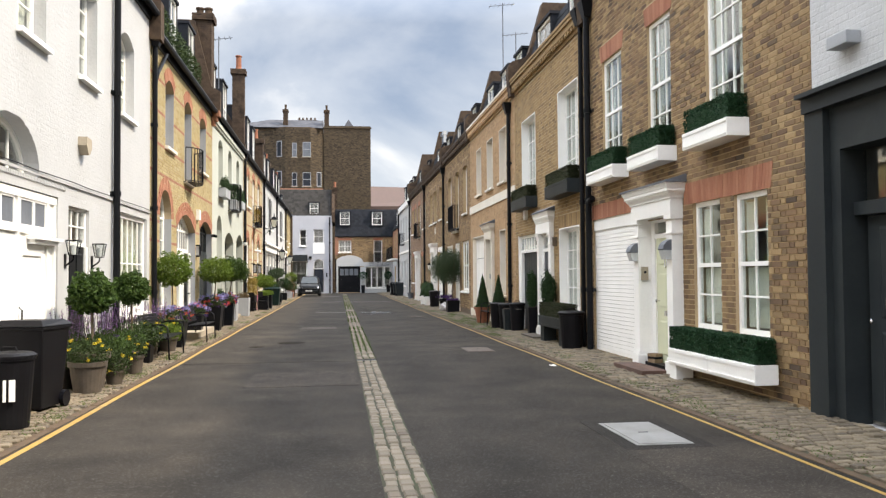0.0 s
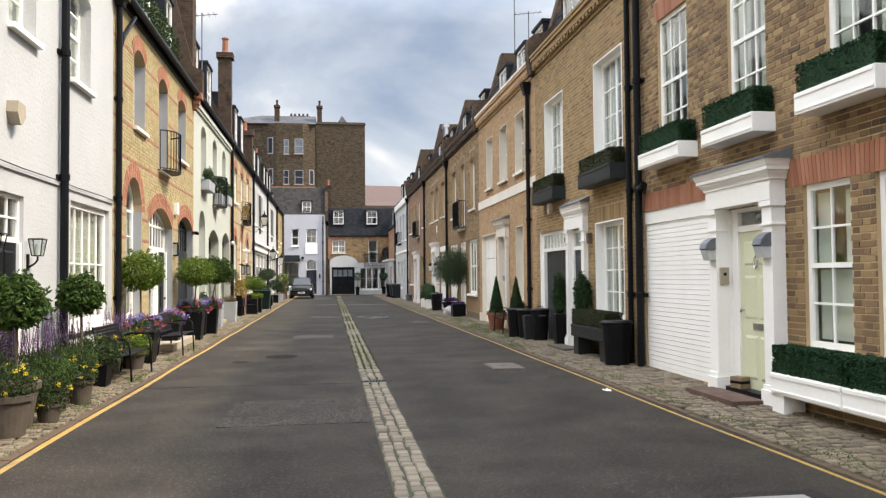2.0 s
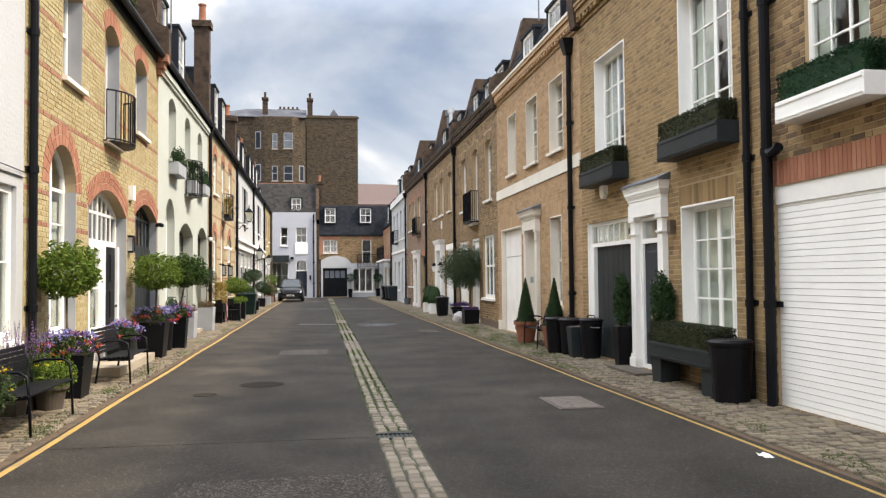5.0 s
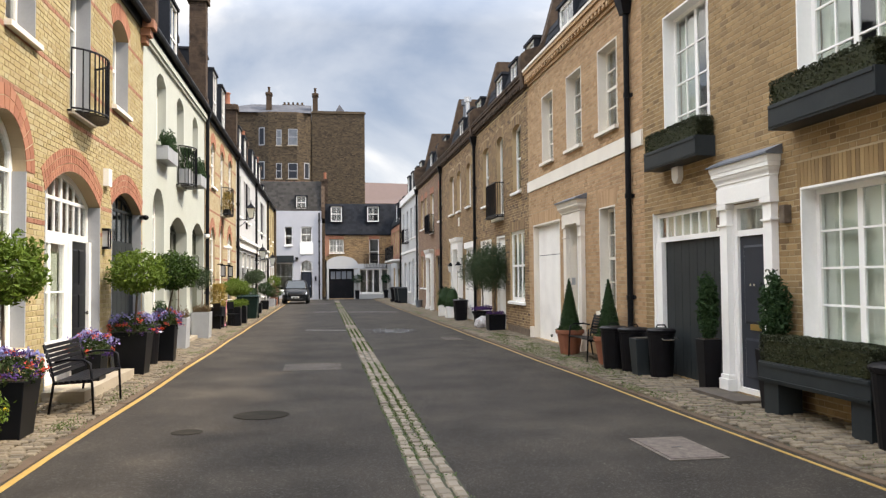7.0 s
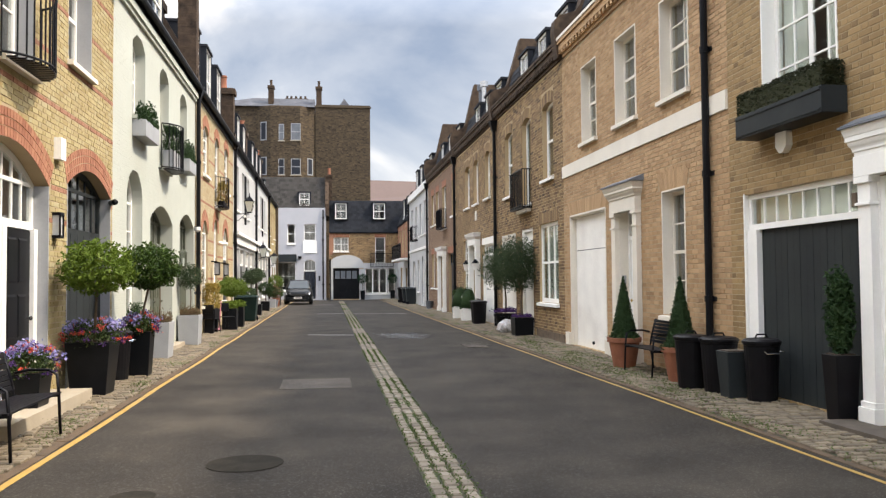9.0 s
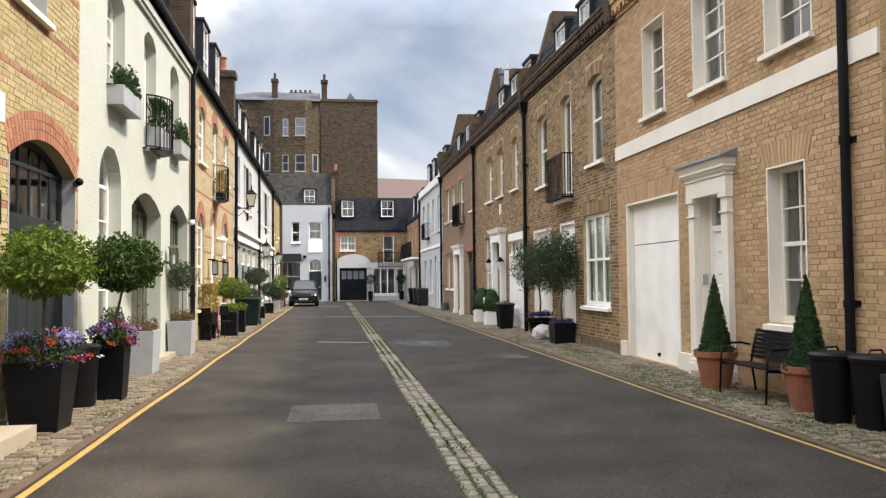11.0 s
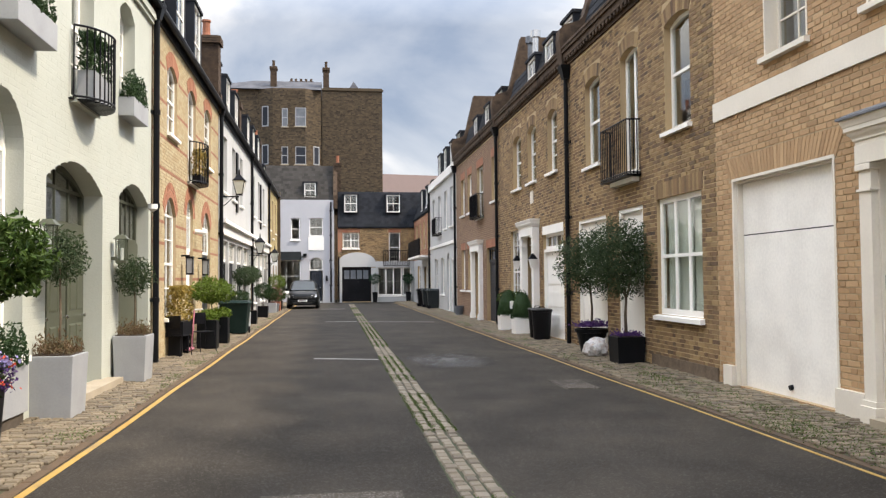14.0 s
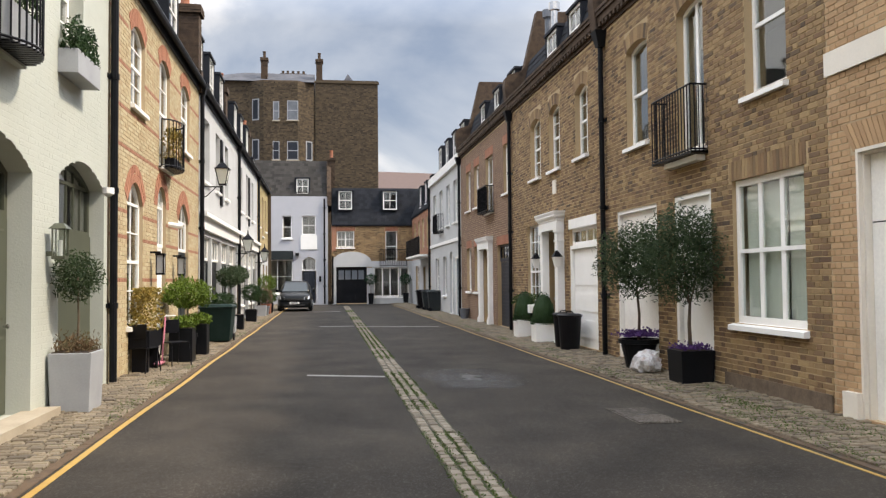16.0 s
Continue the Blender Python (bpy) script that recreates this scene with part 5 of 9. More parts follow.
part("band", MB(RF).box(23.52, 31.6, 0, 0.035, 4.0, 4.28), CREAM_PAINT, H, "cream painted stone band")
for w in W:
    window(RF, H, w, 2, 4, 0.17, 0.08, CREAM_PAINT, lining=True)
window(RF, H, A, 2, 4, 0.17, 0.08, CREAM_PAINT, lining=True)
portico(RF, H, 26.79, 28.09, 3.36, 0.2, 0.10, LEAD, CREAM_PAINT, 0.5, over=0.13)
dr = panel_door(RF, H, 27.04, 27.80, 0.16, 2.33, WHITE_PAINT, 0.2, ((0.06, 0.33), (0.40, 0.62), (0.68, 0.78), (0.84, 0.94)), 2, BRASS)
part("knocker", MB(RF).tube([(27.42, -0.19, 1.78), (27.39, -0.17, 1.70), (27.42, -0.165, 1.60), (27.45, -0.17, 1.70), (27.42, -0.19, 1.78)], 0.014, 6), BLACK_PAINT, dr)
part("fanlight", MB(RF).box(27.04, 27.80, -0.24, -0.234, 2.42, 2.86), GLASS, H)
part("door_frame", MB(RF).box(26.975, 27.04, -0.3, -0.16, 0.1, 2.895).box(27.80, 27.865, -0.3, -0.16, 0.1, 2.895).box(27.04, 27.80, -0.3, -0.165, 2.33, 2.42).box(27.04, 27.80, -0.3, -0.165, 2.86, 2.895), WHITE_PAINT, H)
for b in ((27.865, 27.90, -0.3, 0.014, 0.1, 2.9), (26.955, 26.975, -0.3, 0.014, 0.1, 2.9), (26.975, 27.865, -0.3, 0.004, 2.895, 2.915)):
    part("reveal", MB(RF).box(*b), CREAM_PAINT, H)
part("bell_box", MB(RF).box(27.83, 27.865, -0.1, -0.02, 1.50, 1.66), PALE_GREY, H, bevel=0.006)
board_door(RF, H, G, SCUFFED_WHITE, 0.12, 2, 0.05, CREAM_PAINT, 2.25)
part("door_stop", MB(RF).tube([(29.85, -0.17, 0.22), (29.85, -0.08, 0.2)], 0.035, 8), BLACK_PAINT, H)
for b in ((31.06, 31.10, -0.3, 0.012, 0.08, 3.07), (28.65, 28.69, -0.3, 0.012, 0.08, 3.07), (28.69, 31.06, -0.3, 0.012, 3.03, 3.07)):
    part("reveal", MB(RF).box(*b), CREAM_PAINT, H, "cream painted reveal")
part("plinth_block", MB(RF).box(28.14, 28.66, 0, 0.07, 0.02, 0.36), CREAM_PAINT, H)
part("plinth_block", MB(RF).box(31.10, 31.36, 0, 0.07, 0.02, 0.36), CREAM_PAINT, H)
part("door_sill", MB(RF).box(26.99, 27.85, -0.28, 0.22, 0.03, 0.15), STONE, H)
parapet(RF, H, 23.5, 31.6, 6.9, BRICK_TAN, cap=CREAM_PAINT)
mansard(RF, H, 23.7, 31.4, 7.3, 8.55, v0=-0.25, v1=-0.62, dormers=[(24.5, 0.9, 7.42, 8.5), (26.6, 1.1, 7.42, 8.5), (29.15, 1.15, 7.42, 8.5)])
party_wall(RF, H, 31.6)

# brown brick house with the iron balcony
H = thing("house", (XR, 35.5, 0), "brown stock brick mews house with iron balcony", "house")
A = Op(32.1, 33.9, 1.0, 3.05)
D, G = Op(34.55, 35.9, 0.08, 3.05), Op(36.62, 38.62, 0.08, 3.0)
W = [Op(32.42, 33.45, 4.2, 6.14, 0.1), Op(34.7, 35.66, 3.72, 6.18, 0.12), Op(36.92, 37.98, 4.2, 6.16, 0.1)]
lin = [Op(w.u0 - 0.06, w.u1 + 0.06, w.z1 - 0.15, w.z1 + 0.3) for w in W] + [Op(32.0, 34.0, 3.05, 3.33)]
front(RF, H, 31.6, 39.55, 6.9, [A, D, G] + W, MORTAR_DARK, BRICK_BROWN, ex=lin)
shell(RF, H, 31.6, 39.55, 6.9)
for w in W:
    voussoirs(RF, H, w, 0.28, material=BRICK_BROWN)
voussoirs(RF, H, A, 0.28, material=BRICK_BROWN)
window(RF, H, A, 3, 2, 0.06, 0.09, mull=(1, 2), curtain=[(32.2, 32.7, 1.1, 2.95), (32.75, 33.8, 1.1, 2.95)])
window(RF, H, W[0], 1, 2, 0.12)
window(RF, H, W[1], 2, 1, 0.12, mid=False, mull=1)
window(RF, H, W[2], 1, 2, 0.12)
board_door(RF, H, G, SCUFFED_WHITE, 0.1, 2, 0.07, z1=3.0)
board_door(RF, H, D, WHITE_PAINT, 0.1, 1, 0.1, z1=3.05)
railing(RF, H, square(34.62, 36.10, 0.28, 14), 3.62, 4.66, "balcony", "black iron balcony")
part("balcony_floor", MB(RF).box(34.60, 36.12, 0, 0.29, 3.58, 3.615), IRON, H)
part("balcony_sill", MB(RF).box(34.7, 35.9, 0, 0.16, 3.49, 3.578), WHITE_PAINT, H)
part("plinth", MB(RF).box(31.62, 34.2, 0, 0.022, 0.03, 0.27), RENDER_BASE, H, "stained brown cement base", bevel=0.006)
parapet(RF, H, 31.6, 39.55, 6.9, BRICK_SOOT)
mansard(RF, H, 31.8, 39.2, 7.3, 8.55, v1=-0.62, dormers=[(32.7, 0.9, 7.42, 8.5), (34.75, 0.85, 7.42, 8.45), (36.85, 0.95, 7.42, 8.5)])
party_wall(RF, H, 39.4)
downpipe(RF, H, 39.2, 0.05, 6.6, 0.09, 0.055)

# brown brick house with arched windows
H = thing("house", (XR, 43.7, 0), "brown brick mews house with arched sash windows", "house")
A = Op(44.3, 46.0, 0.95, 3.2)
D, G = Op(42.75, 43.85, 0.08, 2.9), Op(39.85, 41.88, 0.08, 3.08)
W = [Op(40.35, 41.28, 4.5, 6.15, 0.15), Op(42.55, 43.55, 4.5, 6.15, 0.15), Op(44.4, 45.5, 4.5, 6.15, 0.15)]
lin = [Op(w.u0 - 0.06, w.u1 + 0.06, w.z1 - 0.2, w.z1 + 0.3) for w in W]
front(RF, H, 39.55, 47.9, 6.9, [A, D, G] + W, MORTAR_DARK, BRICK_BROWN, ex=lin)
shell(RF, H, 39.55, 47.9, 6.9)
for w in W:
    voussoirs(RF, H, w, 0.28, material=BRICK_BROWN)
    window(RF, H, w, 2, 4, 0.12, panes=False)
window(RF, H, A, 4, 5, 0.08, panes=False)
portico(RF, H, 42.3, 43.95, 3.34, 0.25, 0.18, None, ent=0.45)
panel_door(RF, H, 42.85, 43.75, 0.12, 2.1, WHITE_PAINT)
part("fanlight", MB(RF).box(42.75, 43.85, -0.2, -0.194, 2.1, 2.9), GLASS, H)
board_door(RF, H, Op(39.85, 41.88, 0.08, 2.45), WHITE_PAINT, 0.1, 1, 0.08)
for za, zb in ((0.3, 0.7), (0.9, 1.3), (1.5, 2.1)):
    part("garage_panel", MB(RF).box(40.05, 41.7, -0.1, -0.085, za, zb), WHITE_PAINT, H)
window(RF, H, Op(39.85, 41.88, 2.45, 2.85), 4, 1, 0.08, mid=False, sill=False, panes=False)
part("fascia", MB(RF).box(39.85, 41.88, -0.12, 0.02, 2.85, 3.08), WHITE_PAINT, H)
for u in (42.3, 44.3):
    ln = part("lantern", MB(RF).hexa([(u - 0.05, 0.15, 1.95), (u + 0.05, 0.15, 1.95), (u + 0.05, 0.25, 1.95), (u - 0.05, 0.25, 1.95), (u - 0.1, 0.1, 2.2), (u + 0.1, 0.1, 2.2), (u + 0.1, 0.3, 2.2), (u - 0.1, 0.3, 2.2)]), WHITE_PAINT, H)
    part("lantern_cap", MB(RF).hexa([(u - 0.12, 0.08, 2.2), (u + 0.12, 0.08, 2.2), (u + 0.12, 0.32, 2.2), (u - 0.12, 0.32, 2.2), (u - 0.02, 0.18, 2.36), (u + 0.02, 0.18, 2.36), (u + 0.02, 0.22, 2.36), (u - 0.02, 0.22, 2.36)]), IRON, ln)
part("plaque", MB(RF).box(42.9, 43.2, 0, 0.03, 3.85, 4.2), CREAM_PAINT, H)
parapet(RF, H, 39.55, 47.9, 6.9, BRICK_SOOT)
mansard(RF, H, 39.6, 47.7, 7.3, 8.6, v1=-0.62, dormers=[(40.5, 0.9, 7.42, 8.5), (42.4, 0.95, 7.42, 8.5), (44.5, 1.0, 7.42, 8.5)])
party_wall(RF, H, 47.9, 7.2, 10.2)
for u in (46.3, 47.0):
    part("flue", MB(RF).tube([(u, -1.0, 8.5), (u, -1.0, 9.75)], 0.10, 10).tube([(u, -1.0, 9.75), (u, -1.0, 9.98)], 0.17, 10), CHROME if u < 46.5 else LEAD, H, "metal boiler flue")
downpipe(RF, H, 47.85, 0.05, 6.7, 0.09, 0.055)

# red-brown brick house with the dark roller door
H = thing("house", (XR, 52.7, 0), "red-brown brick mews house with dark roller garage", "house")
G, D = Op(48.35, 50.2, 0.08, 2.82), Op(51.35, 52.6, 0.08, 2.8)
GW = [Op(53.5, 54.5, 1.2, 2.95), Op(55.2, 56.2, 1.2, 2.95)]
W = [Op(48.0, 49.1, 4.5, 6.1), Op(50.8, 52.1, 4.1, 6.1), Op(53.4, 54.4, 4.5, 6.1), Op(55.2, 56.2, 4.5, 6.1)]
front(RF, H, 47.9, 57.6, 6.9, [G, D] + GW + W, MORTAR_DARK, BRICK_MAROON, ex=[Op(o.u0 - 0.06, o.u1 + 0.06, o.z1, o.z1 + 0.3) for o in GW + W + [G]])
shell(RF, H, 47.9, 57.6, 6.9)
for w in GW + W:
    voussoirs(RF, H, w, 0.3)
    window(RF, H, w, 2, 2, 0.1, panes=False)
voussoirs(RF, H, G, 0.3)
garage_roller(RF, H, Op(48.35, 50.2, 0.08, 2.3), NAVY_PAINT, pitch=0.12, top=0.05)
window(RF, H, Op(48.35, 50.2, 2.3, 2.82), 4, 1, 0.1, material=NAVY_PAINT, mid=False, sill=False, panes=False)
portico(RF, H, 50.95, 53.0, 3.18, 0.3, 0.15, None, ent=0.42)
panel_door(RF, H, 51.5, 52.45, 0.12, 2.1, WHITE_PAINT)
railing(RF, H, square(50.65, 52.2, 0.3, 16), 4.05, 4.95, "balconet", "black iron balconet")
part("balconet_screen", MB(RF).box(50.7, 52.15, 0.24, 0.27, 4.1, 4.9), IRON, H)
parapet(RF, H, 47.9, 57.6, 6.9, BRICK_SOOT)
mansard(RF, H, 48.1, 57.4, 7.3, 8.7, v1=-0.62, dormers=[(49.3, 0.9, 7.4, 8.6), (51.8, 0.9, 7.4, 8.6), (54.4, 0.9, 7.4, 8.6)])
party_wall(RF, H, 57.6, 7.3, 10.3)
downpipe(RF, H, 57.6, 0.05, 6.7, 0.09, 0.055)

# white rendered house
H = thing("house", (XR, 63.0, 0), "white painted mews house with slate dormers", "house")
W = [Op(58.6, 59.7, 4.3, 6.2), Op(60.8, 61.9, 4.3, 6.2), Op(63.2, 64.3, 4.3, 6.2), Op(65.6, 66.7, 4.3, 6.2)]
GW = [Op(58.3, 59.5, 0.1, 2.7), Op(60.0, 61.0, 0.1, 3.0, 0.4), Op(62.0, 63.2, 0.9, 2.8), Op(64.6, 66.0, 0.9, 2.8)]
front(RF, H, 57.6, 68.0, 7.2, GW + W, WHITE_BRICK)
shell(RF, H, 57.6, 68.0, 7.2)
for w in W + GW[1:]:
    window(RF, H, w, 2, 4, 0.1, panes=False)
board_door(RF, H, GW[0], LEAD, 0.1, 8, 0.08)
part("string_course", MB(RF).box(57.65, 68.0, 0, 0.06, 3.4, 3.55), WHITE_PAINT, H)
part("cornice", MB(RF).box(57.65, 68.0, 0, 0.14, 6.8, 7.2), WHITE_PAINT, H)
railing(RF, H, square(62.9, 64.5, 0.33, 12), 4.05, 4.95)
mansard(RF, H, 57.8, 67.9, 7.2, 9.0, dormers=[(59.2, 1.0, 7.35, 8.8), (61.6, 1.0, 7.35, 8.8), (64.0, 1.0, 7.35, 8.8), (66.4, 1.0, 7.35, 8.8)])
downpipe(RF, H, 67.9, 0.05, 6.9, 0.09, 0.055)

# red brick house with the long balcony
H = thing("house", (XR + 0.5, 74.5, 0), "red brick mews house with white ground floor and balcony", "house")
RF2 = Facade("R", XR + 0.35)
W = [Op(69.2 + 2.3 * k, 70.2 + 2.3 * k, 3.7, 5.6) for k in range(5)]
GW = [Op(69.0, 71.4, 0.5, 2.7), Op(73.0, 74.2, 0.1, 2.5), Op(76.5, 78.5, 0.9, 2.6)]
front(RF2, H, 68.0, 81.0, 6.1, GW + W, MORTAR_DARK, BRICK_RED, ex=[Op(68, 81, 0, 3.05)])
shell(RF2, H, 68.0, 81.0, 6.1)
part("ground_floor_render", wall_mesh(Facade("R", XR + 0.32), 68.0, 81.0, 0, 3.05, GW, 0.02), WHITE_BRICK, H)
for w in W + [GW[0], GW[2]]:
    window(RF2, H, w, 2, 3, 0.1, panes=False, sill=False)
board_door(RF2, H, GW[1], GREY_PAINT)
bl = part("balcony", MB(RF2).box(68.3, 75.5, 0.04, 1.0, 3.0, 3.12), WHITE_PAINT, H)
part("railing_screen", MB(RF2).box(68.32, 75.5, 0.93, 0.95, 3.16, 4.1), IRON, bl)
for k in range(61):
    part("baluster", MB(RF2).box(68.32 + 0.119 * k, 68.36 + 0.119 * k, 0.955, 0.985, 3.12, 4.15), IRON, bl)
mansard(RF2, H, 68.0, 81.0, 6.1, 8.3, v0=0.05, v1=-0.8, dormers=[(70.5, 1.0, 6.4, 7.8), (73.3, 1.0, 6.4, 7.8), (76.2, 1.0, 6.4, 7.8)])

# ---- houses on the white side ----
H = thing("house", (XL, 8.0, 0), "white painted brick mews house with timber garage and arched window", "house")
W = [Op(10.95, 12.0, 4.88, 6.6, 0.2), Op(13.5, 14.46, 4.88, 6.55, 0.2), Op(15.93, 17.02, 4.78, 6.4, 0.2), Op(7.0, 8.0, 4.88, 6.6, 0.2)]
AR = Op(9.9, 11.78, 2.98, 3.72, 0.68)
G = Op(9.4, 12.55, 0.06, 2.80)
D = Op(13.02, 14.06, 0.08, 2.74)
BW = Op(16.0, 18.2, 0.92, 2.87)
OG = [Op(4.0, 6.5, 0.1, 2.8)]
front(LF, H, -8.0, 18.45, 7.35, [AR, G, D, BW] + W + OG, WHITE_BRICK, WHITE_BRICK, relief=(0.0002, 0.0009))
shell(LF, H, -8.0, 18.45, 7.35)
for w in W:
    window(LF, H, w, 2, 4, 0.17, curtain=[(w.u0 + 0.06, w.u1 - 0.06, w.z0 + 0.1, w.z1 - 0.5)])
window(LF, H, AR, 4, 1, 0.2, mid=False, sill=False)
window(LF, H, BW, 5, 2, 0.06, 0.09, mid=False, curtain=[(16.1, 18.1, 0.95, 2.8)])
part("moulding", MB(LF).box(9.3, 18.4, 0, 0.03, 3.02, 3.06), WHITE_BRICK, H)
part("cable", MB(LF).tube([(9.3 + 0.76 * k, 0.045, 3.075 + 0.006 * (k % 3)) for k in range(13)], 0.008, 5), IRON, H, "thin dark cable")
dn = MB(LF)
for k in range(64):
    dn.box(9.35 + 0.055 * k, 9.385 + 0.055 * k, 0, 0.022, 2.93, 2.985)
part("dentil_course", dn, WHITE_BRICK, H)["kind"] = "stuff"
gd = part("garage_door", MB(LF).box(9.4, 12.55, -0.12, -0.05, 0.06, 2.8), WHITE_PAINT, H, "white timber garage doors with small panes")
for za, zb in ((2.68, 2.78), (2.22, 2.30)):
    part("rail", MB(LF).box(9.42, 12.53, -0.05, -0.015, za, zb), WHITE_PAINT, gd)
for a in (9.42, 10.42, 11.08, 12.16, 12.44):
    part("stile", MB(LF).box(a, a + 0.08, -0.05, -0.018, 0.1, 2.68), WHITE_PAINT, gd)
for a in (9.56, 11.22):
    for q in ((a, a + 0.80, 1.92, 2.0), (a, a + 0.80, 0.16, 0.26), (a, a + 0.06, 0.26, 1.92), (a + 0.74, a + 0.80, 0.26, 1.92)):
        part("panel_moulding", MB(LF).box(q[0], q[1], -0.05, -0.028, q[2], q[3]), WHITE_PAINT, gd)
for a, b in ((9.6, 9.98), (10.03, 10.41), (10.6, 10.98), (11.22, 11.64), (11.72, 12.12)):
    pf = part("light_frame", MB(LF).box(a - 0.03, a, -0.05, -0.03, 2.33, 2.65).box(b, b + 0.03, -0.05, -0.03, 2.33, 2.65).box(a - 0.03, b + 0.03, -0.05, -0.03, 2.30, 2.33).box(a - 0.03, b + 0.03, -0.05, -0.03, 2.65, 2.68), WHITE_PAINT, gd)
    part("pane", MB(LF).box(a, b, -0.05, -0.044, 2.33, 2.65), LEAD, pf)
part("ledge", MB(LF).box(11.45, 12.48, -0.05, 0.10, 2.14, 2.18).box(11.5, 12.43, -0.05, 0.05, 2.08, 2.14), WHITE_PAINT, gd)
part("door_pull", MB(LF).tube([(11.15, -0.02, 1.02), (11.12, 0.03, 1.06), (11.12, 0.03, 1.2), (11.15, -0.02, 1.24)], 0.012, 6), IRON, gd)
panel_door(LF, H, 13.1, 13.98, 0.12, 2.12, BLACK_PAINT, 0.06, ((0.06, 0.42), (0.48, 0.95)), 2, CHROME, CHROME)
window(LF, H, Op(13.02, 14.06, 2.12, 2.74), 3, 2, 0.05, 0.06, mid=False, sill=False)
part("door_frame", MB(LF).box(13.02, 13.1, -0.2, -0.02, 0.08, 2.12).box(13.98, 14.06, -0.2, -0.02, 0.08, 2.12), WHITE_PAINT, H)
part("vent", MB(LF).prism([(13.54, 3.58), (13.60, 3.58), (13.72, 3.70), (13.70, 3.84), (13.46, 3.86), (13.44, 3.72)], 0, 0.14), STONE, H, "weathered bell box")
for u in (12.85, 14.2):
    a, b, v, z0, z1 = 0.055, 0.088, 0.13, 1.96, 2.18
    fr = MB(LF).box(u - 0.03, u + 0.03, 0.0, 0.02, 1.76, 1.98).tube([(u, 0.01, 1.80), (u, 0.10, 1.86), (u, v, 1.90), (u, v, 1.95)], 0.014, 6)
    for i, j in ((-1, -1), (1, -1), (1, 1), (-1, 1)):
        fr.tube([(u + i * a, v + j * a, z0), (u + i * b, v + j * b, z1)], 0.007, 4)
    for w, z in ((a, z0), (b, z1)):
        fr.tube([(u - w, v - w, z), (u + w, v - w, z), (u + w, v + w, z), (u - w, v + w, z), (u - w, v - w, z)], 0.007, 4)
    ln = part("lantern", fr, IRON, H, "black iron frame")
    part("lamp_tube", MB(LF).tube([(u, v, z0), (u, v, z0 + 0.15)], 0.035, 10), FROSTED, ln)
    part("lantern_glass", MB(LF).hexa([(u - a, v - a, z0), (u + a, v - a, z0), (u + a, v + a, z0), (u - a, v + a, z0), (u - b, v - b, z1), (u + b, v - b, z1), (u + b, v + b, z1), (u - b, v + b, z1)]), GLASS, ln)
downpipe(LF, H, 15.42, 0.05, 7.2, 0.09, 0.06)
gutter(LF, H, -8.0, 18.4, 7.42)
mansard(LF, H, -8.0, 18.35, 7.45, 9.4, dormers=[(12.5, 1.1, 7.6, 9.0), (16.0, 1.1, 7.6, 9.0)])
gable(LF, H, 18.5, [(0.25, 6.85), (0.25, 7.7), (0.05, 7.9), (-1.2, 9.6), (-6, 9.8), (-6, 6.85)], BRICK_SOOT, 0.35)

# yellow brick house with red arches
H = thing("house", (XL, 23.0, 0), "yellow brick mews house with red brick arches", "house")
W = [Op(20.05, 21.08, 4.80, 6.45, 0.22), Op(22.52, 23.62, 4.25, 6.45, 0.22), Op(25.0, 26.18, 4.85, 6.5, 0.22)]
A, D, G = Op(19.45, 20.78, 0.85, 3.72, 0.66), Op(21.48, 24.22, 0.12, 3.32, 0.42), Op(24.98, 27.34, 0.06, 3.35, 0.32)
exv = [Op(w.u0 - 0.24, w.u1 + 0.24, w.z1 - w.rise - 0.02, w.z1 + 0.32, w.rise + 0.3) for w in W] + [Op(A.u0 - 0.3, A.u1 + 0.3, 3.0, A.z1 + 0.3, A.rise + 0.3), Op(D.u0 - 0.1, D.u1 + 0.1, D.z1 - D.rise - 0.02, D.z1 + 0.36, D.rise + 0.34), Op(G.u0 - 0.1, G.u1 + 0.05, G.z1 - G.rise - 0.02, G.z1 + 0.36, G.rise + 0.34)]
front(LF, H, 18.45, 27.47, 7.05, [A, D, G] + W, MORTAR, BRICK_YELLOW, BRICK_RED, [(4.0, 4.08), (4.68, 4.76), (5.45, 5.53), (6.2, 6.28), (2.9, 2.98), (2.45, 2.53)], exv)
shell(LF, H, 18.45, 27.47, 7.05)
for w in W:
    voussoirs(LF, H, w, 0.3)
    window(LF, H, w, 2, 2 if w is not W[1] else 3, 0.22, 0.07, mid=w is not W[1], sillm=CREAM_PAINT)
    part("reveal", MB(LF).box(w.u0 - 0.002, w.u0 + 0.02, -0.22, 0.0, w.z0, w.z1 - w.rise), PALE_GREY, H)
    part("reveal", MB(LF).box(w.u1 - 0.02, w.u1 + 0.002, -0.22, 0.0, w.z0, w.z1 - w.rise), PALE_GREY, H)
voussoirs(LF, H, A, 0.3, 2)
voussoirs(LF, H, D, 0.34, 3)
voussoirs(LF, H, G, 0.34, 3)
for w in (A, D, G):
    part("reveal", MB(LF).box(w.u0 - 0.002, w.u0 + 0.03, -0.2, 0.01, w.z0, w.z1 - w.rise), PALE_GREY, H, "grey-white painted reveal")
    part("reveal", MB(LF).box(w.u1 - 0.03, w.u1 + 0.002, -0.2, 0.01, w.z0, w.z1 - w.rise), PALE_GREY, H, "grey-white painted reveal")
window(LF, H, A, 2, 4, 0.16, 0.09, mull=1, curtain=[(19.55, 20.7, 0.95, 2.9)])
window(LF, H, Op(21.48, 24.22, 2.31, 3.32, 0.42), 8, 1, 0.18, 0.09, mid=False, mull=4, panes=False, sill=False)
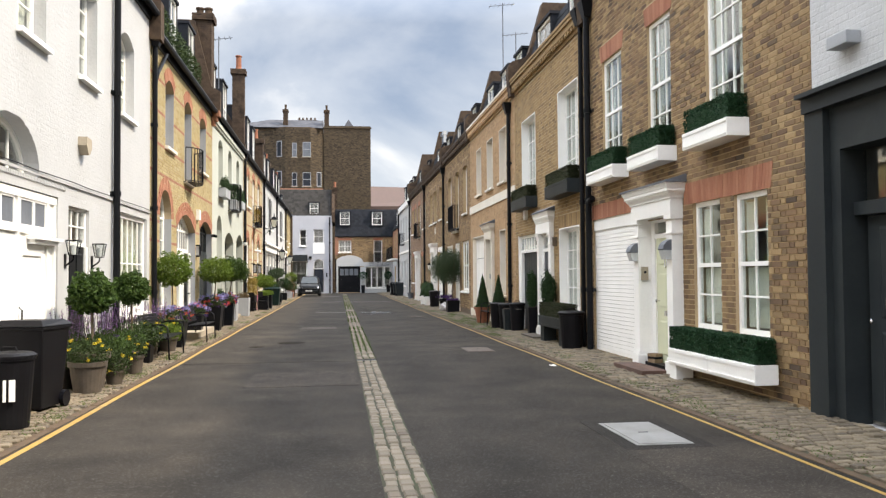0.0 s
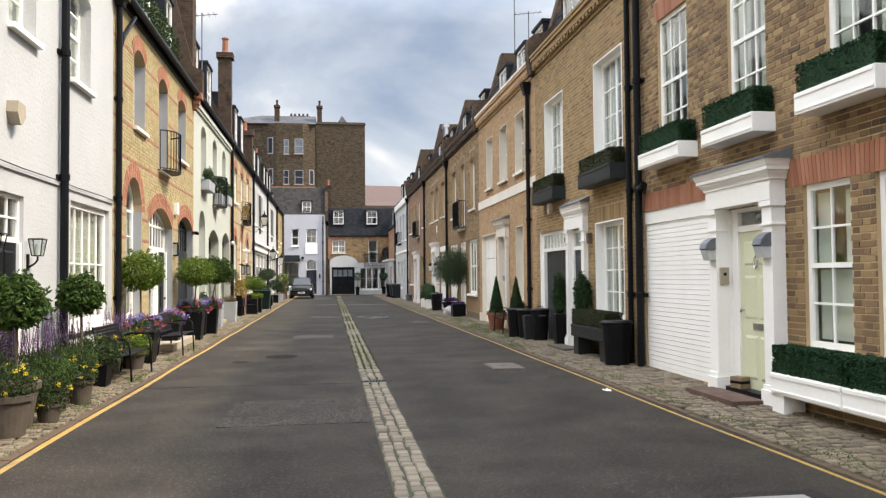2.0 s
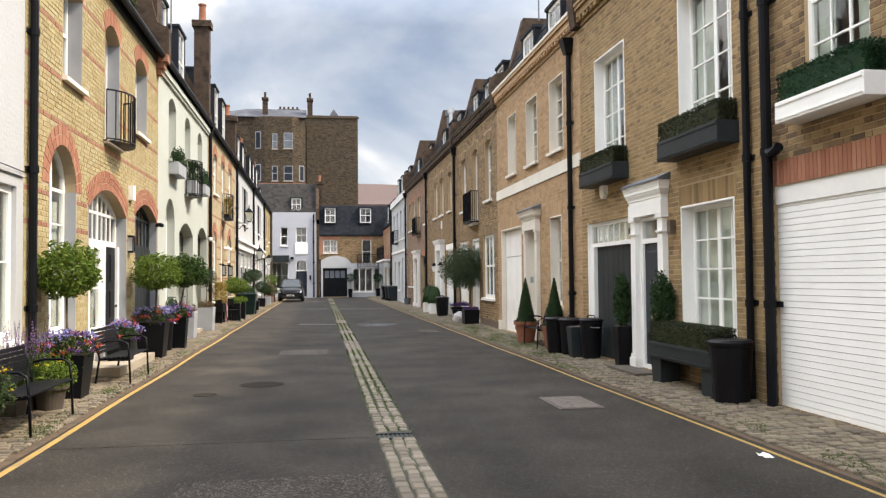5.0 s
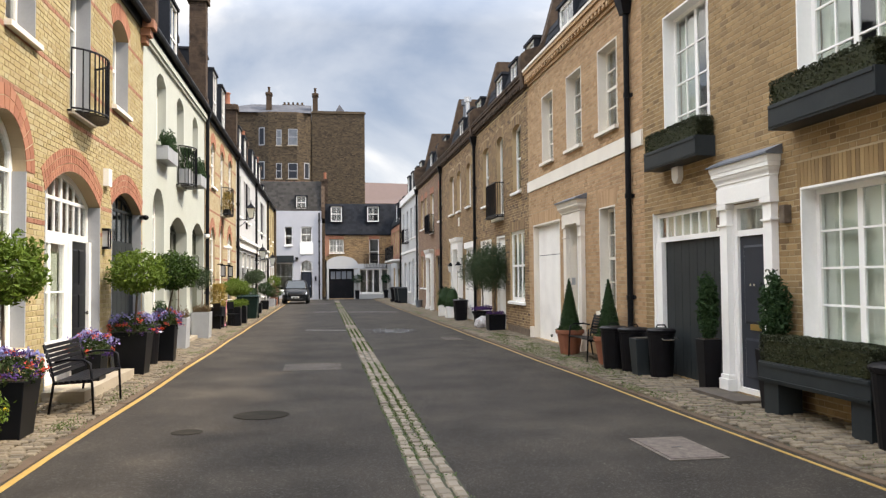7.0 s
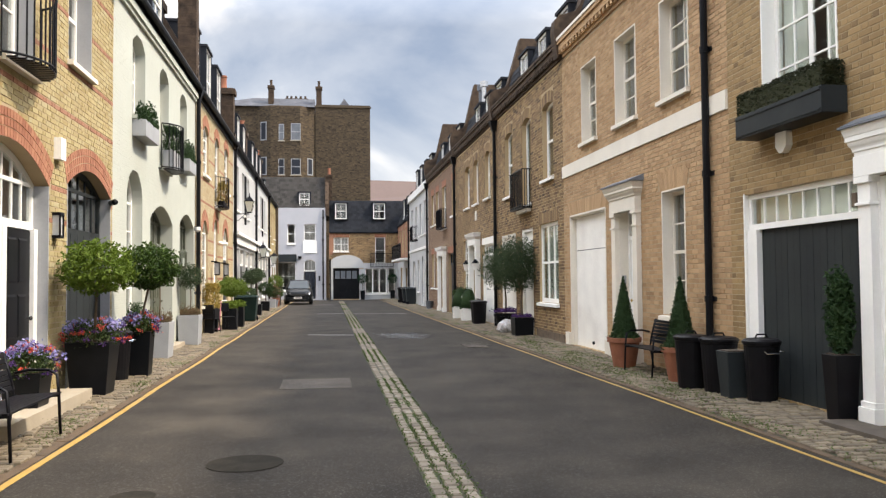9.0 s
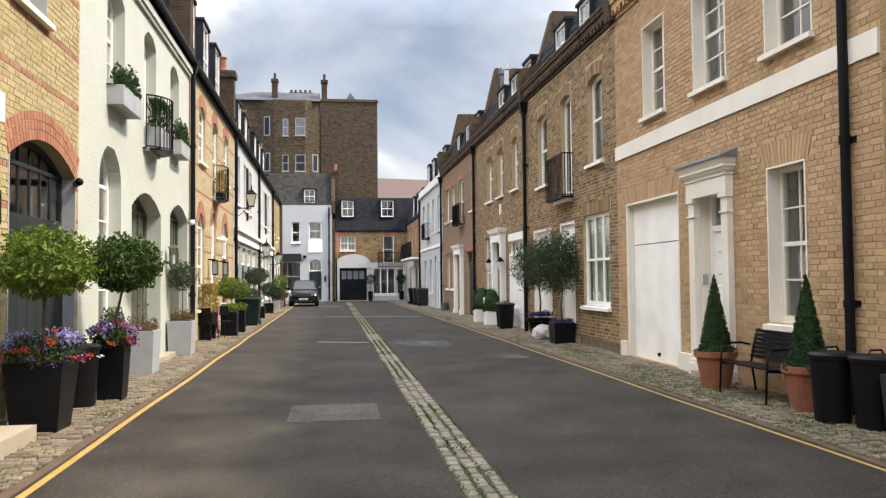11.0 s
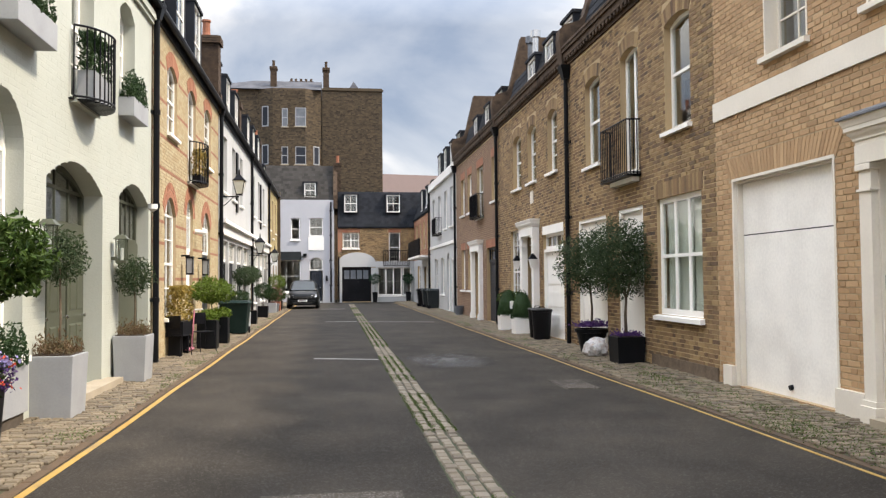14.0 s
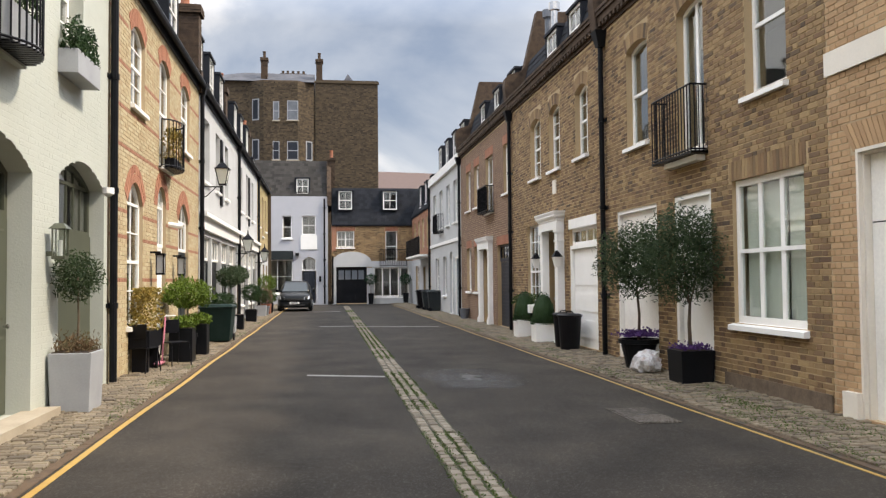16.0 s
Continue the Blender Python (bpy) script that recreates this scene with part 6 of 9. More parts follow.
window(LF, H, Op(21.57, 23.02, 0.72, 2.31), 2, 2, 0.17, 0.08, mid=False, sill=False, mull=1, curtain=[(21.7, 22.95, 0.8, 2.25)])
part("door_panel", MB(LF).box(21.57, 23.02, -0.22, -0.16, 0.14, 0.72), WHITE_PAINT, H)
part("door_post", MB(LF).box(23.02, 23.14, -0.24, -0.12, 0.14, 2.32), WHITE_PAINT, H)
part("door_post", MB(LF).box(24.06, 24.2, -0.24, -0.12, 0.14, 2.32), WHITE_PAINT, H)
panel_door(LF, H, 23.15, 24.05, 0.14, 2.3, BLACK_PAINT, 0.17, ((0.05, 0.3), (0.36, 0.62), (0.68, 0.95)), 2, CHROME)
window(LF, H, Op(24.98, 27.34, 2.35, 3.35, 0.32), 6, 1, 0.16, 0.08, GREY_PAINT, False, mid=False, panes=False)
board_door(LF, H, Op(24.98, 27.34, 0.06, 2.36), GREY_PAINT, 0.14, 14)
part("spot_lamp", MB(LF).tube([(27.38, 0.0, 2.98), (27.0, 0.16, 2.96), (26.7, 0.24, 2.93)], 0.05, 8), BLACK_PAINT, H, smooth=True)
wl_ = part("wall_lamp", MB(LF).box(24.34, 24.5, 0, 0.12, 2.22, 2.26).box(24.34, 24.5, 0, 0.12, 2.53, 2.57).box(24.34, 24.36, 0.1, 0.12, 2.26, 2.53).box(24.48, 24.5, 0.1, 0.12, 2.26, 2.53), IRON, H)
part("lamp_glass", MB(LF).box(24.36, 24.48, 0.01, 0.1, 2.26, 2.53), FROSTED, wl_)
part("alarm_box", MB(LF).box(24.4, 24.62, 0, 0.1, 3.3, 3.6), WHITE_PAINT, H)
part("doorstep", MB(LF).box(21.4, 24.3, -0.2, 0.55, 0.02, 0.20), STONE, H, "pale stone doorstep")
railing(LF, H, bow(22.42, 23.72, 0.40), 4.2, 5.12, "balconet", "bowed black iron balconet")
gutter(LF, H, 18.5, 27.6, 7.05)
part("eaves_corbel", MB(LF).box(27.25, 27.5, 0, 0.12, 6.6, 6.75).box(27.2, 27.5, 0, 0.2, 6.75, 6.9).box(27.15, 27.5, 0, 0.28, 6.9, 7.08), BRICK_RED, H)
mansard(LF, H, 18.7, 27.3, 7.1, 9.2, dormers=[(22.9, 1.0, 7.4, 9.3), (25.7, 1.0, 7.4, 9.3)])
chimney(LF, H, 27.75, -0.30, 7.0, 10.38, 0.6, 0.55, 2, pot=BRICK_SOOT, poth=0.25)
downpipe(LF, H, 18.58, 0.05, 6.8, 0.08, 0.055)
part("offshoot_pipe", MB(LF).tube([(18.58, 0.08, 5.9), (18.75, 0.1, 6.2), (19.6, 0.12, 6.85)], 0.045, 8), BLACK_PAINT, H)
gable(LF, H, 27.47, [(0.28, 7.05), (0.28, 7.75), (0.0, 7.9), (-0.55, 10.1), (-6, 10.2), (-6, 7.05)], BRICK_SOOT, 0.3)

# pale green house
H = thing("house", (XL, 32.0, 0), "pale green-white painted brick mews house with arched openings", "house")
W = [Op(28.92, 30.03, 4.85, 6.5, 0.22), Op(31.5, 32.55, 4.2, 6.5, 0.22), Op(34.05, 35.08, 4.9, 6.5, 0.22)]
A, D, G = Op(28.52, 29.83, 0.85, 3.8, 0.62), Op(30.57, 33.08, 0.12, 3.32, 0.34), Op(34.06, 36.25, 0.1, 3.4, 0.3)
front(LF, H, 27.47, 36.45, 7.0, [A, D, G] + W, PALE_BRICK, PALE_BRICK, relief=(0.0004, 0.0015))
shell(LF, H, 27.47, 36.45, 7.0)
for w in W:
    window(LF, H, w, 2, 4, 0.2, sillm=PALE_BRICK)
window(LF, H, A, 2, 4, 0.2, 0.08)
window(LF, H, Op(30.57, 33.08, 2.42, 3.32, 0.34), 4, 1, 0.28, 0.09, OLIVE_PAINT, False, mid=False, panes=False)
for a in (30.6, 31.44, 32.28):
    panel_door(LF, H, a + 0.01, a + 0.78, 0.14, 2.42, OLIVE_PAINT, 0.27, ((0.06, 0.4), (0.48, 0.95)), 2, CHROME)
window(LF, H, Op(34.06, 36.25, 2.36, 3.4, 0.3), 6, 1, 0.22, 0.08, OLIVE_PAINT, False, mid=False, panes=False)
board_door(LF, H, Op(34.06, 36.25, 0.1, 2.38), OLIVE_PAINT, 0.2, 1)
part("doorstep", MB(LF).box(30.6, 33.38, -0.1, 0.25, 0.02, 0.16), STONE, H)
for u in (30.2, 33.6):
    lf_ = MB(LF).box(u - 0.08, u + 0.08, 0.08, 0.24, 1.96, 2.0).box(u - 0.03, u + 0.03, 0.0, 0.10, 2.0, 2.06)
    for i, j in ((-0.08, 0.08), (0.065, 0.08), (-0.08, 0.225), (0.065, 0.225)):
        lf_.box(u + i, u + i + 0.015, j, j + 0.015, 2.0, 2.34)
    ln = part("lantern", lf_, OLIVE_PAINT, H)
    part("lantern_glass", MB(LF).box(u - 0.065, u + 0.065, 0.095, 0.225, 2.0, 2.34), GLASS, ln)
    part("lamp_tube", MB(LF).tube([(u, 0.16, 2.0), (u, 0.16, 2.2)], 0.03, 8), FROSTED, ln)
    part("lantern_cap", MB(LF).hexa([(u - 0.11, 0.05, 2.34), (u + 0.11, 0.05, 2.34), (u + 0.11, 0.27, 2.34), (u - 0.11, 0.27, 2.34), (u - 0.05, 0.11, 2.41), (u + 0.05, 0.11, 2.41), (u + 0.05, 0.21, 2.41), (u - 0.05, 0.21, 2.41)]), OLIVE_PAINT, ln)
part("camera_dome", MB(LF).lathe([(0.02, 2.98), (0.09, 3.03), (0.09, 3.12)], 35.9, 0.15, 10), WHITE_PAINT, H)
railing(LF, H, bow(31.42, 32.62, 0.42), 4.15, 5.15, "balconet", "bowed black iron balconet")
gutter(LF, H, 27.5, 36.5, 7.1)
part("cornice", MB(LF).box(27.5, 36.4, 0, 0.06, 6.72, 6.8).box(27.5, 36.4, 0, 0.1, 6.8, 6.94), PALE_BRICK, H)
mansard(LF, H, 28.2, 36.1, 7.15, 9.2, v0=-0.15, dormers=[(29.6, 1.1, 7.3, 9.2), (32.6, 1.1, 7.3, 9.2)])
downpipe(LF, H, 36.5, 0.05, 6.9, 0.09, 0.06)
gable(LF, H, 36.5, [(0.1, 6.9), (0.1, 7.5), (-1.0, 9.4), (-6, 9.6), (-6, 6.9)], BRICK_SOOT, 0.35)
chimney(LF, H, 36.4, -0.18, 7.0, 10.78, 0.45, 0.5, 1, poth=0.6)
chimney(LF, H, 36.45, -1.5, 7.0, 9.6, 0.5, 1.2, 1, poth=0.5)

# pale brick house with red bands
H = thing("house", (XL, 41.3, 0), "pale yellow brick mews house with red bands and arches", "house")
W = [Op(37.98, 39.12, 4.9, 6.42, 0.22), Op(40.52, 41.68, 4.15, 6.48, 0.22), Op(43.1, 44.38, 4.92, 6.55, 0.22)]
A, D, G = Op(37.76, 39.0, 0.9, 3.5, 0.4), Op(40.34, 41.28, 0.1, 3.7, 0.45), Op(42.78, 44.25, 0.1, 3.58, 0.45)
exv = [Op(w.u0 - 0.2, w.u1 + 0.2, w.z1 - w.rise - 0.02, w.z1 + 0.34, w.rise + 0.3) for w in W + [A, D, G]]
front(LF, H, 36.55, 45.9, 7.0, [A, D, G] + W, MORTAR, BRICK_PINK, BRICK_RED, [(4.0, 4.08), (4.68, 4.76), (5.45, 5.53), (6.2, 6.28), (2.9, 2.98), (2.45, 2.53), (1.7, 1.78)], exv)
shell(LF, H, 36.55, 45.9, 7.0)
for w in W + [A, D, G]:
    voussoirs(LF, H, w, 0.32, 2 if w in (A, D, G) else 1)
for w in W + [A]:
    window(LF, H, w, 2, 4, 0.06, panes=False)
for w in (D, G):
    window(LF, H, Op(w.u0, w.u1, 2.4, w.z1, w.rise), 3, 1, 0.06, mid=False, sill=False, panes=False)
    panel_door(LF, H, w.u0 + 0.05, w.u1 - 0.05, 0.12, 2.4, GREY_PAINT if w is G else WHITE_PAINT, 0.07)
railing(LF, H, bow(40.45, 41.8, 0.40), 4.1, 5.1, "balconet", "bowed black iron balconet")
for u in (39.7, 42.1):
    lf_ = MB(LF).box(u - 0.08, u + 0.08, 0.12, 0.28, 1.81, 1.85).box(u - 0.09, u + 0.09, 0.11, 0.29, 2.2, 2.24).box(u - 0.02, u + 0.02, 0, 0.2, 2.24, 2.28)
    for i, j in ((-0.08, 0.12), (0.06, 0.12), (-0.08, 0.26), (0.06, 0.26)):
        lf_.box(u + i, u + i + 0.02, j, j + 0.02, 1.85, 2.2)
    ln = part("lantern", lf_, IRON, H)
    part("lantern_glass", MB(LF).box(u - 0.07, u + 0.07, 0.13, 0.27, 1.85, 2.2), PALE_GREY, ln)
part("security_camera", MB(LF).tube([(41.6, 0.0, 2.95), (41.6, 0.3, 2.9)], 0.06, 8), WHITE_PAINT, H)
gutter(LF, H, 36.6, 46.0, 7.1)
mansard(LF, H, 36.8, 45.5, 7.15, 9.3, v0=-0.12, dormers=[(38.3, 1.1, 7.3, 9.4), (40.9, 1.1, 7.3, 9.4), (43.5, 1.1, 7.3, 9.4)])
gable(LF, H, 45.9, [(0.1, 6.9), (0.1, 7.5), (-1.0, 9.2), (-6, 9.4), (-6, 6.9)], BRICK_SOOT, 0.35)
chimney(LF, H, 45.8, -0.35, 7.0, 9.3, 0.5, 0.8, 1, poth=0.5)
downpipe(LF, H, 46.0, 0.05, 6.9, 0.09, 0.06)


def white_left(u0, u1, label, wins, seed):
    H = thing("house", (XL, (u0 + u1) / 2, 0), label, "house")
    n = 4
    step = (u1 - u0 - 0.6) / n
    GW = [Op(u0 + 0.35 + step * k, u0 + 0.15 + step * (k + 1), 0.12 if k % 2 else 0.7, 3.0) for k in range(n)]
    W = [Op(a, b, 4.6, 6.45) for a, b in wins]
    front(LF, H, u0, u1, 7.0, GW + W, WHITE_BRICK)
    shell(LF, H, u0, u1, 7.0)
    for w in W:
        window(LF, H, w, 2, 4, 0.18, panes=False)
    for k, w in enumerate(GW):
        window(LF, H, Op(w.u0, w.u1, 2.3, 3.0), 4, 1, 0.1, mid=False, sill=False, panes=False)
        if k % 2:
            panel_door(LF, H, w.u0 + 0.04, w.u1 - 0.04, 0.14, 2.3, BLACK_PAINT if k == 1 else GREY_PAINT, 0.14)
        else:
            window(LF, H, Op(w.u0, w.u1, w.z0, 2.3), 3, 2, 0.1, mid=False, material=WHITE_PAINT if seed else GREY_PAINT, panes=False)
    part("shop_cornice", MB(LF).box(u0 + 0.05, u1 - 0.05, 0, 0.1, 3.15, 3.5).box(u0 + 0.05, u1 - 0.05, 0, 0.22, 3.5, 3.62), WHITE_PAINT, H)
    gutter(LF, H, u0, u1, 7.1)
    mansard(LF, H, u0 + 0.2, u1 - 0.2, 7.15, 9.1, v0=-0.15, dormers=[(u0 + 2.0, 1.1, 7.3, 9.1), (u0 + 4.6, 1.1, 7.3, 9.1), (u0 + 7.2, 1.1, 7.3, 9.1)])
    chimney(LF, H, u1 - 0.1, -0.9, 7.1, 9.4, 0.6, 1.0, 2)
    downpipe(LF, H, u1, 0.05, 6.9, 0.09, 0.06)
    part("shutter", MB(LF).box(wins[1][1] + 0.05, wins[1][1] + 0.5, 0, 0.06, 4.2, 6.4), BLACK_PAINT, H)
    return H


white_left(46.0, 55.9, "white painted mews house with shopfront and black gutter", [(46.6, 48.1), (49.5, 50.5), (51.9, 52.9)], 0)
white_left(55.9, 65.6, "white painted mews house with lanterns and tall windows", [(56.9, 58.0), (59.6, 60.6), (62.4, 63.4)], 1)
H = thing("house", (XL, 69.0, 0), "ochre brick mews house above a white ground floor", "house")
W = [Op(66.4, 67.4, 4.6, 6.4), Op(68.8, 69.8, 4.2, 6.4), Op(71.2, 72.2, 4.6, 6.4)]
GW = [Op(66.4, 67.6, 0.12, 2.6), Op(69.0, 70.2, 0.9, 2.6), Op(71.4, 72.6, 0.9, 2.6)]
front(LF, H, 65.6, 73.6, 7.0, GW + W, MORTAR, BRICK_YELLOW, ex=[Op(65.6, 73.6, 0, 3.3)])
shell(LF, H, 65.6, 73.6, 7.0)
part("ground_floor_render", wall_mesh(Facade("L", XL + 0.03), 65.6, 73.6, 0, 3.3, GW, 0.02), WHITE_BRICK, H)
for w in W + GW[1:]:
    window(LF, H, w, 2, 3, 0.15, panes=False)
board_door(LF, H, GW[0], GREY_PAINT)
gutter(LF, H, 65.6, 73.6, 7.1)
mansard(LF, H, 65.8, 73.4, 7.1, 8.6, dormers=[(68.0, 1.0, 7.2, 8.3)])
part("party_wall", MB(LF).box(73.35, 73.6, -6.0, 0.2, 0, 7.4), BRICK_TOWER, H)

# ---- end of the mews ----
H = thing("house", (-4.2, XE, 0), "pale lilac rendered end house with slate mansard", "house")
W = [Op(-3.55, -2.9, 4.69, 6.29), Op(-2.2, -1.22, 4.93, 6.29)]
GW = [Op(-4.95, -2.85, 0.8, 3.18), Op(-2.2, -1.22, 0.1, 3.37, 0.25)]
front(EF, H, -12.0, -0.38, 7.66, GW + W, LILAC)
shell(EF, H, -12.0, -0.38, 7.66)
window(EF, H, W[0], 1, 2, 0.1, panes=False)
window(EF, H, W[1], 2, 2, 0.1, panes=False, sill=False)
part("panel", MB(EF).box(-2.28, -1.14, 0, 0.05, 3.9, 4.92), WHITE_PAINT, H)
window(EF, H, GW[0], 2, 2, 0.1, mid=False, panes=False)
part("fascia", MB(EF).box(-5.1, -2.8, 0, 0.12, 3.2, 3.8), GREY_PAINT, H)
window(EF, H, Op(-2.2, -1.22, 2.4, 3.37, 0.25), 3, 1, 0.1, mid=False, sill=False, panes=False)
panel_door(EF, H, -2.12, -1.3, 0.12, 2.35, NAVY_PAINT, 0.12)
part("floodlight", MB(EF).box(-2.65, -2.4, 0, 0.25, 3.45, 3.65), BLACK_PAINT, H)
part("wall_light", MB(EF).box(-1.0, -0.86, 0, 0.15, 1.6, 2.0), BLACK_PAINT, H)
mansard(EF, H, -12.0, -0.45, 7.66, 10.4, v0=-0.1, v1=-1.5, dormers=[(-2.15, 0.85, 7.85, 8.95)], skin=WEATHERED_SLATE)
downpipe(EF, H, -0.62, 0.05, 7.5, 0.09, 0.06, False)
gable(EF, H, -0.28, [(0.05, 7.0), (0.05, 8.0), (-1.1, 10.6), (-6, 10.6), (-6, 7.0)], BRICK_SOOT, 0.3)
chimney(EF, H, -0.1, -1.2, 7.5, 10.6, 0.45, 0.8, 1)

H = thing("house", (3.0, XE, 0), "brick end house with slate mansard and dark garage", "house")
W = [Op(0.25, 1.48, 4.04, 5.21), Op(3.7, 4.55, 3.0, 5.21)]
GW = [Op(0.2, 2.36, 0.06, 2.64), Op(2.85, 4.65, 0.5, 2.58), Op(4.75, 5.35, 0.5, 2.58)]
ex = [Op(-0.13, 6.0, 0, 3.0), Op(-0.1, 2.72, 2.9, 3.76, 0.8), Op(W[0].u0 - 0.1, W[0].u1 + 0.1, 5.21, 5.5), Op(W[1].u0 - 0.1, W[1].u1 + 0.1, 5.21, 5.5)]
front(EF, H, -0.13, 9.0, 5.65, GW + W, MORTAR_DARK, BRICK_BROWN, ex=ex)
shell(EF, H, -0.13, 9.0, 5.65)
window(EF, H, W[0], 4, 2, 0.1, mull=2, panes=False)
window(EF, H, W[1], 1, 2, 0.1, panes=False, sill=False)
voussoirs(EF, H, W[0], 0.28)
voussoirs(EF, H, W[1], 0.28)
part("brick_quoin", MB(EF).box(-0.12, 0.2, 0, 0.015, 3.75, 5.6), BRICK_RED, H)
pts = [(-0.1, 2.64), (2.72, 2.64), (2.72, 2.95)] + [(1.3 + 1.4 * math.cos(a), 2.95 + 0.78 * math.sin(a)) for a in [math.pi * k / 14 for k in range(1, 14)]] + [(-0.1, 2.95)]
part("arch_render", MB(EF).prism(pts, 0.0, 0.06), WHITE_BRICK, H)
for k, (a, b, c, d) in enumerate(((2.72, 6.0, 2.58, 3.05), (-0.1, 0.2, 0, 2.64), (2.36, 2.85, 0, 2.58), (2.85, 6.0, 0, 0.5), (4.65, 4.75, 0.5, 2.58), (5.35, 6.0, 0.5, 2.58))):
    part("ground_floor_render", MB(EF).box(a, b, 0, 0.06, c, d), WHITE_BRICK, H)
board_door(EF, H, GW[0], BLACK_PAINT, 0.12, 16)
for k in range(4):
    part("garage_pane", MB(EF).box(0.36 + 0.47 * k, 0.74 + 0.47 * k, -0.12, -0.10, 1.75, 2.4), LEAD, H)
window(EF, H, GW[1], 3, 2, 0.08, mid=False, panes=False, mull=(1, 2))
window(EF, H, GW[2], 1, 2, 0.08, mid=False, panes=False)
mansard(EF, H, -0.1, 9.0, 5.65, 8.35, v0=0.1, v1=-0.7, dormers=[(0.86, 0.95, 6.74, 8.07), (4.05, 1.0, 6.74, 8.07)])
railing(EF, H, square(3.3, 5.2, 0.25, 15), 2.7, 3.85, "balconet", "black iron balconet", False, 0.016)
downpipe(EF, H, -0.05, 0.05, 3.4, 0.12, 0.06, False)

# tall brick block behind
H = thing("apartment_block", (-1.0, 91.0, 0), "tall dark brick apartment block with a bay and chimneys", "building")
TF = Facade("E", 90.5)
part("wall", MB(TF).box(-1.35, 3.85, -8, 0, 0, 18.1), BRICK_FAR, H)
def block_bricks(segments, z0, z1, holes, seed, course=0.11):
    """Bricks proud of a wall that runs along segments of (u, v), left out at the holes (u0, u1, z0, z1)."""
    rt = random.Random(seed)
    mb = MB(TF)
    for (ua, va), (ub, vb) in segments:
        ln = math.hypot(ub - ua, vb - va)
        du, dv = (ub - ua) / ln, (vb - va) / ln
        nu, nv = -dv, du
        z = z0
        while z < z1 - course:
            q = -rt.uniform(0, 0.2)
            while q < ln:
                w = rt.choice((0.12, 0.24, 0.24))
                p0, p1 = max(q, 0.0), min(q + w - 0.018, ln)
                um, zm = ua + du * (p0 + p1) / 2, z + course / 2
                if p1 - p0 > 0.04 and not any(h[0] < um < h[1] and h[2] < zm < h[3] for h in holes):
                    d = rt.uniform(0.006, 0.03)
                    c = [(ua + du * p0, va + dv * p0), (ua + du * p1, va + dv * p1), (ua + du * p1 + nu * d, va + dv * p1 + nv * d), (ua + du * p0 + nu * d, va + dv * p0 + nv * d)]
                    mb.hexa([(x, y, z) for x, y in c] + [(x, y, z + course - 0.018) for x, y in c])
                q += w
            z += course
    return mb


tagged(part("bricks", block_bricks([((-1.33, 0.0), (3.83, 0.0))], 7.0, 18.1, [], 4), BRICK_TOWER, H), kind="stuff")
bay = [(-12.0, 0.3), (-6.75, 0.3), (-5.45, 1.0), (-2.75, 1.0), (-1.4, -0.1)]
bm_ = MB(TF)
i = len(bm_.V)
pl = bay + [(-1.4, -6), (-12.0, -6)]
bm_.V.extend(TF(u, v, 0) for u, v in pl)
bm_.V.extend(TF(u, v, 18.0) for u, v in pl)
n = len(pl)
bm_.P.append(tuple(range(n)))
bm_.P.append(tuple(range(2 * n - 1, n - 1, -1)))
for k in range(n):
    j = (k + 1) % n
    bm_.P.append((j, k, n + k, n + j))
part("bay_wall", bm_, BRICK_FAR, H)
FRONT_WINDOWS = ((-4.71, -4.22, 14.7, 16.25), (-3.59, -2.70, 14.75, 16.35), (-4.74, -4.20, 11.5, 13.0), (-3.59, -2.70, 11.5, 13.02))
holes = [(a - 0.03, b + 0.03, z0 - 0.1, z1 + 0.03) for a, b, z0, z1 in FRONT_WINDOWS] + [(-2.15, -1.55, 11.45, 13.2), (-6.45, -5.8, 11.4, 13.25), (-6.45, -5.8, 14.7, 16.55)]
tagged(part("bricks", block_bricks(list(zip(bay, bay[1:])), 9.5, 17.95, holes, 5), BRICK_TOWER, H), kind="stuff")
for a, b, z0, z1 in FRONT_WINDOWS:
    m = (z0 + z1) / 2
    wn_ = part("window", MB(TF).box(a, a + 0.06, 1.0, 1.025, z0, z1).box(b - 0.06, b, 1.0, 1.025, z0, z1).box(a + 0.06, b - 0.06, 1.0, 1.025, z1 - 0.06, z1).box(a + 0.06, b - 0.06, 1.0, 1.022, m - 0.03, m + 0.03).box(a + 0.06, b - 0.06, 1.0, 1.025, z0, z0 + 0.06), PALE_GREY, H)
    part("sill", MB(TF).box(a - 0.08, b + 0.08, 1.0, 1.10, z0 - 0.08, z0), STONE, wn_)
    # upper panes are paler: the sky's reflection put in as colour
    part("pane", MB(TF).box(a, b, 0.99, 1.01, z0, z1), LEAD if z0 > 14 else NAVY_PAINT, wn_)
for z0, z1 in ((11.55, 13.15),):
    wn_ = part("window", MB(TF).hexa([(-2.1, 0.50, z0), (-1.6, 0.09, z0), (-1.58, 0.13, z0), (-2.08, 0.54, z0), (-2.1, 0.50, z1), (-1.6, 0.09, z1), (-1.58, 0.13, z1), (-2.08, 0.54, z1)]), PALE_GREY, H)
    part("pane", MB(TF).hexa([(-2.02, 0.46, z0 + 0.1), (-1.68, 0.18, z0 + 0.1), (-1.65, 0.22, z0 + 0.1), (-1.99, 0.50, z0 + 0.1), (-2.02, 0.46, z1 - 0.1), (-1.68, 0.18, z1 - 0.1), (-1.65, 0.22, z1 - 0.1), (-1.99, 0.50, z1 - 0.1)]), NAVY_PAINT, wn_)
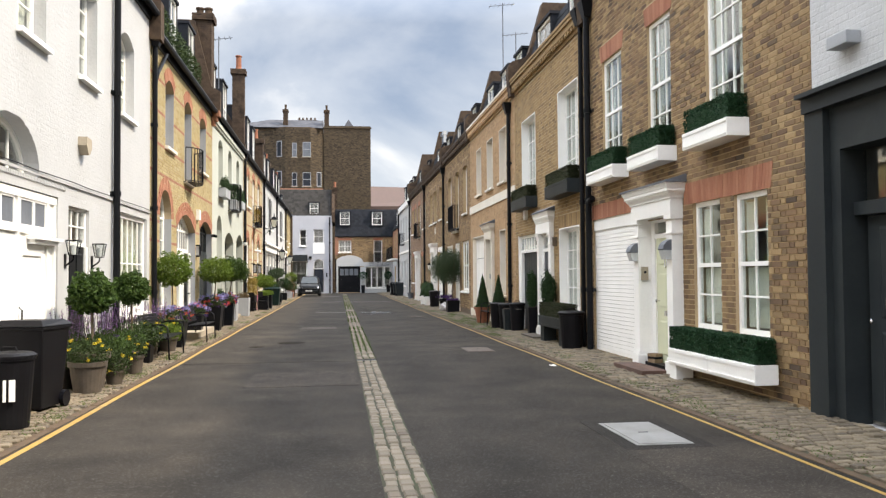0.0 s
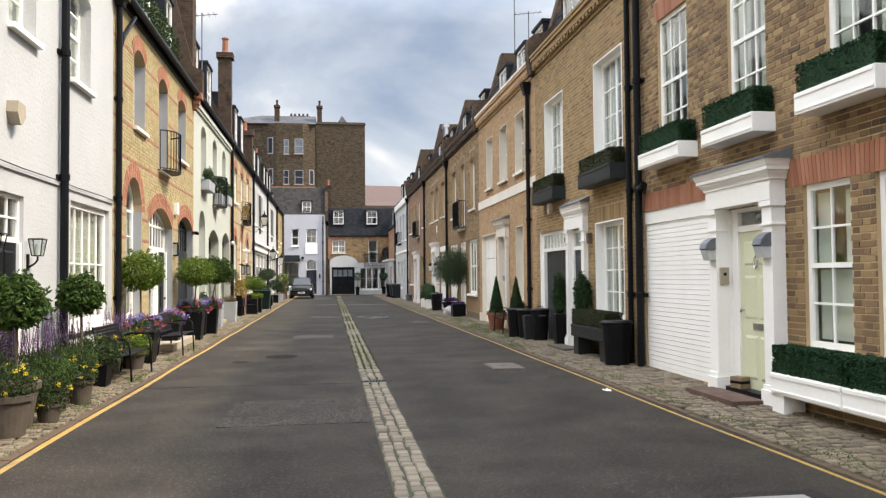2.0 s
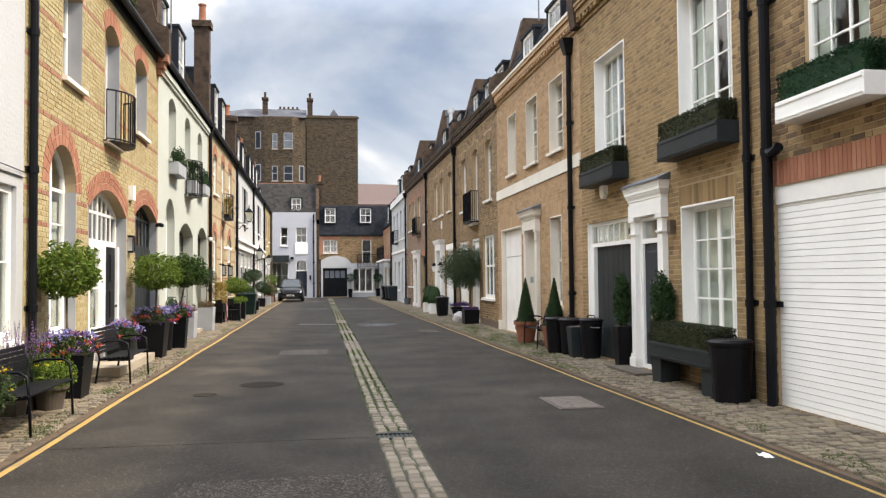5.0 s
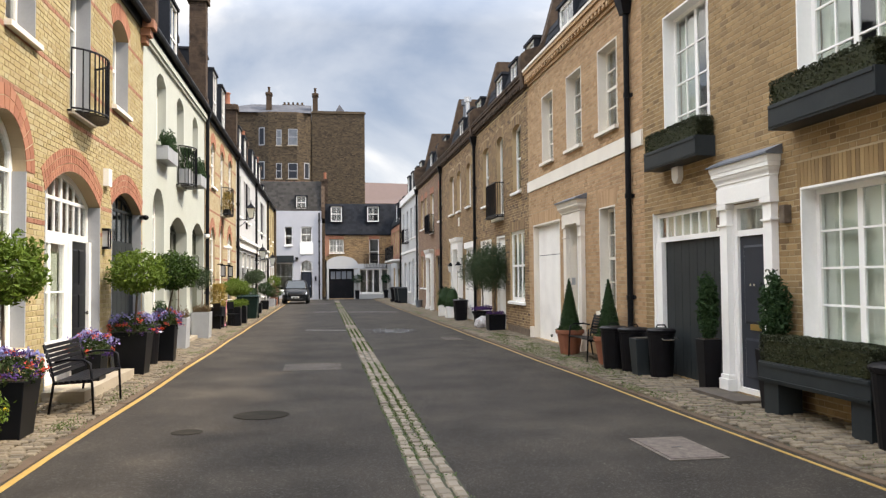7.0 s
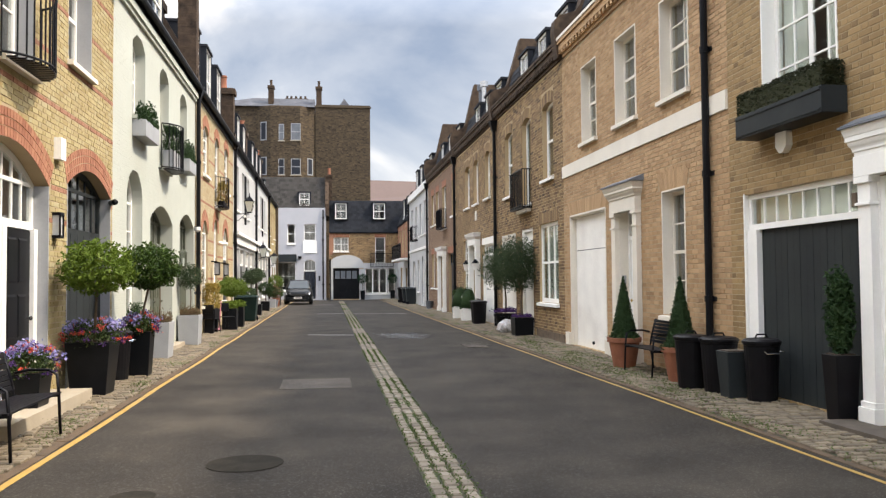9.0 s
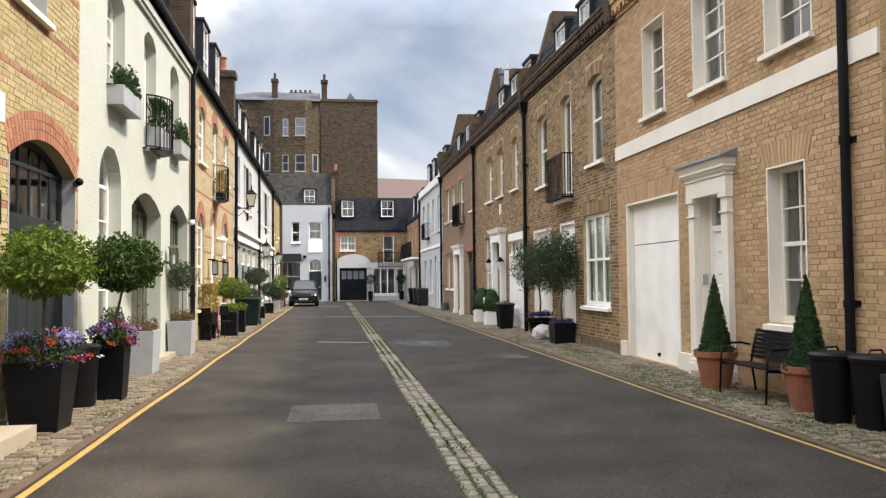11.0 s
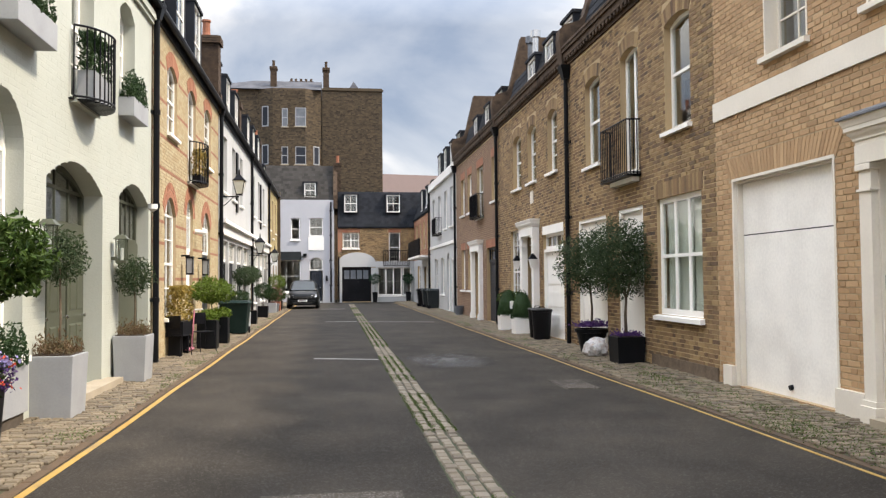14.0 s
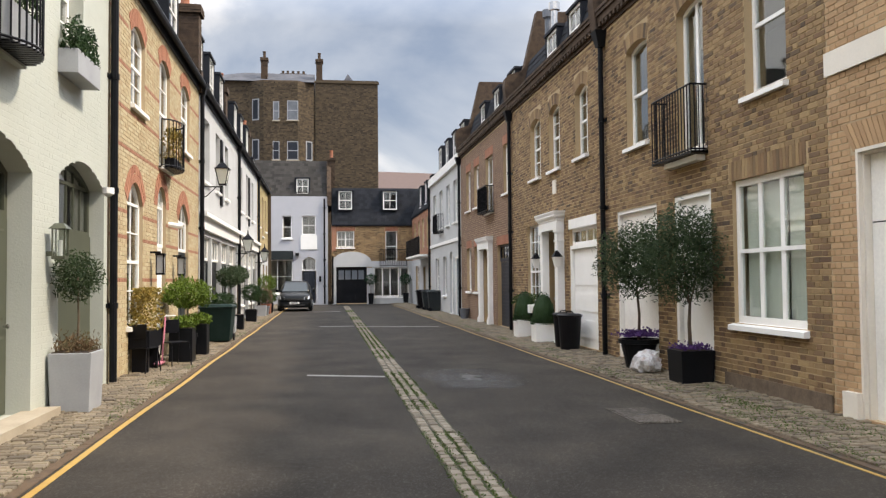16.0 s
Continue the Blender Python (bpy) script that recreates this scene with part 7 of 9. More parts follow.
for z0, z1 in ((11.5, 13.2), (14.75, 16.5)):
    wn_ = part("window", MB(TF).hexa([(-6.38, 0.49, z0), (-5.82, 0.79, z0), (-5.85, 0.85, z0), (-6.41, 0.55, z0), (-6.38, 0.49, z1), (-5.82, 0.79, z1), (-5.85, 0.85, z1), (-6.41, 0.55, z1)]), PALE_GREY, H)
    part("pane", MB(TF).hexa([(-6.30, 0.53, z0 + 0.1), (-5.90, 0.75, z0 + 0.1), (-5.94, 0.83, z0 + 0.1), (-6.34, 0.61, z0 + 0.1), (-6.30, 0.53, z1 - 0.1), (-5.90, 0.75, z1 - 0.1), (-5.94, 0.83, z1 - 0.1), (-6.34, 0.61, z1 - 0.1)]), NAVY_PAINT, wn_)
part("red_ledge", MB(TF).box(-6.0, -1.4, 0.9, 1.15, 11.1, 11.25), BRICK_RED, H)
part("cornice", MB(TF).box(-1.4, 3.95, -0.2, 0.1, 18.1, 18.25), BRICK_TOWER, H)
rf = MB(TF).hexa([(-12, -9, 18.0), (-1.4, -9, 18.0), (-1.4, 0.6, 18.0), (-12, 0.6, 18.0), (-7.3, -6, 19.4), (-1.4, -6, 19.4), (-1.4, -2.4, 19.4), (-7.3, -2.4, 19.4)])
part("roof", rf, ROOF_GREY, H, "pale grey slate roof")
part("parapet", MB(TF).box(-1.3, 3.85, -0.4, 0.05, 18.25, 18.36), BRICK_TOWER, H)
part("skylight", MB(TF).hexa([(0.6, -4.2, 18.1), (2.5, -4.2, 18.1), (2.5, -2.4, 18.1), (0.6, -2.4, 18.1), (1.42, -3.4, 19.72), (1.48, -3.4, 19.72), (1.48, -3.3, 19.72), (1.42, -3.3, 19.72)]), ROOF_GREY, H, "small pyramid roof light")
for u, v in ((-5.5, -0.6), (-1.0, -0.6)):
    chimney(TF, H, u, v, 17.9, 20.2, 0.5, 0.8, 1, pot=BRICK_SOOT, poth=0.55)
part("stack", MB(TF).box(-4.3, -2.1, -3.3, -2.6, 18.8, 19.5), BRICK_SOOT, H)
for u in (-4.1, -3.7, -3.25, -2.8, -2.35):
    part("chimney_pot", MB(TF).lathe([(0.12, 19.5), (0.10, 19.75), (0.12, 19.78)], u, -2.95, 10), BRICK_SOOT, H)
H = thing("roof_beyond", (12.0, 130, 0), "distant red-brown tiled roof beyond the houses", "roof")
part("roof", MB(Facade("E", 120)).hexa([(2, -8, 0), (30, -8, 0), (30, 0, 0), (2, 0, 0), (2, -8, 15.9), (30, -8, 15.2), (30, 0, 12.0), (2, 0, 12.0)]), TILE_RED, H)


# ---- plants ----
class Placed(Plain):
    def __init__(self, x, y, z=0.0, rz=0.0):
        self.x, self.y, self.z, self.c, self.s = x, y, z, math.cos(radians(rz)), math.sin(radians(rz))

    def __call__(self, a, b, c):
        return (self.x + self.c * a - self.s * b, self.y + self.s * a + self.c * b, self.z + c)


def leaf_mesh(pts, size, rng, narrow=0.5, lift=0.3):
    """A folded leaf at every point, turned at random, rising by lift."""
    mb = MB()
    n = len(pts)
    d = np.array([[rng.gauss(0, 1), rng.gauss(0, 1), rng.gauss(lift, 0.8)] for _ in range(n)])
    d /= np.linalg.norm(d, axis=1)[:, None]
    r = np.array([[rng.gauss(0, 1), rng.gauss(0, 1), rng.gauss(0, 1)] for _ in range(n)])
    s = np.cross(d, r)
    s /= np.linalg.norm(s, axis=1)[:, None] + 1e-9
    up = np.cross(d, s)
    L = np.array([size * rng.uniform(0.7, 1.3) for _ in range(n)])[:, None]
    P = np.array(pts)
    a, b = P - d * L * 0.5, P + d * L * 0.5
    l, q = P + s * L * narrow * 0.5 + up * L * 0.12, P - s * L * narrow * 0.5 + up * L * 0.12
    V = np.stack([a, l, b, q], 1).reshape(-1, 3)
    mb.V = [tuple(v) for v in V]
    mb.P = [f for i in range(n) for f in ((4 * i, 4 * i + 1, 4 * i + 2), (4 * i, 4 * i + 2, 4 * i + 3))]
    return mb


def ball_points(n, c, rx, rz, rng, inner=0.55, flat=0.0):
    out = []
    sd = rng.uniform(0, 50)
    while len(out) < n:
        v = Vector((rng.gauss(0, 1), rng.gauss(0, 1), rng.gauss(0, 1))).normalized()
        bump = 1 + 0.16 * noise.noise(v * 2.2 + Vector((sd, 0, 0))) + 0.20 * noise.noise(v * 5 + Vector((0, sd, 0)))
        k = rng.uniform(inner, 1.0) ** 0.6 * bump
        z = v.z * rz * k
        if z < 0:
            z *= 1 - flat
        out.append((c[0] + v.x * rx * k, c[1] + v.y * rx * k, c[2] + z))
    return out


def box_points(n, x0, x1, y0, y1, z0, z1, rng, skin=0.05):
    out = []
    for _ in range(n):
        p = [rng.uniform(x0, x1), rng.uniform(y0, y1), rng.uniform(z0, z1)]
        k = rng.choice((0, 0, 1, 1, 2, 2, 2))
        lo, hi = ((x0, x1), (y0, y1), (z0, z1))[k]
        p[k] = hi - abs(rng.gauss(0, skin)) + skin * 0.6 if (rng.random() < 0.5 or k == 2) else lo + abs(rng.gauss(0, skin)) - skin * 0.6
        out.append(tuple(p))
    return out


def cone_points(n, c, r, z0, z1, rng, power=1.0):
    out = []
    for _ in range(n):
        t = 1 - math.sqrt(rng.random())
        a = rng.uniform(0, 2 * math.pi)
        k = r * (1 - t) ** power * rng.uniform(0.8, 1.06)
        out.append((c[0] + k * math.cos(a), c[1] + k * math.sin(a), z0 + t * (z1 - z0)))
    return out


def trunk(parent, pts, r0, r1, material=None):
    return part("trunk", MB().tube(pts, r0, 8, r1), material or BARK, parent, smooth=True)


def spikes(parent, x0, x1, y0, y1, z0, h, n, seed, flower=PETAL_PURPLE, name="flower_spike"):
    """Lavender-like stems with flower heads."""
    rng = random.Random(seed)
    st, fl = MB(), []
    for _ in range(n):
        x, y = rng.uniform(x0, x1), rng.uniform(y0, y1)
        hh = h * rng.uniform(0.6, 1.1)
        dx, dy = rng.gauss(0, 0.06), rng.gauss(0, 0.06)
        a, b = (x, y, z0), (x + dx, y + dy, z0 + hh)
        st.face((x - 0.004, y, z0), (x + 0.004, y, z0), (b[0] + 0.002, b[1], b[2]), (b[0] - 0.002, b[1], b[2]))
        for k in range(10):
            t = 0.55 + 0.45 * k / 9
            fl.append((x + dx * t + rng.gauss(0, 0.008), y + dy * t + rng.gauss(0, 0.008), z0 + hh * t))
    part("stem", st, LEAF_HERB, parent)
    tagged(part(name, leaf_mesh(fl, 0.026, rng, 0.6, 0.8), flower, parent), kind="stuff")


def mound(parent, c, rx, rz, seed, mats, n=900, size=0.05, leafm=None):
    """A flowering mound: leaves and blossoms. mats: (material, share, size)."""
    rng = random.Random(seed)
    part("leaves", leaf_mesh(ball_points(n, c, rx, rz, rng, 0.3), size, rng, 0.5, 0.5), leafm or LEAF_HERB, parent)
    for k, (m, share, sz) in enumerate(mats):
        pts = [p for p in ball_points(int(n * share) * 2, c, rx * 1.08, rz * 1.1, rng, 0.9) if (p[2] > c[2] + 0.4 * rz if m is PETAL_LILAC else p[2] > c[2] - 0.5 * rz)]
        # blossoms grow in heads
        heads = rng.sample(pts, max(3, len(pts) // 28))
        bl = []
        for h in heads:
            for _ in range(26):
                bl.append((h[0] + rng.gauss(0, sz * 0.8), h[1] + rng.gauss(0, sz * 0.8), h[2] + rng.gauss(0, sz * 0.55)))
        part("blossom", leaf_mesh(bl, sz * 0.75, rng, 0.9, 0.3), m, parent)


# ---- pots and planters ----
def round_pot(parent, x, y, z, r0, r1, h, material, name="pot"):
    p = MB().lathe([(r0, z), (r0 + (r1 - r0) * 0.85, z + h * 0.84), (r1 * 1.06, z + h * 0.85), (r1 * 1.08, z + h), (r1 * 0.94, z + h), (r1 * 0.9, z + h * 0.86), (0.01, z + h * 0.86)], x, y, 24)
    ob = part(name, p, material, parent, smooth=False)
    part("soil", MB().lathe([(0.01, z + h * 0.8), (r1 * 0.9, z + h * 0.88), (0.01, z + h * 0.9)], x, y, 16), SOIL, parent)
    return ob


def square_pot(parent, x, y, z, w0, w1, h, material, d0=None, d1=None, name="planter_box"):
    d0, d1 = d0 or w0, d1 or w1
    p = MB().hexa([(x - w0 / 2, y - d0 / 2, z), (x + w0 / 2, y - d0 / 2, z), (x + w0 / 2, y + d0 / 2, z), (x - w0 / 2, y + d0 / 2, z),
                   (x - w1 / 2, y - d1 / 2, z + h), (x + w1 / 2, y - d1 / 2, z + h), (x + w1 / 2, y + d1 / 2, z + h), (x - w1 / 2, y + d1 / 2, z + h)])
    ob = part(name, p, material, parent, bevel=0.012)
    e = 0.035
    part("soil", MB().box(x - w1 / 2 + e, x + w1 / 2 - e, y - d1 / 2 + e, y + d1 / 2 - e, z + h - 0.01, z + h + 0.012), SOIL, parent)
    return ob


PZ_L, PZ_R = 0.045, 0.05


def bay_tree(x, y, z0, zc0, zc1, r, seed, leafm, label, pot, lean=(0, 0), n=2200):
    t = thing("bay_tree", (x, y, PZ_L), label, "potted tree", "standard bay trees")
    if pot:
        pot(t)
    c = (x + lean[0], y + lean[1], (zc0 + zc1) / 2)
    rng = random.Random(seed)
    trunk(t, [(x, y, z0), (x + lean[0] * 0.4 + 0.01, y + lean[1] * 0.5, (z0 + zc0) / 2), (c[0], c[1], zc0 + 0.15)], 0.022, 0.016)
    part("crown", leaf_mesh(ball_points(int(n * 1.35), c, r, (zc1 - zc0) / 2 * 1.1, rng, 0.35, 0.25), 0.078, rng, 0.42, 0.35), leafm, t)
    tw = MB()
    for _ in range(14):
        v = Vector((rng.gauss(0, 1), rng.gauss(0, 1), rng.gauss(0.3, 0.6))).normalized()
        tw.tube([(c[0], c[1], zc0 + 0.1), (c[0] + v.x * r * 0.8, c[1] + v.y * r * 0.8, c[2] + v.z * (zc1 - zc0) * 0.4)], 0.008, 4, 0.003)
    tagged(part("branchwork", tw, BARK, t), kind="stuff")
    return t


def hedge_box(name, x0, x1, y0, y1, z0, z1, zh, material, label, seed, n=2600, legs=0, lip=True, group="window boxes"):
    """A long planter box with a clipped hedge."""
    t = thing(name, ((x0 + x1) / 2, (y0 + y1) / 2, z0 if not legs else 0.05), label, "planter", group)
    b = MB().box(x0, x1, y0, y1, z0, z1)
    part("box", b, material, t, bevel=0.008)
    if lip:
        for a, c in ((z1 - 0.05, z1 - 0.012), (z0 + 0.03, z0 + 0.05)):
            part("moulding", MB().box(x0 - 0.012, x0, y0 + 0.02, y1 - 0.02, a, c), material, t)
    rng = random.Random(seed)
    leaf = LEAF_BOX if material is WHITE_PAINT else LEAF_HEDGE
    part("hedge_core", MB().box(x0 + 0.05, x1 - 0.05, y0 + 0.05, y1 - 0.05, z1 - 0.02, zh - 0.05), leaf, t)
    part("hedge", leaf_mesh(box_points(int(n * 1.9), x0 + 0.02, x1 - 0.02, y0 + 0.02, y1 - 0.02, z1, zh, rng, 0.025), 0.031, rng, 0.6, 0.3), leaf, t)
    for k in range(legs):
        yy = y0 + 0.02 if k == 0 else y1 - 0.20
        part("foot", MB().box(x0 + 0.02, x1 - 0.02, yy, yy + 0.18, 0.06, z0), material, t, bevel=0.006)
    return t


# ---- seats and bins ----
def bench(x_front, y0, y1, z, face, label):
    """Black slatted bench; face +1 looks towards +x."""
    t = thing("bench", (x_front - face * 0.28, (y0 + y1) / 2, z), label, "bench")
    X = lambda d: x_front - face * d
    for y in (y0 + 0.05, y1 - 0.05):
        part("leg", MB().tube([(X(0.02), y, z), (X(0.04), y, z + 0.42), (X(0.06), y, z + 0.62), (X(0.14), y, z + 0.665), (X(0.34), y, z + 0.67), (X(0.47), y, z + 0.64)], 0.016, 8), IRON, t, smooth=True)
        part("back_leg", MB().tube([(X(0.54), y, z), (X(0.48), y, z + 0.40), (X(0.52), y, z + 0.62), (X(0.60), y, z + 0.86)], 0.016, 8), IRON, t, smooth=True)
        part("seat_rail", MB().tube([(X(0.04), y, z + 0.40), (X(0.48), y, z + 0.38)], 0.014, 6), IRON, t)
    for k in range(7):
        d = 0.03 + 0.066 * k
        part("seat_slat", MB().box(min(X(d), X(d + 0.05)), max(X(d), X(d + 0.05)), y0, y1, z + 0.415 - 0.004 * k, z + 0.433 - 0.004 * k), IRON, t)
    for k in range(7):
        d, zz = 0.495 + 0.014 * k, z + 0.47 + 0.056 * k
        part("back_slat", MB().hexa([(X(d) - 0.008, y0, zz), (X(d) + 0.008, y0, zz), (X(d) + 0.008, y1, zz), (X(d) - 0.008, y1, zz),
                                     (X(d + 0.012) - 0.008, y0, zz + 0.044), (X(d + 0.012) + 0.008, y0, zz + 0.044), (X(d + 0.012) + 0.008, y1, zz + 0.044), (X(d + 0.012) - 0.008, y1, zz + 0.044)]), IRON, t)
    return t


def wheelie_bin(x, y, z, h, w, d, material, label, rz=0):
    t = thing("wheelie_bin", (x, y, z), label, "bin", "wheelie bins")
    F = Placed(x, y, z, rz)
    b = MB(F).hexa([(-w * 0.40, -d * 0.36, 0.03), (w * 0.40, -d * 0.36, 0.03), (w * 0.40, d * 0.36, 0.03), (-w * 0.40, d * 0.36, 0.03), (-w / 2, -d / 2, h * 0.92), (w / 2, -d / 2, h * 0.92), (w / 2, d / 2, h * 0.92), (-w / 2, d / 2, h * 0.92)])
    part("body", b, material, t, bevel=0.03)
    part("rim", MB(F).box(-w / 2 - 0.02, w / 2 + 0.02, -d / 2 - 0.02, d / 2 + 0.02, h * 0.89, h * 0.925), material, t, bevel=0.01)
    part("lid", MB(F).hexa([(-w / 2 - 0.03, -d / 2 - 0.04, h * 0.93), (w / 2 + 0.03, -d / 2 - 0.04, h * 0.93), (w / 2 + 0.03, d / 2 + 0.03, h * 0.93), (-w / 2 - 0.03, d / 2 + 0.03, h * 0.93),
                            (-w / 2 + 0.03, -d / 2 + 0.04, h), (w / 2 - 0.03, -d / 2 + 0.04, h), (w / 2 - 0.05, d / 2 - 0.05, h * 0.985), (-w / 2 + 0.05, d / 2 - 0.05, h * 0.985)]), material, t, bevel=0.012)
    part("handle", MB(F).tube([(-w * 0.4, d / 2 + 0.05, h * 0.9), (w * 0.4, d / 2 + 0.05, h * 0.9)], 0.016, 8), material, t)
    for s in (-1, 1):
        wl = MB(F)
        wl.tube([(s * w * 0.42, d * 0.36, 0.1), (s * (w * 0.42 + 0.05), d * 0.36, 0.1)], 0.1, 14)
        part("wheel", wl, IRON, t)
    return t


def dustbin(x, y, z, h, r, material, label, lid=True, handles=False, group="dustbins"):
    t = thing("dustbin", (x, y, z), label, "bin", group)
    part("body", MB().lathe([(r * 0.78, z), (r * 0.8, z + 0.02), (r * 0.98, z + h * 0.88), (r * 1.04, z + h * 0.89), (r * 1.04, z + h * 0.92), (r * 0.95, z + h * 0.92)], x, y, 24), material, t)
    if lid:
        part("lid", MB().lathe([(r * 1.08, z + h * 0.92), (r * 1.08, z + h * 0.95), (r * 0.9, z + h * 0.985), (r * 0.3, z + h)], x, y, 24), material, t)
        part("lid_handle", MB().tube([(x - 0.08, y, z + h), (x - 0.06, y, z + h + 0.04), (x + 0.06, y, z + h + 0.04), (x + 0.08, y, z + h)], 0.012, 6), material, t)
    if handles:
        hz, o = z + h * 0.80, r * 0.96
        part("handle", MB().tube([(x - 0.08, y - o, hz), (x - 0.08, y - o - 0.05, hz - 0.02), (x + 0.08, y - o - 0.05, hz - 0.02), (x + 0.08, y - o, hz)], 0.009, 6), CHROME, t)
        part("handle", MB().tube([(x + o, y - 0.08, hz), (x + o + 0.05, y - 0.08, hz - 0.02), (x + o + 0.05, y + 0.08, hz - 0.02), (x + o, y + 0.08, hz)], 0.009, 6), CHROME, t)
    return t


# ---- white side: things along the wall ----
wheelie_bin(-3.60, 10.35, PZ_L, 1.08, 0.54, 0.70, PLASTIC, "large black plastic wheelie bin with closed lid", -8)
db = dustbin(-3.42, 9.12, PZ_L, 0.80, 0.25, PLASTIC, "small black plastic dustbin with white painted marks")
for k, (a, b, c) in enumerate(((-0.055, -0.025, 0.30), (0.0, 0.06, 0.30))):
    F = Placed(-3.42, 9.12, PZ_L, 20)
    part("painted_mark", MB(F).box(a, b, -0.255, -0.222, 0.30, 0.52), WHITE_PAINT, db)


def clay(x, y, h=0.46, r=0.22, m=None):
    return lambda t: round_pot(t, x, y, PZ_L, r * 0.72, r, h, m or CLAY_GREY)


bay_tree(-3.48, 12.25, 0.4, 1.04, 1.68, 0.34, 21, LEAF_BAY, "clipped bay tree in a weathered clay pot", clay(-3.50, 12.2, 0.5, 0.27))
bay_tree(-3.57, 14.9, 0.35, 1.10, 1.70, 0.31, 22, LEAF_BAY, "clipped bay tree among lavender pots", clay(-3.57, 14.9, 0.42, 0.2))
bay_tree(-3.68, 19.05, 0.6, 1.34, 2.16, 0.44, 23, LEAF_LIME, "bright green bay tree in a black planter", None)
bay_tree(-3.60, 24.75, 0.75, 1.38, 2.18, 0.50, 24, LEAF_LIME, "bright green bay tree in a flowering black planter", None, (0.10, -0.25))
bay_tree(-3.54, 27.15, 0.75, 1.42, 2.24, 0.50, 25, LEAF_BAY, "leaning bay tree in a flowering black planter", None, (0.20, -0.10), 2800)

for k, (x, y, r, h, leafm, fl, rr, lab) in enumerate(((-3.40, 11.78, 0.24, 0.42, LEAF_HERB, PETAL_YELLOW, 0.30, "wide grey-brown clay pot of yellow flowering herbs"), (-3.26, 12.62, 0.14, 0.20, LEAF_HERB, PETAL_YELLOW, 0.24, "small clay pot with yellow-green trailing plant"),
                                                (-3.44, 13.35, 0.19, 0.32, LEAF_BAY, PETAL_VIOLET, 0.28, "clay pot of dark green bushy herbs"), (-3.30, 13.95, 0.16, 0.30, LEAF_HERB, PETAL_YELLOW, 0.22, "clay pot of pale green herbs with yellow flowers"),
                                                (-3.48, 14.5, 0.18, 0.36, LEAF_BAY, PETAL_VIOLET, 0.28, "clay pot of tall dark green herbs"), (-3.55, 17.95, 0.2, 0.3, LEAF_LIME, PETAL_YELLOW, 0.34, "clay pot of loose small-leaved green shrub by the bench"))):
    t = thing("flower_pot", (x, y, PZ_L), lab, "potted plant", "pots along the white wall")
    round_pot(t, x, y, PZ_L, r * 0.74, r, h, CLAY_GREY)
    mound(t, (x, y, PZ_L + h + 0.10), rr, 0.22, 40 + k, [(fl, 0.16 if fl is PETAL_YELLOW else 0.05, 0.020)], 1300, 0.038, leafm)
    rng = random.Random(340 + k)
    tagged(part("shoot_growth", leaf_mesh([(x + rng.gauss(0, rr * 0.5), y + rng.gauss(0, rr * 0.5), PZ_L + h + 0.16 + abs(rng.gauss(0, 0.14))) for _ in range(240)], 0.055, rng, 0.25, 1.6), leafm, t), kind="stuff")
for k, (y0, y1) in enumerate(((11.8, 12.9), (13.2, 14.4), (14.6, 15.6), (17.3, 18.4))):
    t = thing("lavender", (-3.84, (y0 + y1) / 2, PZ_L), "purple flowering lavender in a long clay trough", "potted plant", "lavender along the wall")
    part("trough", MB().box(-3.98, -3.72, y0, y1, PZ_L, 0.38), CLAY_GREY, t, bevel=0.01)
    rng = random.Random(60 + k)
    part("leaves", leaf_mesh([(rng.uniform(-4.0, -3.65), rng.uniform(y0, y1), rng.uniform(0.36, 0.72)) for _ in range(1300)], 0.06, rng, 0.3, 1.2), LEAF_HERB, t)
    spikes(t, -3.98, -3.60, y0, y1, 0.45, 0.70, 62, 70 + k)
t = thing("planter", (-3.56, 15.72, PZ_L), "square black planter with green bush", "potted plant")
square_pot(t, -3.56, 15.72, PZ_L, 0.30, 0.36, 0.34, PLASTIC)
mound(t, (-3.56, 15.72, 0.55), 0.36, 0.26, 52, [(PETAL_YELLOW, 0.05, 0.024)], 1400, 0.055)
bench(-3.13, 16.0, 17.55, PZ_L, 1, "black metal slatted bench beside flower pots")
bench(-3.10, 20.35, 21.8, PZ_L, 1, "black metal slatted bench with curved arms")


def flower_planter(x, y, h, w, seed, label):
    t = thing("flower_planter", (x, y, PZ_L), label, "potted plant", "flowering black planters")
    square_pot(t, x, y, PZ_L, w * 0.78, w, h, BLACK_PAINT)
    c = (x, y, PZ_L + h + 0.08)
    mound(t, c, w * 0.70, 0.21, seed, [(PETAL_LILAC, 0.42, 0.052), (PETAL_RED, 0.24, 0.032), (PETAL_VIOLET, 0.16, 0.034)], 1700, 0.05)
    return t


flower_planter(-3.64, 19.05, 0.60, 0.54, 81, "tall black planter of lilac and red flowers")
flower_planter(-3.80, 22.75, 0.55, 0.44, 82, "black planter of lilac and red flowers by the step")
flower_planter(-3.66, 24.92, 0.74, 0.60, 83, "tall black planter of lilac and red flowers")
flower_planter(-3.50, 27.17, 0.74, 0.40, 84, "tall tapered black planter of lilac and red flowers")
dustbin(-3.74, 26.52, PZ_L, 0.80, 0.24, PLASTIC, "black plastic dustbin with silver handles", True, True)

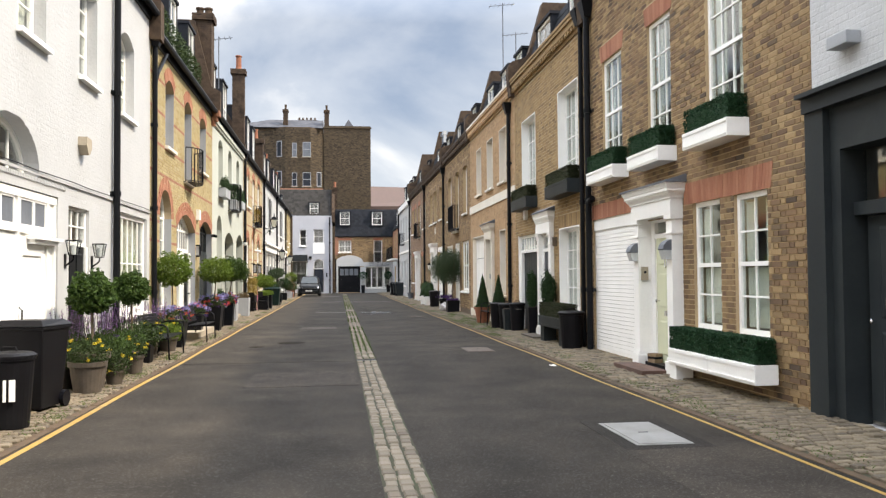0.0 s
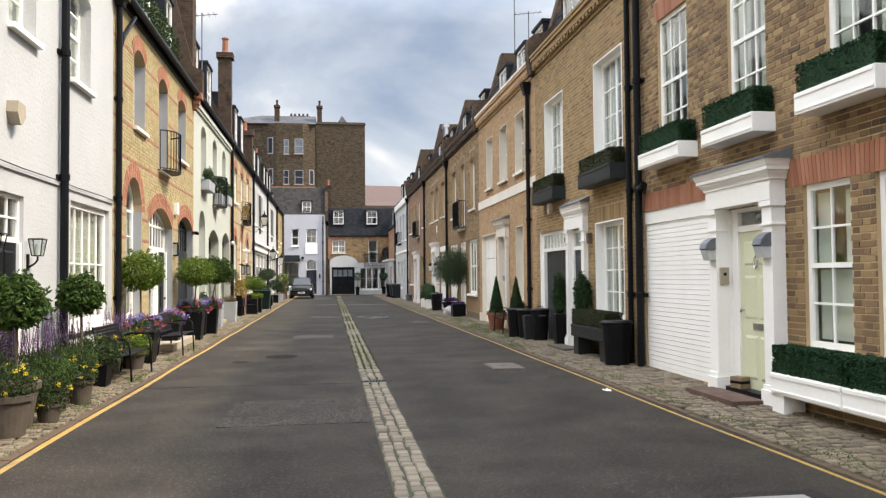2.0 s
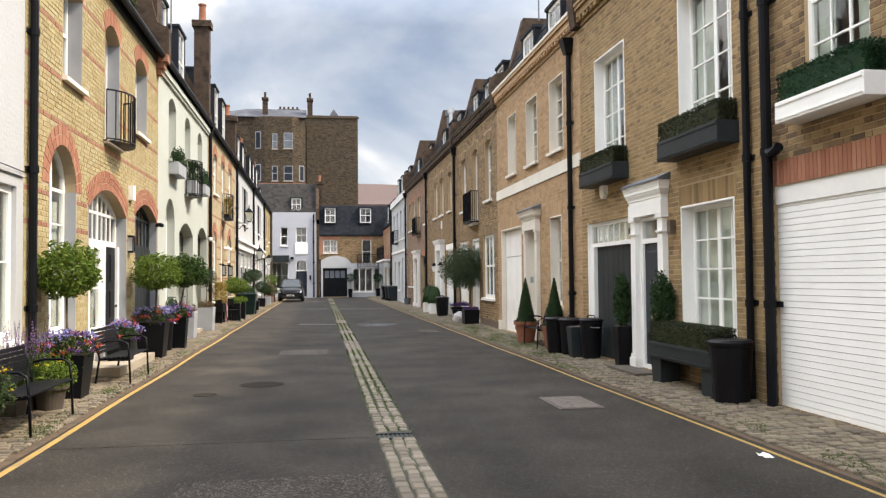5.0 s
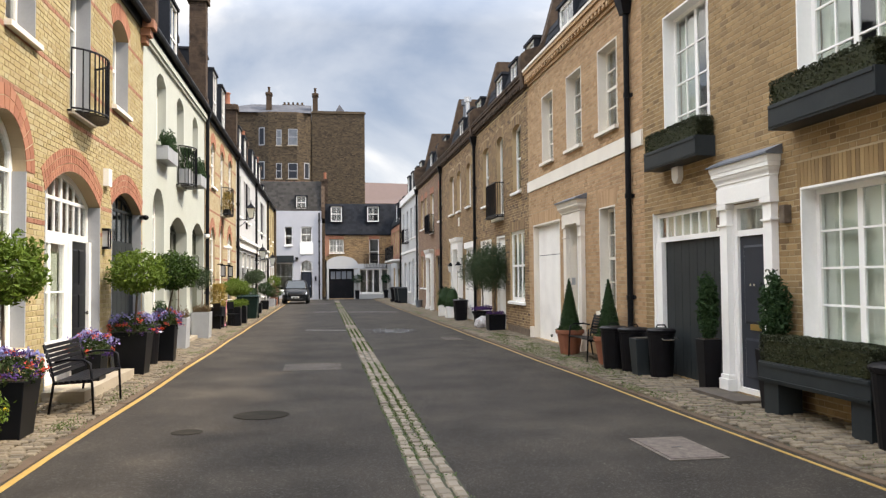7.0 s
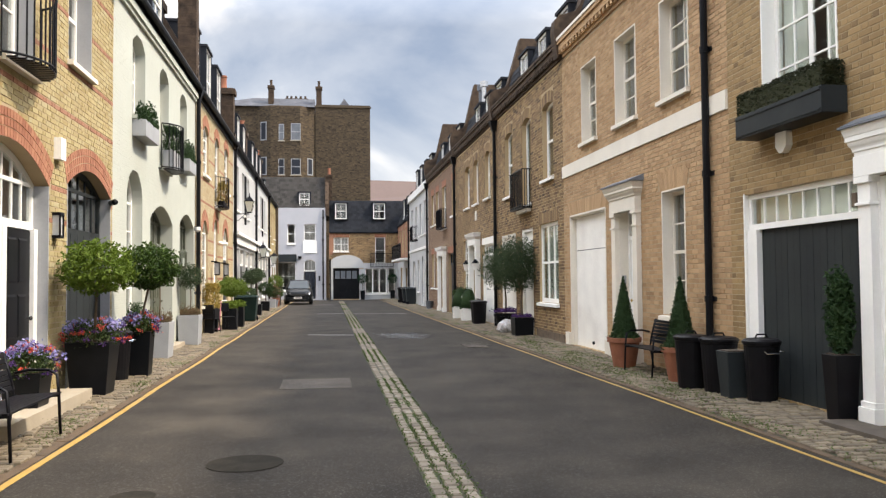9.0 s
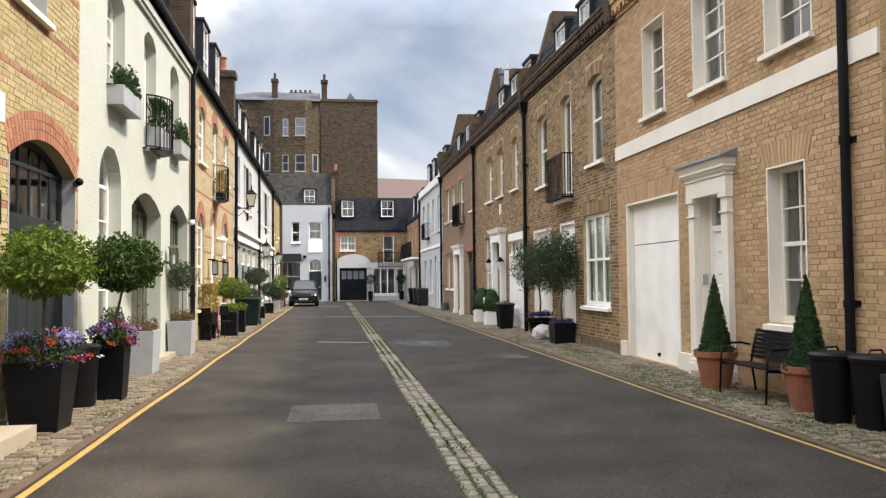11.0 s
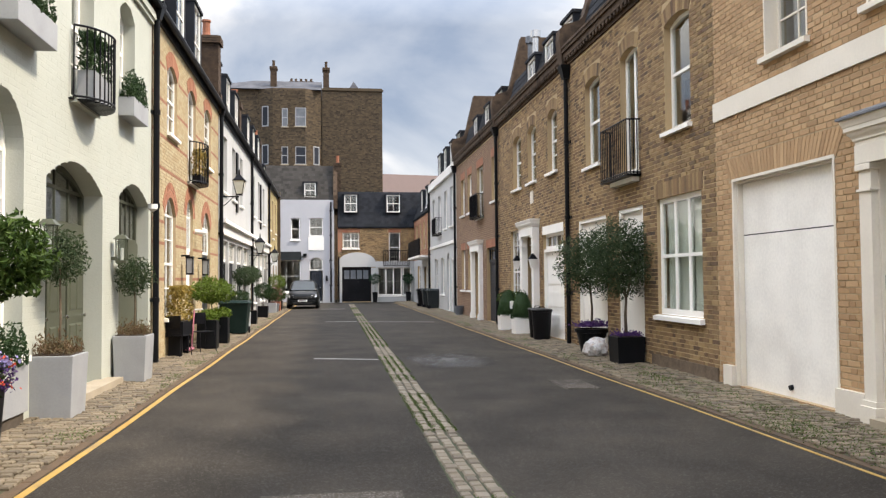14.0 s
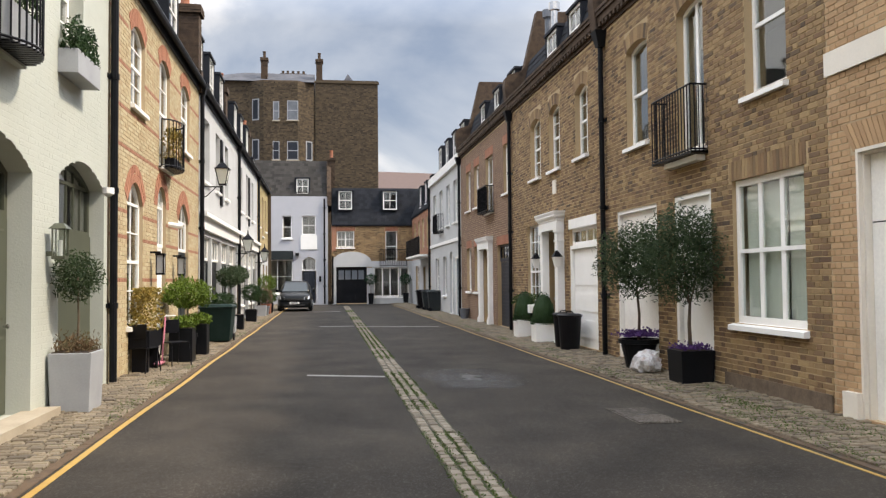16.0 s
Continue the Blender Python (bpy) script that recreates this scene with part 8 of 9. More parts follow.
for k, (x, y, zc, r) in enumerate(((-3.82, 30.36, 1.95, 0.36), (-3.76, 33.87, 1.75, 0.34))):
    t = thing("olive_tree", (x, y, PZ_L), "small olive tree in a pale grey cube planter", "potted tree", "olive trees")
    square_pot(t, x, y, PZ_L, 0.46, 0.52, 0.74, PALE_GREY, 0.58, 0.62)
    rng = random.Random(90 + k)
    tagged(part("heather", leaf_mesh([(x + rng.uniform(-0.23, 0.23), y + rng.uniform(-0.27, 0.27), 0.80 + abs(rng.gauss(0, 0.09))) for _ in range(600)], 0.07, rng, 0.25, 1.2), LEAF_BROWN, t), kind="stuff")
    trunk(t, [(x, y, 0.75), (x + 0.02, y, 1.2), (x, y + 0.02, zc)], 0.016, 0.01)
    part("crown", leaf_mesh(ball_points(1900, (x, y, zc), r, 0.34, rng, 0.15), 0.07, rng, 0.25, 0.3), LEAF_OLIVE, t)
t = thing("shrub_trough", (-4.0, 29.15, PZ_L), "pale trough of upright dark green shrubs", "potted plant")
part("trough", MB().box(-4.046, -3.96, 28.55, 29.78, 0.2, 0.77), PALE_GREY, t, bevel=0.01)
# added box, coloured dark like the shaded gap below, carries the trough
part("base", MB().box(-4.046, -3.99, 28.6, 29.73, PZ_L, 0.2), CLAY_GREY, t)
rng = random.Random(95)
for yy in (28.8, 29.05, 29.35, 29.6):
    part("shrub", leaf_mesh(cone_points(420, (-4.02, yy), 0.13, 0.74, 1.24, rng, 0.5), 0.06, rng, 0.35, 1.0), LEAF_YEW, t)
t = thing("ochre_shrub", (-3.86, 38.4, PZ_L), "ochre-leaved shrub in a dark box below the window", "potted plant")
part("box", MB().box(-4.03, -3.68, 37.85, 38.95, 0.48, 0.80), IRON, t, bevel=0.01)
for y0 in (37.95, 38.75):
    part("leg", MB().box(-4.0, -3.72, y0, y0 + 0.10, PZ_L, 0.48), IRON, t)
part("crown", leaf_mesh(box_points(1500, -4.0, -3.68, 37.85, 38.95, 0.8, 1.5, random.Random(96), 0.1), 0.07, random.Random(97), 0.5, 0.5), LEAF_DRY, t)


def bistro_chair(x, y, z, rz):
    t = thing("bistro_chair", (x, y, z), "black metal bistro chair on the pavement", "chair")
    F = Placed(x, y, z, rz)
    part("seat", MB(F).box(-0.2, 0.2, -0.2, 0.2, 0.44, 0.46), IRON, t, bevel=0.006)
    for a in (-0.18, 0.18):
        part("leg", MB(F).tube([(a, -0.18, 0.45), (a * 1.15, -0.24, 0)], 0.012, 6), IRON, t)
        part("back_leg", MB(F).tube([(a, 0.2, 0.9), (a, 0.18, 0.45), (a * 1.15, 0.26, 0)], 0.012, 6), IRON, t)
    part("backrest", MB(F).box(-0.18, 0.18, 0.18, 0.2, 0.62, 0.88), IRON, t, bevel=0.006)


bistro_chair(-3.82, 38.0, PZ_L, 160)
bistro_chair(-3.50, 39.35, PZ_L, 40)
SCOOTER_PINK = mat("pink_metal_paint", [(0.50, 0.16, 0.22), (0.56, 0.20, 0.26)], 0.4, big=3, fine=30, bump=0.0, dirt=0.1)
t = thing("scooter", (-3.72, 38.95, PZ_L), "pink and white folding scooter leaning at the wall", "scooter")
part("deck", MB().box(-3.77, -3.67, 38.7, 39.25, PZ_L + 0.07, PZ_L + 0.10), SCOOTER_PINK, t)
part("stem", MB().tube([(-3.72, 39.2, PZ_L + 0.1), (-3.70, 39.4, PZ_L + 0.95)], 0.016, 8), SCOOTER_PINK, t)
part("handlebar", MB().tube([(-3.9, 39.4, PZ_L + 0.95), (-3.5, 39.4, PZ_L + 0.96)], 0.016, 8), WHITE_PAINT, t)
for yy in (38.68, 39.25):
    part("wheel", MB().tube([(-3.74, yy, PZ_L + 0.075), (-3.70, yy, PZ_L + 0.075)], 0.07, 14), IRON, t)
for k, (x, y, w) in enumerate(((-3.5, 40.15, 0.46), (-3.42, 41.75, 0.42))):
    t = thing("planter", (x, y, PZ_L), "square black planter with bright green bush", "potted plant", "black planters")
    square_pot(t, x, y, PZ_L, w, w, 0.68, BLACK_PAINT)
    part("bush", leaf_mesh(ball_points(700, (x, y, 0.82), 0.30, 0.16, random.Random(101 + k), 0.2), 0.07, random.Random(102), 0.5, 0.6), LEAF_LIME, t)
bay_tree(-3.55, 41.1, 0.1, 1.02, 1.74, 0.55, 105, LEAF_LIME, "wide bright green clipped tree in a black pot", clay(-3.55, 41.1, 0.5, 0.2, BLACK_PAINT), n=2200)
wheelie_bin(-3.48, 45.6, PZ_L, 1.02, 0.85, 1.0, PLASTIC_GREEN, "dark green wide wheelie bin on the pavement")
for k, (x, y, zt, r, m, potm) in enumerate(((-3.6, 47.6, 1.35, 0.40, LEAF_YEW, BLACK_PAINT), (-3.65, 49.6, 2.15, 0.42, LEAF_OLIVE, PALE_GREY), (-3.55, 51.2, 2.2, 0.38, LEAF_OLIVE, BLACK_PAINT),
                                            (-3.55, 56.5, 1.55, 0.42, LEAF_YEW, BLACK_PAINT), (-3.55, 61.8, 1.3, 0.4, LEAF_HERB, PALE_GREY), (-3.5, 64.5, 2.0, 0.5, LEAF_LIME, TERRACOTTA), (-3.5, 66.2, 1.2, 0.45, LEAF_BAY, BLACK_PAINT))):
    t = thing("potted_tree", (x, y, PZ_L), "small clipped tree in a pot by the shopfronts", "potted tree", "pots by the shopfronts")
    square_pot(t, x, y, PZ_L, 0.42, 0.46, 0.5, potm)
    trunk(t, [(x, y, 0.5), (x, y, zt - r)], 0.02, 0.015)
    part("crown", leaf_mesh(ball_points(1800, (x, y, zt - r * 0.8), r, r * 0.85, random.Random(110 + k), 0.4), 0.07, random.Random(k), 0.45, 0.3), m, t)
t = thing("red_leaf_shrub", (-3.5, 63.2, PZ_L), "red-leaved shrub in a grey bucket", "potted plant")
round_pot(t, -3.5, 63.2, PZ_L, 0.18, 0.24, 0.42, LEAD)
part("crown", leaf_mesh(ball_points(500, (-3.5, 63.2, 0.95), 0.4, 0.5, random.Random(7), 0.1), 0.09, random.Random(8), 0.3, 0.9), leaf_mat("red_leaf", [(0.16, 0.05, 0.05), (0.24, 0.09, 0.08), (0.10, 0.09, 0.04)]), t)


def wall_lantern(F, u, z, s, v, label):
    """Victorian lantern on a scrolled iron bracket."""
    t = thing("wall_lantern", F(u, 0, z), label, "wall lamp", "street lanterns")
    br = MB(F).tube([(u, 0, z - 0.1 * s), (u, v, z - 0.1 * s)], 0.02, 6).tube([(u, 0, z - 0.5 * s), (u, v * 0.3, z - 0.42 * s), (u, v * 0.7, z - 0.12 * s)], 0.014, 6)
    part("bracket", br, IRON, t)
    a, b = 0.11 * s, 0.22 * s
    part("glass", MB(F).hexa([(u - a, v - a, z), (u + a, v - a, z), (u + a, v + a, z), (u - a, v + a, z), (u - b, v - b, z + 0.5 * s), (u + b, v - b, z + 0.5 * s), (u + b, v + b, z + 0.5 * s), (u - b, v + b, z + 0.5 * s)]), CURTAIN, t)
    fr = MB(F)
    for i in (-1, 1):
        for j in (-1, 1):
            fr.tube([(u + i * a, v + j * a, z), (u + i * b, v + j * b, z + 0.5 * s)], 0.014, 5)
    fr.box(u - b - 0.02, u + b + 0.02, v - b - 0.02, v + b + 0.02, z + 0.5 * s, z + 0.53 * s)
    fr.hexa([(u - b, v - b, z + 0.53 * s), (u + b, v - b, z + 0.53 * s), (u + b, v + b, z + 0.53 * s), (u - b, v + b, z + 0.53 * s)] + [(u - 0.06, v - 0.06, z + 0.72 * s), (u + 0.06, v - 0.06, z + 0.72 * s), (u + 0.06, v + 0.06, z + 0.72 * s), (u - 0.06, v + 0.06, z + 0.72 * s)])
    fr.tube([(u, v, z + 0.72 * s), (u, v, z + 0.95 * s)], 0.035, 8, 0.012)
    fr.box(u - a - 0.01, u + a + 0.01, v - a - 0.01, v + a + 0.01, z - 0.04, z)
    part("lantern_frame", fr, IRON, t)
    return t


wall_lantern(LF, 46.15, 4.40, 0.82, 0.62, "black iron Victorian lantern on a scrolled wall bracket")
wall_lantern(LF, 55.6, 2.85, 0.9, 0.45, "black iron lantern on a wall bracket by the shopfront")
wall_lantern(LF, 64.6, 2.7, 0.9, 0.45, "black iron lantern on a wall bracket by the shopfront")

# boxes on the pale green house
for u0, u1, seed in ((28.9, 30.13, 1), (33.95, 35.0, 2)):
    t = thing("window_box", (XL + 0.13, (u0 + u1) / 2, 4.42), "grey window box with dark green shrubs", "planter", "grey window boxes")
    part("box", MB(LF).box(u0, u1, 0.0, 0.26, 4.42, 4.74), PALE_GREY, t, bevel=0.01)
    rng = random.Random(120 + seed)
    for k in range(5):
        uu = u0 + (u1 - u0) * (k + 0.5) / 5
        part("shrub", leaf_mesh(cone_points(300, (XL + 0.14, uu), 0.13, 4.72, 5.08 + rng.uniform(0, 0.28), rng, 0.4), 0.07, rng, 0.4, 1.0), LEAF_YEW, t)
t = thing("balcony_planter", (XL + 0.2, 32.0, 4.16), "grey planter of grassy green shrubs in the balconet", "planter")
part("box", MB(LF).box(31.6, 32.45, 0.05, 0.28, 4.17, 4.58), PALE_GREY, t, bevel=0.01)
part("shrub", leaf_mesh(box_points(700, XL + 0.06, XL + 0.28, 31.6, 32.45, 4.58, 5.1, random.Random(5), 0.08), 0.11, random.Random(6), 0.25, 1.2), LEAF_YEW, t)
t = thing("balcony_planter", (XL + 0.2, 41.1, 4.1), "ochre and green plants in the iron balconet", "planter")
part("box", MB(LF).box(40.7, 41.6, 0.08, 0.28, 4.1, 4.32), IRON, t)
part("shrub", leaf_mesh(box_points(600, XL + 0.06, XL + 0.32, 40.65, 41.65, 4.3, 4.9, random.Random(9), 0.1), 0.08, random.Random(6), 0.4, 0.8), LEAF_DRY, t)
t = thing("roof_plants", (XL - 0.3, 21.6, 7.2), "trailing green plants on the roof edge", "plant")
part("trough", MB(LF).box(19.3, 24.6, -0.28, -0.02, 7.2, 7.42), BLACK_PAINT, t)
part("leaves", leaf_mesh(box_points(2600, XL - 0.28, XL + 0.10, 19.3, 24.6, 7.2, 7.85, random.Random(14), 0.12), 0.09, random.Random(6), 0.4, 0.3), LEAF_HERB, t)

# ---- brown-brick side: things along the wall ----
for k, (u0, u1) in enumerate(((9.76, 11.1), (12.0, 13.36), (14.1, 15.64))):
    hedge_box("window_box", XR - 0.32, XR - 0.008, u0, u1, 3.37, 3.61, 3.92, WHITE_PAINT, "white panelled window box with clipped green hedge", 130 + k)
for k, (u0, u1) in enumerate(((17.0, 18.92), (20.85, 22.72))):
    hedge_box("window_box", XR - 0.32, XR - 0.008, u0, u1, 3.40, 3.70, 3.98, GREY_PAINT, "dark grey window box with clipped dark hedge", 134 + k, 3000)
ht = hedge_box("hedge_trough", XR - 0.36, XR - 0.06, 9.10, 10.32, 0.27, 0.51, 0.81, WHITE_PAINT, "white panelled trough with clipped green hedge", 138, 3600, 0, group="hedge troughs")
for y in (9.2, 10.1):
    part("wall_bracket", MB().box(XR - 0.07, XR + 0.01, y, y + 0.05, 0.29, 0.46), WHITE_PAINT, ht)
hedge_box("hedge_trough", XR - 0.36, XR - 0.06, 10.34, 11.64, 0.27, 0.51, 0.81, WHITE_PAINT, "white panelled trough with clipped green hedge on feet", 139, 3600, 0, group="hedge troughs")
for y in (11.40,):
    t = single("trough_foot", MB().box(XR - 0.34, XR - 0.08, y, y + 0.24, 0.05, 0.268), WHITE_PAINT, (XR - 0.25, y + 0.12, 0.05), "white block foot below the hedge trough", "planter foot")
ht = hedge_box("hedge_trough", XR - 0.50, XR - 0.12, 16.95, 18.95, 0.42, 0.66, 0.95, GREY_PAINT, "dark grey trough with clipped dark hedge", 140, 4200, 0, group="hedge troughs")
for y in (17.0, 18.6):
    part("foot", MB().box(XR - 0.46, XR - 0.16, y, y + 0.3, 0.05, 0.42), GREY_PAINT, ht)
for k, (x, y) in enumerate(((XR - 0.22, 19.03), (XR - 0.18, 20.84))):
    t = thing("conifer", (x, y, PZ_R), "dark column of clipped bay in a tapered black planter", "potted tree", "columns by the door")
    square_pot(t, x, y, PZ_R, 0.26 - 0.05 * k, 0.36 - 0.08 * k, 0.72, PLASTIC)
    rng = random.Random(150 + k)
    part("inner_growth", MB().lathe([(0.02, 0.76), (0.09, 0.9), (0.10, 1.2), (0.08, 1.5), (0.01, 1.66)], x, y, 12), LEAF_YEW, t)
    part("crown", leaf_mesh(ball_points(1700, (x, y, 1.2), 0.19 - 0.04 * k, 0.52, rng, 0.3), 0.07, rng, 0.45, 0.4), LEAF_YEW, t)
dustbin(4.93, 16.72, PZ_R, 0.80, 0.27, PLASTIC, "black plastic dustbin with lid by the downpipes")
dustbin(4.74, 23.72, PZ_R, 0.76, 0.23, PLASTIC, "black plastic dustbin by the garage", True)
dustbin(4.92, 23.25, PZ_R, 0.76, 0.25, PLASTIC, "black plastic dustbin with shiny lid by the garage", True)
t = thing("planter", (4.86, 22.75, PZ_R), "empty tapered dark grey planter by the garage", "planter")
square_pot(t, 4.86, 22.75, PZ_R, 0.24, 0.32, 0.60, GREY_PAINT)
dustbin(5.02, 22.32, PZ_R, 0.80, 0.22, PLASTIC, "tall black plastic dustbin by the garage", True, True)
for k, (x, y) in enumerate(((4.80, 26.5), (4.92, 24.45))):
    t = thing("cone_topiary", (x, y, PZ_R), "dark green cone topiary in a terracotta pot", "potted tree", "cone topiaries")
    round_pot(t, x, y, PZ_R, 0.19, 0.28, 0.52, TERRACOTTA)
    rng = random.Random(160 + k)
    part("crown", leaf_mesh(cone_points(2600, (x, y), 0.23, 0.52, 1.66, rng, 0.95), 0.055, rng, 0.35, 0.7), LEAF_YEW, t)
    part("inner_growth", MB().lathe([(0.20, 0.50), (0.19, 0.60), (0.10, 1.12), (0.01, 1.6)], x, y, 12), LEAF_YEW, t)
    part("ferns", leaf_mesh(ball_points(200, (x, y, 0.56), 0.30, 0.1, rng, 0.5), 0.1, rng, 0.25, 0.6), LEAF_HERB, t)
bench(4.62, 24.85, 26.12, PZ_R, -1, "small black metal slatted bench between terracotta pots")
t = thing("olive_tree", (4.98, 34.75, PZ_R), "bushy olive tree in a black cube planter", "potted tree", "olive trees")
square_pot(t, 4.98, 34.75, PZ_R, 0.50, 0.54, 0.50, BLACK_PAINT)
rng = random.Random(170)
tagged(part("violet_bedding", leaf_mesh([(4.98 + rng.uniform(-0.25, 0.25), 34.75 + rng.uniform(-0.25, 0.25), 0.58 + rng.gauss(0, 0.03)) for _ in range(500)], 0.04, rng, 0.8, 0.5), PETAL_VIOLET, t), kind="stuff")
trunk(t, [(4.98, 34.75, 0.5), (4.95, 34.72, 0.95), (5.0, 34.78, 1.3)], 0.035, 0.022)
lb = MB()
for a, b, c in ((0.25, 0.1, 2.0), (-0.25, 0.2, 2.1), (0.05, -0.3, 2.2), (-0.1, 0.05, 2.4)):
    lb.tube([(4.99, 34.77, 1.25), (4.98 + a * 0.5, 34.75 + b * 0.5, 1.6), (4.98 + a, 34.75 + b, c)], 0.018, 5, 0.006)
tagged(part("branchwork", lb, BARK, t), kind="stuff")
part("crown", leaf_mesh(ball_points(7800, (4.92, 34.75, 2.02), 0.76, 0.80, rng, 0.12), 0.082, rng, 0.25, 0.2), LEAF_OLIVE, t)
t = thing("olive_tree", (4.98, 36.85, PZ_R), "olive tree in a black bowl planter with violet flowers", "potted tree", "olive trees")
round_pot(t, 4.98, 36.85, PZ_R, 0.22, 0.34, 0.52, BLACK_PAINT)
rng = random.Random(171)
tagged(part("violet_bedding", leaf_mesh([(5.0 + rng.gauss(0, 0.16), 36.85 + rng.gauss(0, 0.16), 0.62 + abs(rng.gauss(0, 0.05))) for _ in range(900)], 0.05, rng, 0.8, 0.5), PETAL_VIOLET, t), kind="stuff")
trunk(t, [(4.98, 36.85, 0.5), (5.0, 36.85, 1.0), (4.96, 36.85, 1.5)], 0.03, 0.02)
part("crown", leaf_mesh(ball_points(6200, (4.92, 36.85, 1.98), 0.72, 0.72, rng, 0.12), 0.082, rng, 0.25, 0.2), LEAF_OLIVE, t)
# crumpled clear bag
bg_ = bmesh.new()
bmesh.ops.create_icosphere(bg_, subdivisions=3, radius=0.225)
for v in bg_.verts:
    k = 1.06 + 0.34 * noise.noise(v.co * 9) + 0.24 * noise.noise(v.co * 22)
    v.co *= k
    v.co.z = max(-0.13, v.co.z)
me = bpy.data.meshes.new("rubbish_bag")
bg_.to_mesh(me)
bg_.free()
me.materials.append(mat("crumpled_plastic", [(0.36, 0.33, 0.31), (0.58, 0.57, 0.57), (0.44, 0.36, 0.32)], 0.25, big=9, fine=30, bump=0.6, dirt=0.3))
rb = new("rubbish_bag", me)
rb.location = (4.84, 36.12, 0.20)
tagged(rb, "crumpled clear plastic bag of rubbish on the pavement", "bag")
dustbin(4.93, 40.85, PZ_R, 0.82, 0.27, PLASTIC, "black plastic dustbin by the white garage")
dustbin(4.97, 41.45, PZ_R, 0.82, 0.25, PLASTIC, "black plastic dustbin by the white garage")
for k, (x, y) in enumerate(((4.96, 43.2), (4.96, 45.2))):
    t = thing("box_topiary", (x, y, PZ_R), "rounded cone of boxwood in a white planter", "potted tree", "white planters")
    square_pot(t, x, y, PZ_R, 0.52, 0.54, 0.48, WHITE_PAINT)
    rng = random.Random(180 + k)
    part("inner_growth", MB().lathe([(0.25, 0.50), (0.29, 0.66), (0.26, 0.92), (0.16, 1.16), (0.02, 1.26)], x, y, 14), LEAF_YEW, t)
    part("crown", leaf_mesh(cone_points(3600, (x, y), 0.33, 0.50, 1.34, rng, 0.45), 0.045, rng, 0.5, 0.5), LEAF_YEW, t)
t = thing("window_trough", (5.12, 45.4, 0.85), "white trough with leafy green plants below a window", "planter")
part("box", MB().box(4.98, 5.24, 44.7, 46.2, 0.72, 0.95), WHITE_PAINT, t)
for y0 in (44.9, 45.9):
    part("bracket", MB().box(5.05, 5.26, y0, y0 + 0.05, 0.6, 0.72), IRON, t)
part("leaves", leaf_mesh(ball_points(700, (5.1, 45.45, 1.05), 0.45, 0.22, random.Random(3), 0.1), 0.08, random.Random(4), 0.45, 0.4), LEAF_BAY, t)
t = thing("bucket", (5.05, 55.7, PZ_R), "galvanised metal bucket by the doorway", "bucket")
part("body", MB().lathe([(0.15, PZ_R), (0.21, PZ_R + 0.42), (0.225, PZ_R + 0.43), (0.2, PZ_R + 0.43), (0.14, PZ_R + 0.05)], 5.05, 55.7, 20), LEAD, t)
for k, (x, y) in enumerate(((4.85, 68.4), (4.93, 66.4), (4.98, 64.4))):
    wheelie_bin(x, y, PZ_R, 1.08, 0.6, 0.72, PLASTIC if k == 0 else GREY_PAINT, "dark plastic wheelie bin at the kerb by the white house", 90)
for x in (2.62, 5.1):
    t = thing("ball_topiary", (x, 80.55, 0.0), "ball topiary in a tall black pot by the garage", "potted tree", "ball topiaries")
    square_pot(t, x, 80.55, 0.0, 0.3, 0.4, 0.75, BLACK_PAINT)
    trunk(t, [(x, 80.55, 0.7), (x, 80.55, 1.4)], 0.02, 0.02)
    part("crown", leaf_mesh(ball_points(600, (x, 80.55, 1.75), 0.45, 0.42, random.Random(int(x * 10)), 0.4), 0.1, random.Random(2), 0.45, 0.3), LEAF_BOX, t)
CARDBOARD = mat("cardboard", [(0.20, 0.135, 0.075), (0.26, 0.18, 0.105)], 0.85, big=6, fine=60, bump=0.1)
t = thing("doormat_slab", (4.87, 12.7, 0.06), "worn red-brown brick step before the green door", "step")
part("slab", MB().box(4.66, 5.08, 12.05, 13.35, 0.045, 0.115), mat("red_brown_stone", [(0.075, 0.043, 0.031), (0.125, 0.070, 0.050)], 0.9, big=4, fine=40, bump=0.5, dirt=0.5), t, bevel=0.01)
for k, (z0, z1, m) in enumerate(((0.142, 0.20, CARDBOARD), (0.202, 0.238, BLACK_PAINT), (0.240, 0.29, CARDBOARD))):
    single("parcel", MB(Placed(XR - 0.03, 12.96, 0, 12 + 4 * k)).box(-0.075, 0.075, -0.10, 0.10, z0, z1), m, (XR - 0.03, 12.96, z0), "small cardboard parcel stacked on the doorstep", "parcel", "stacked parcels")
t = thing("doorstep_slab", (5.0, 20.1, 0.05), "worn brick step before the dark door", "step")
part("slab", MB().box(4.76, 5.14, 19.45, 20.75, 0.04, 0.10), CLAY_GREY, t, bevel=0.01)

# paper scrap by the kerb
ps = MB()
rs = random.Random(77)
grid = [[(3.72 + 0.035 * i + rs.uniform(-0.008, 0.008), 13.9 + 0.05 * j + rs.uniform(-0.01, 0.01), 0.006 + rs.uniform(0, 0.03)) for j in range(4)] for i in range(4)]
for i in range(3):
    for j in range(3):
        ps.face(grid[i][j], grid[i + 1][j], grid[i + 1][j + 1], grid[i][j + 1])
single("paper_scrap", ps, WHITE_PAINT, (3.77, 13.97, 0.005), "small crumpled white paper scrap on the asphalt", "litter")

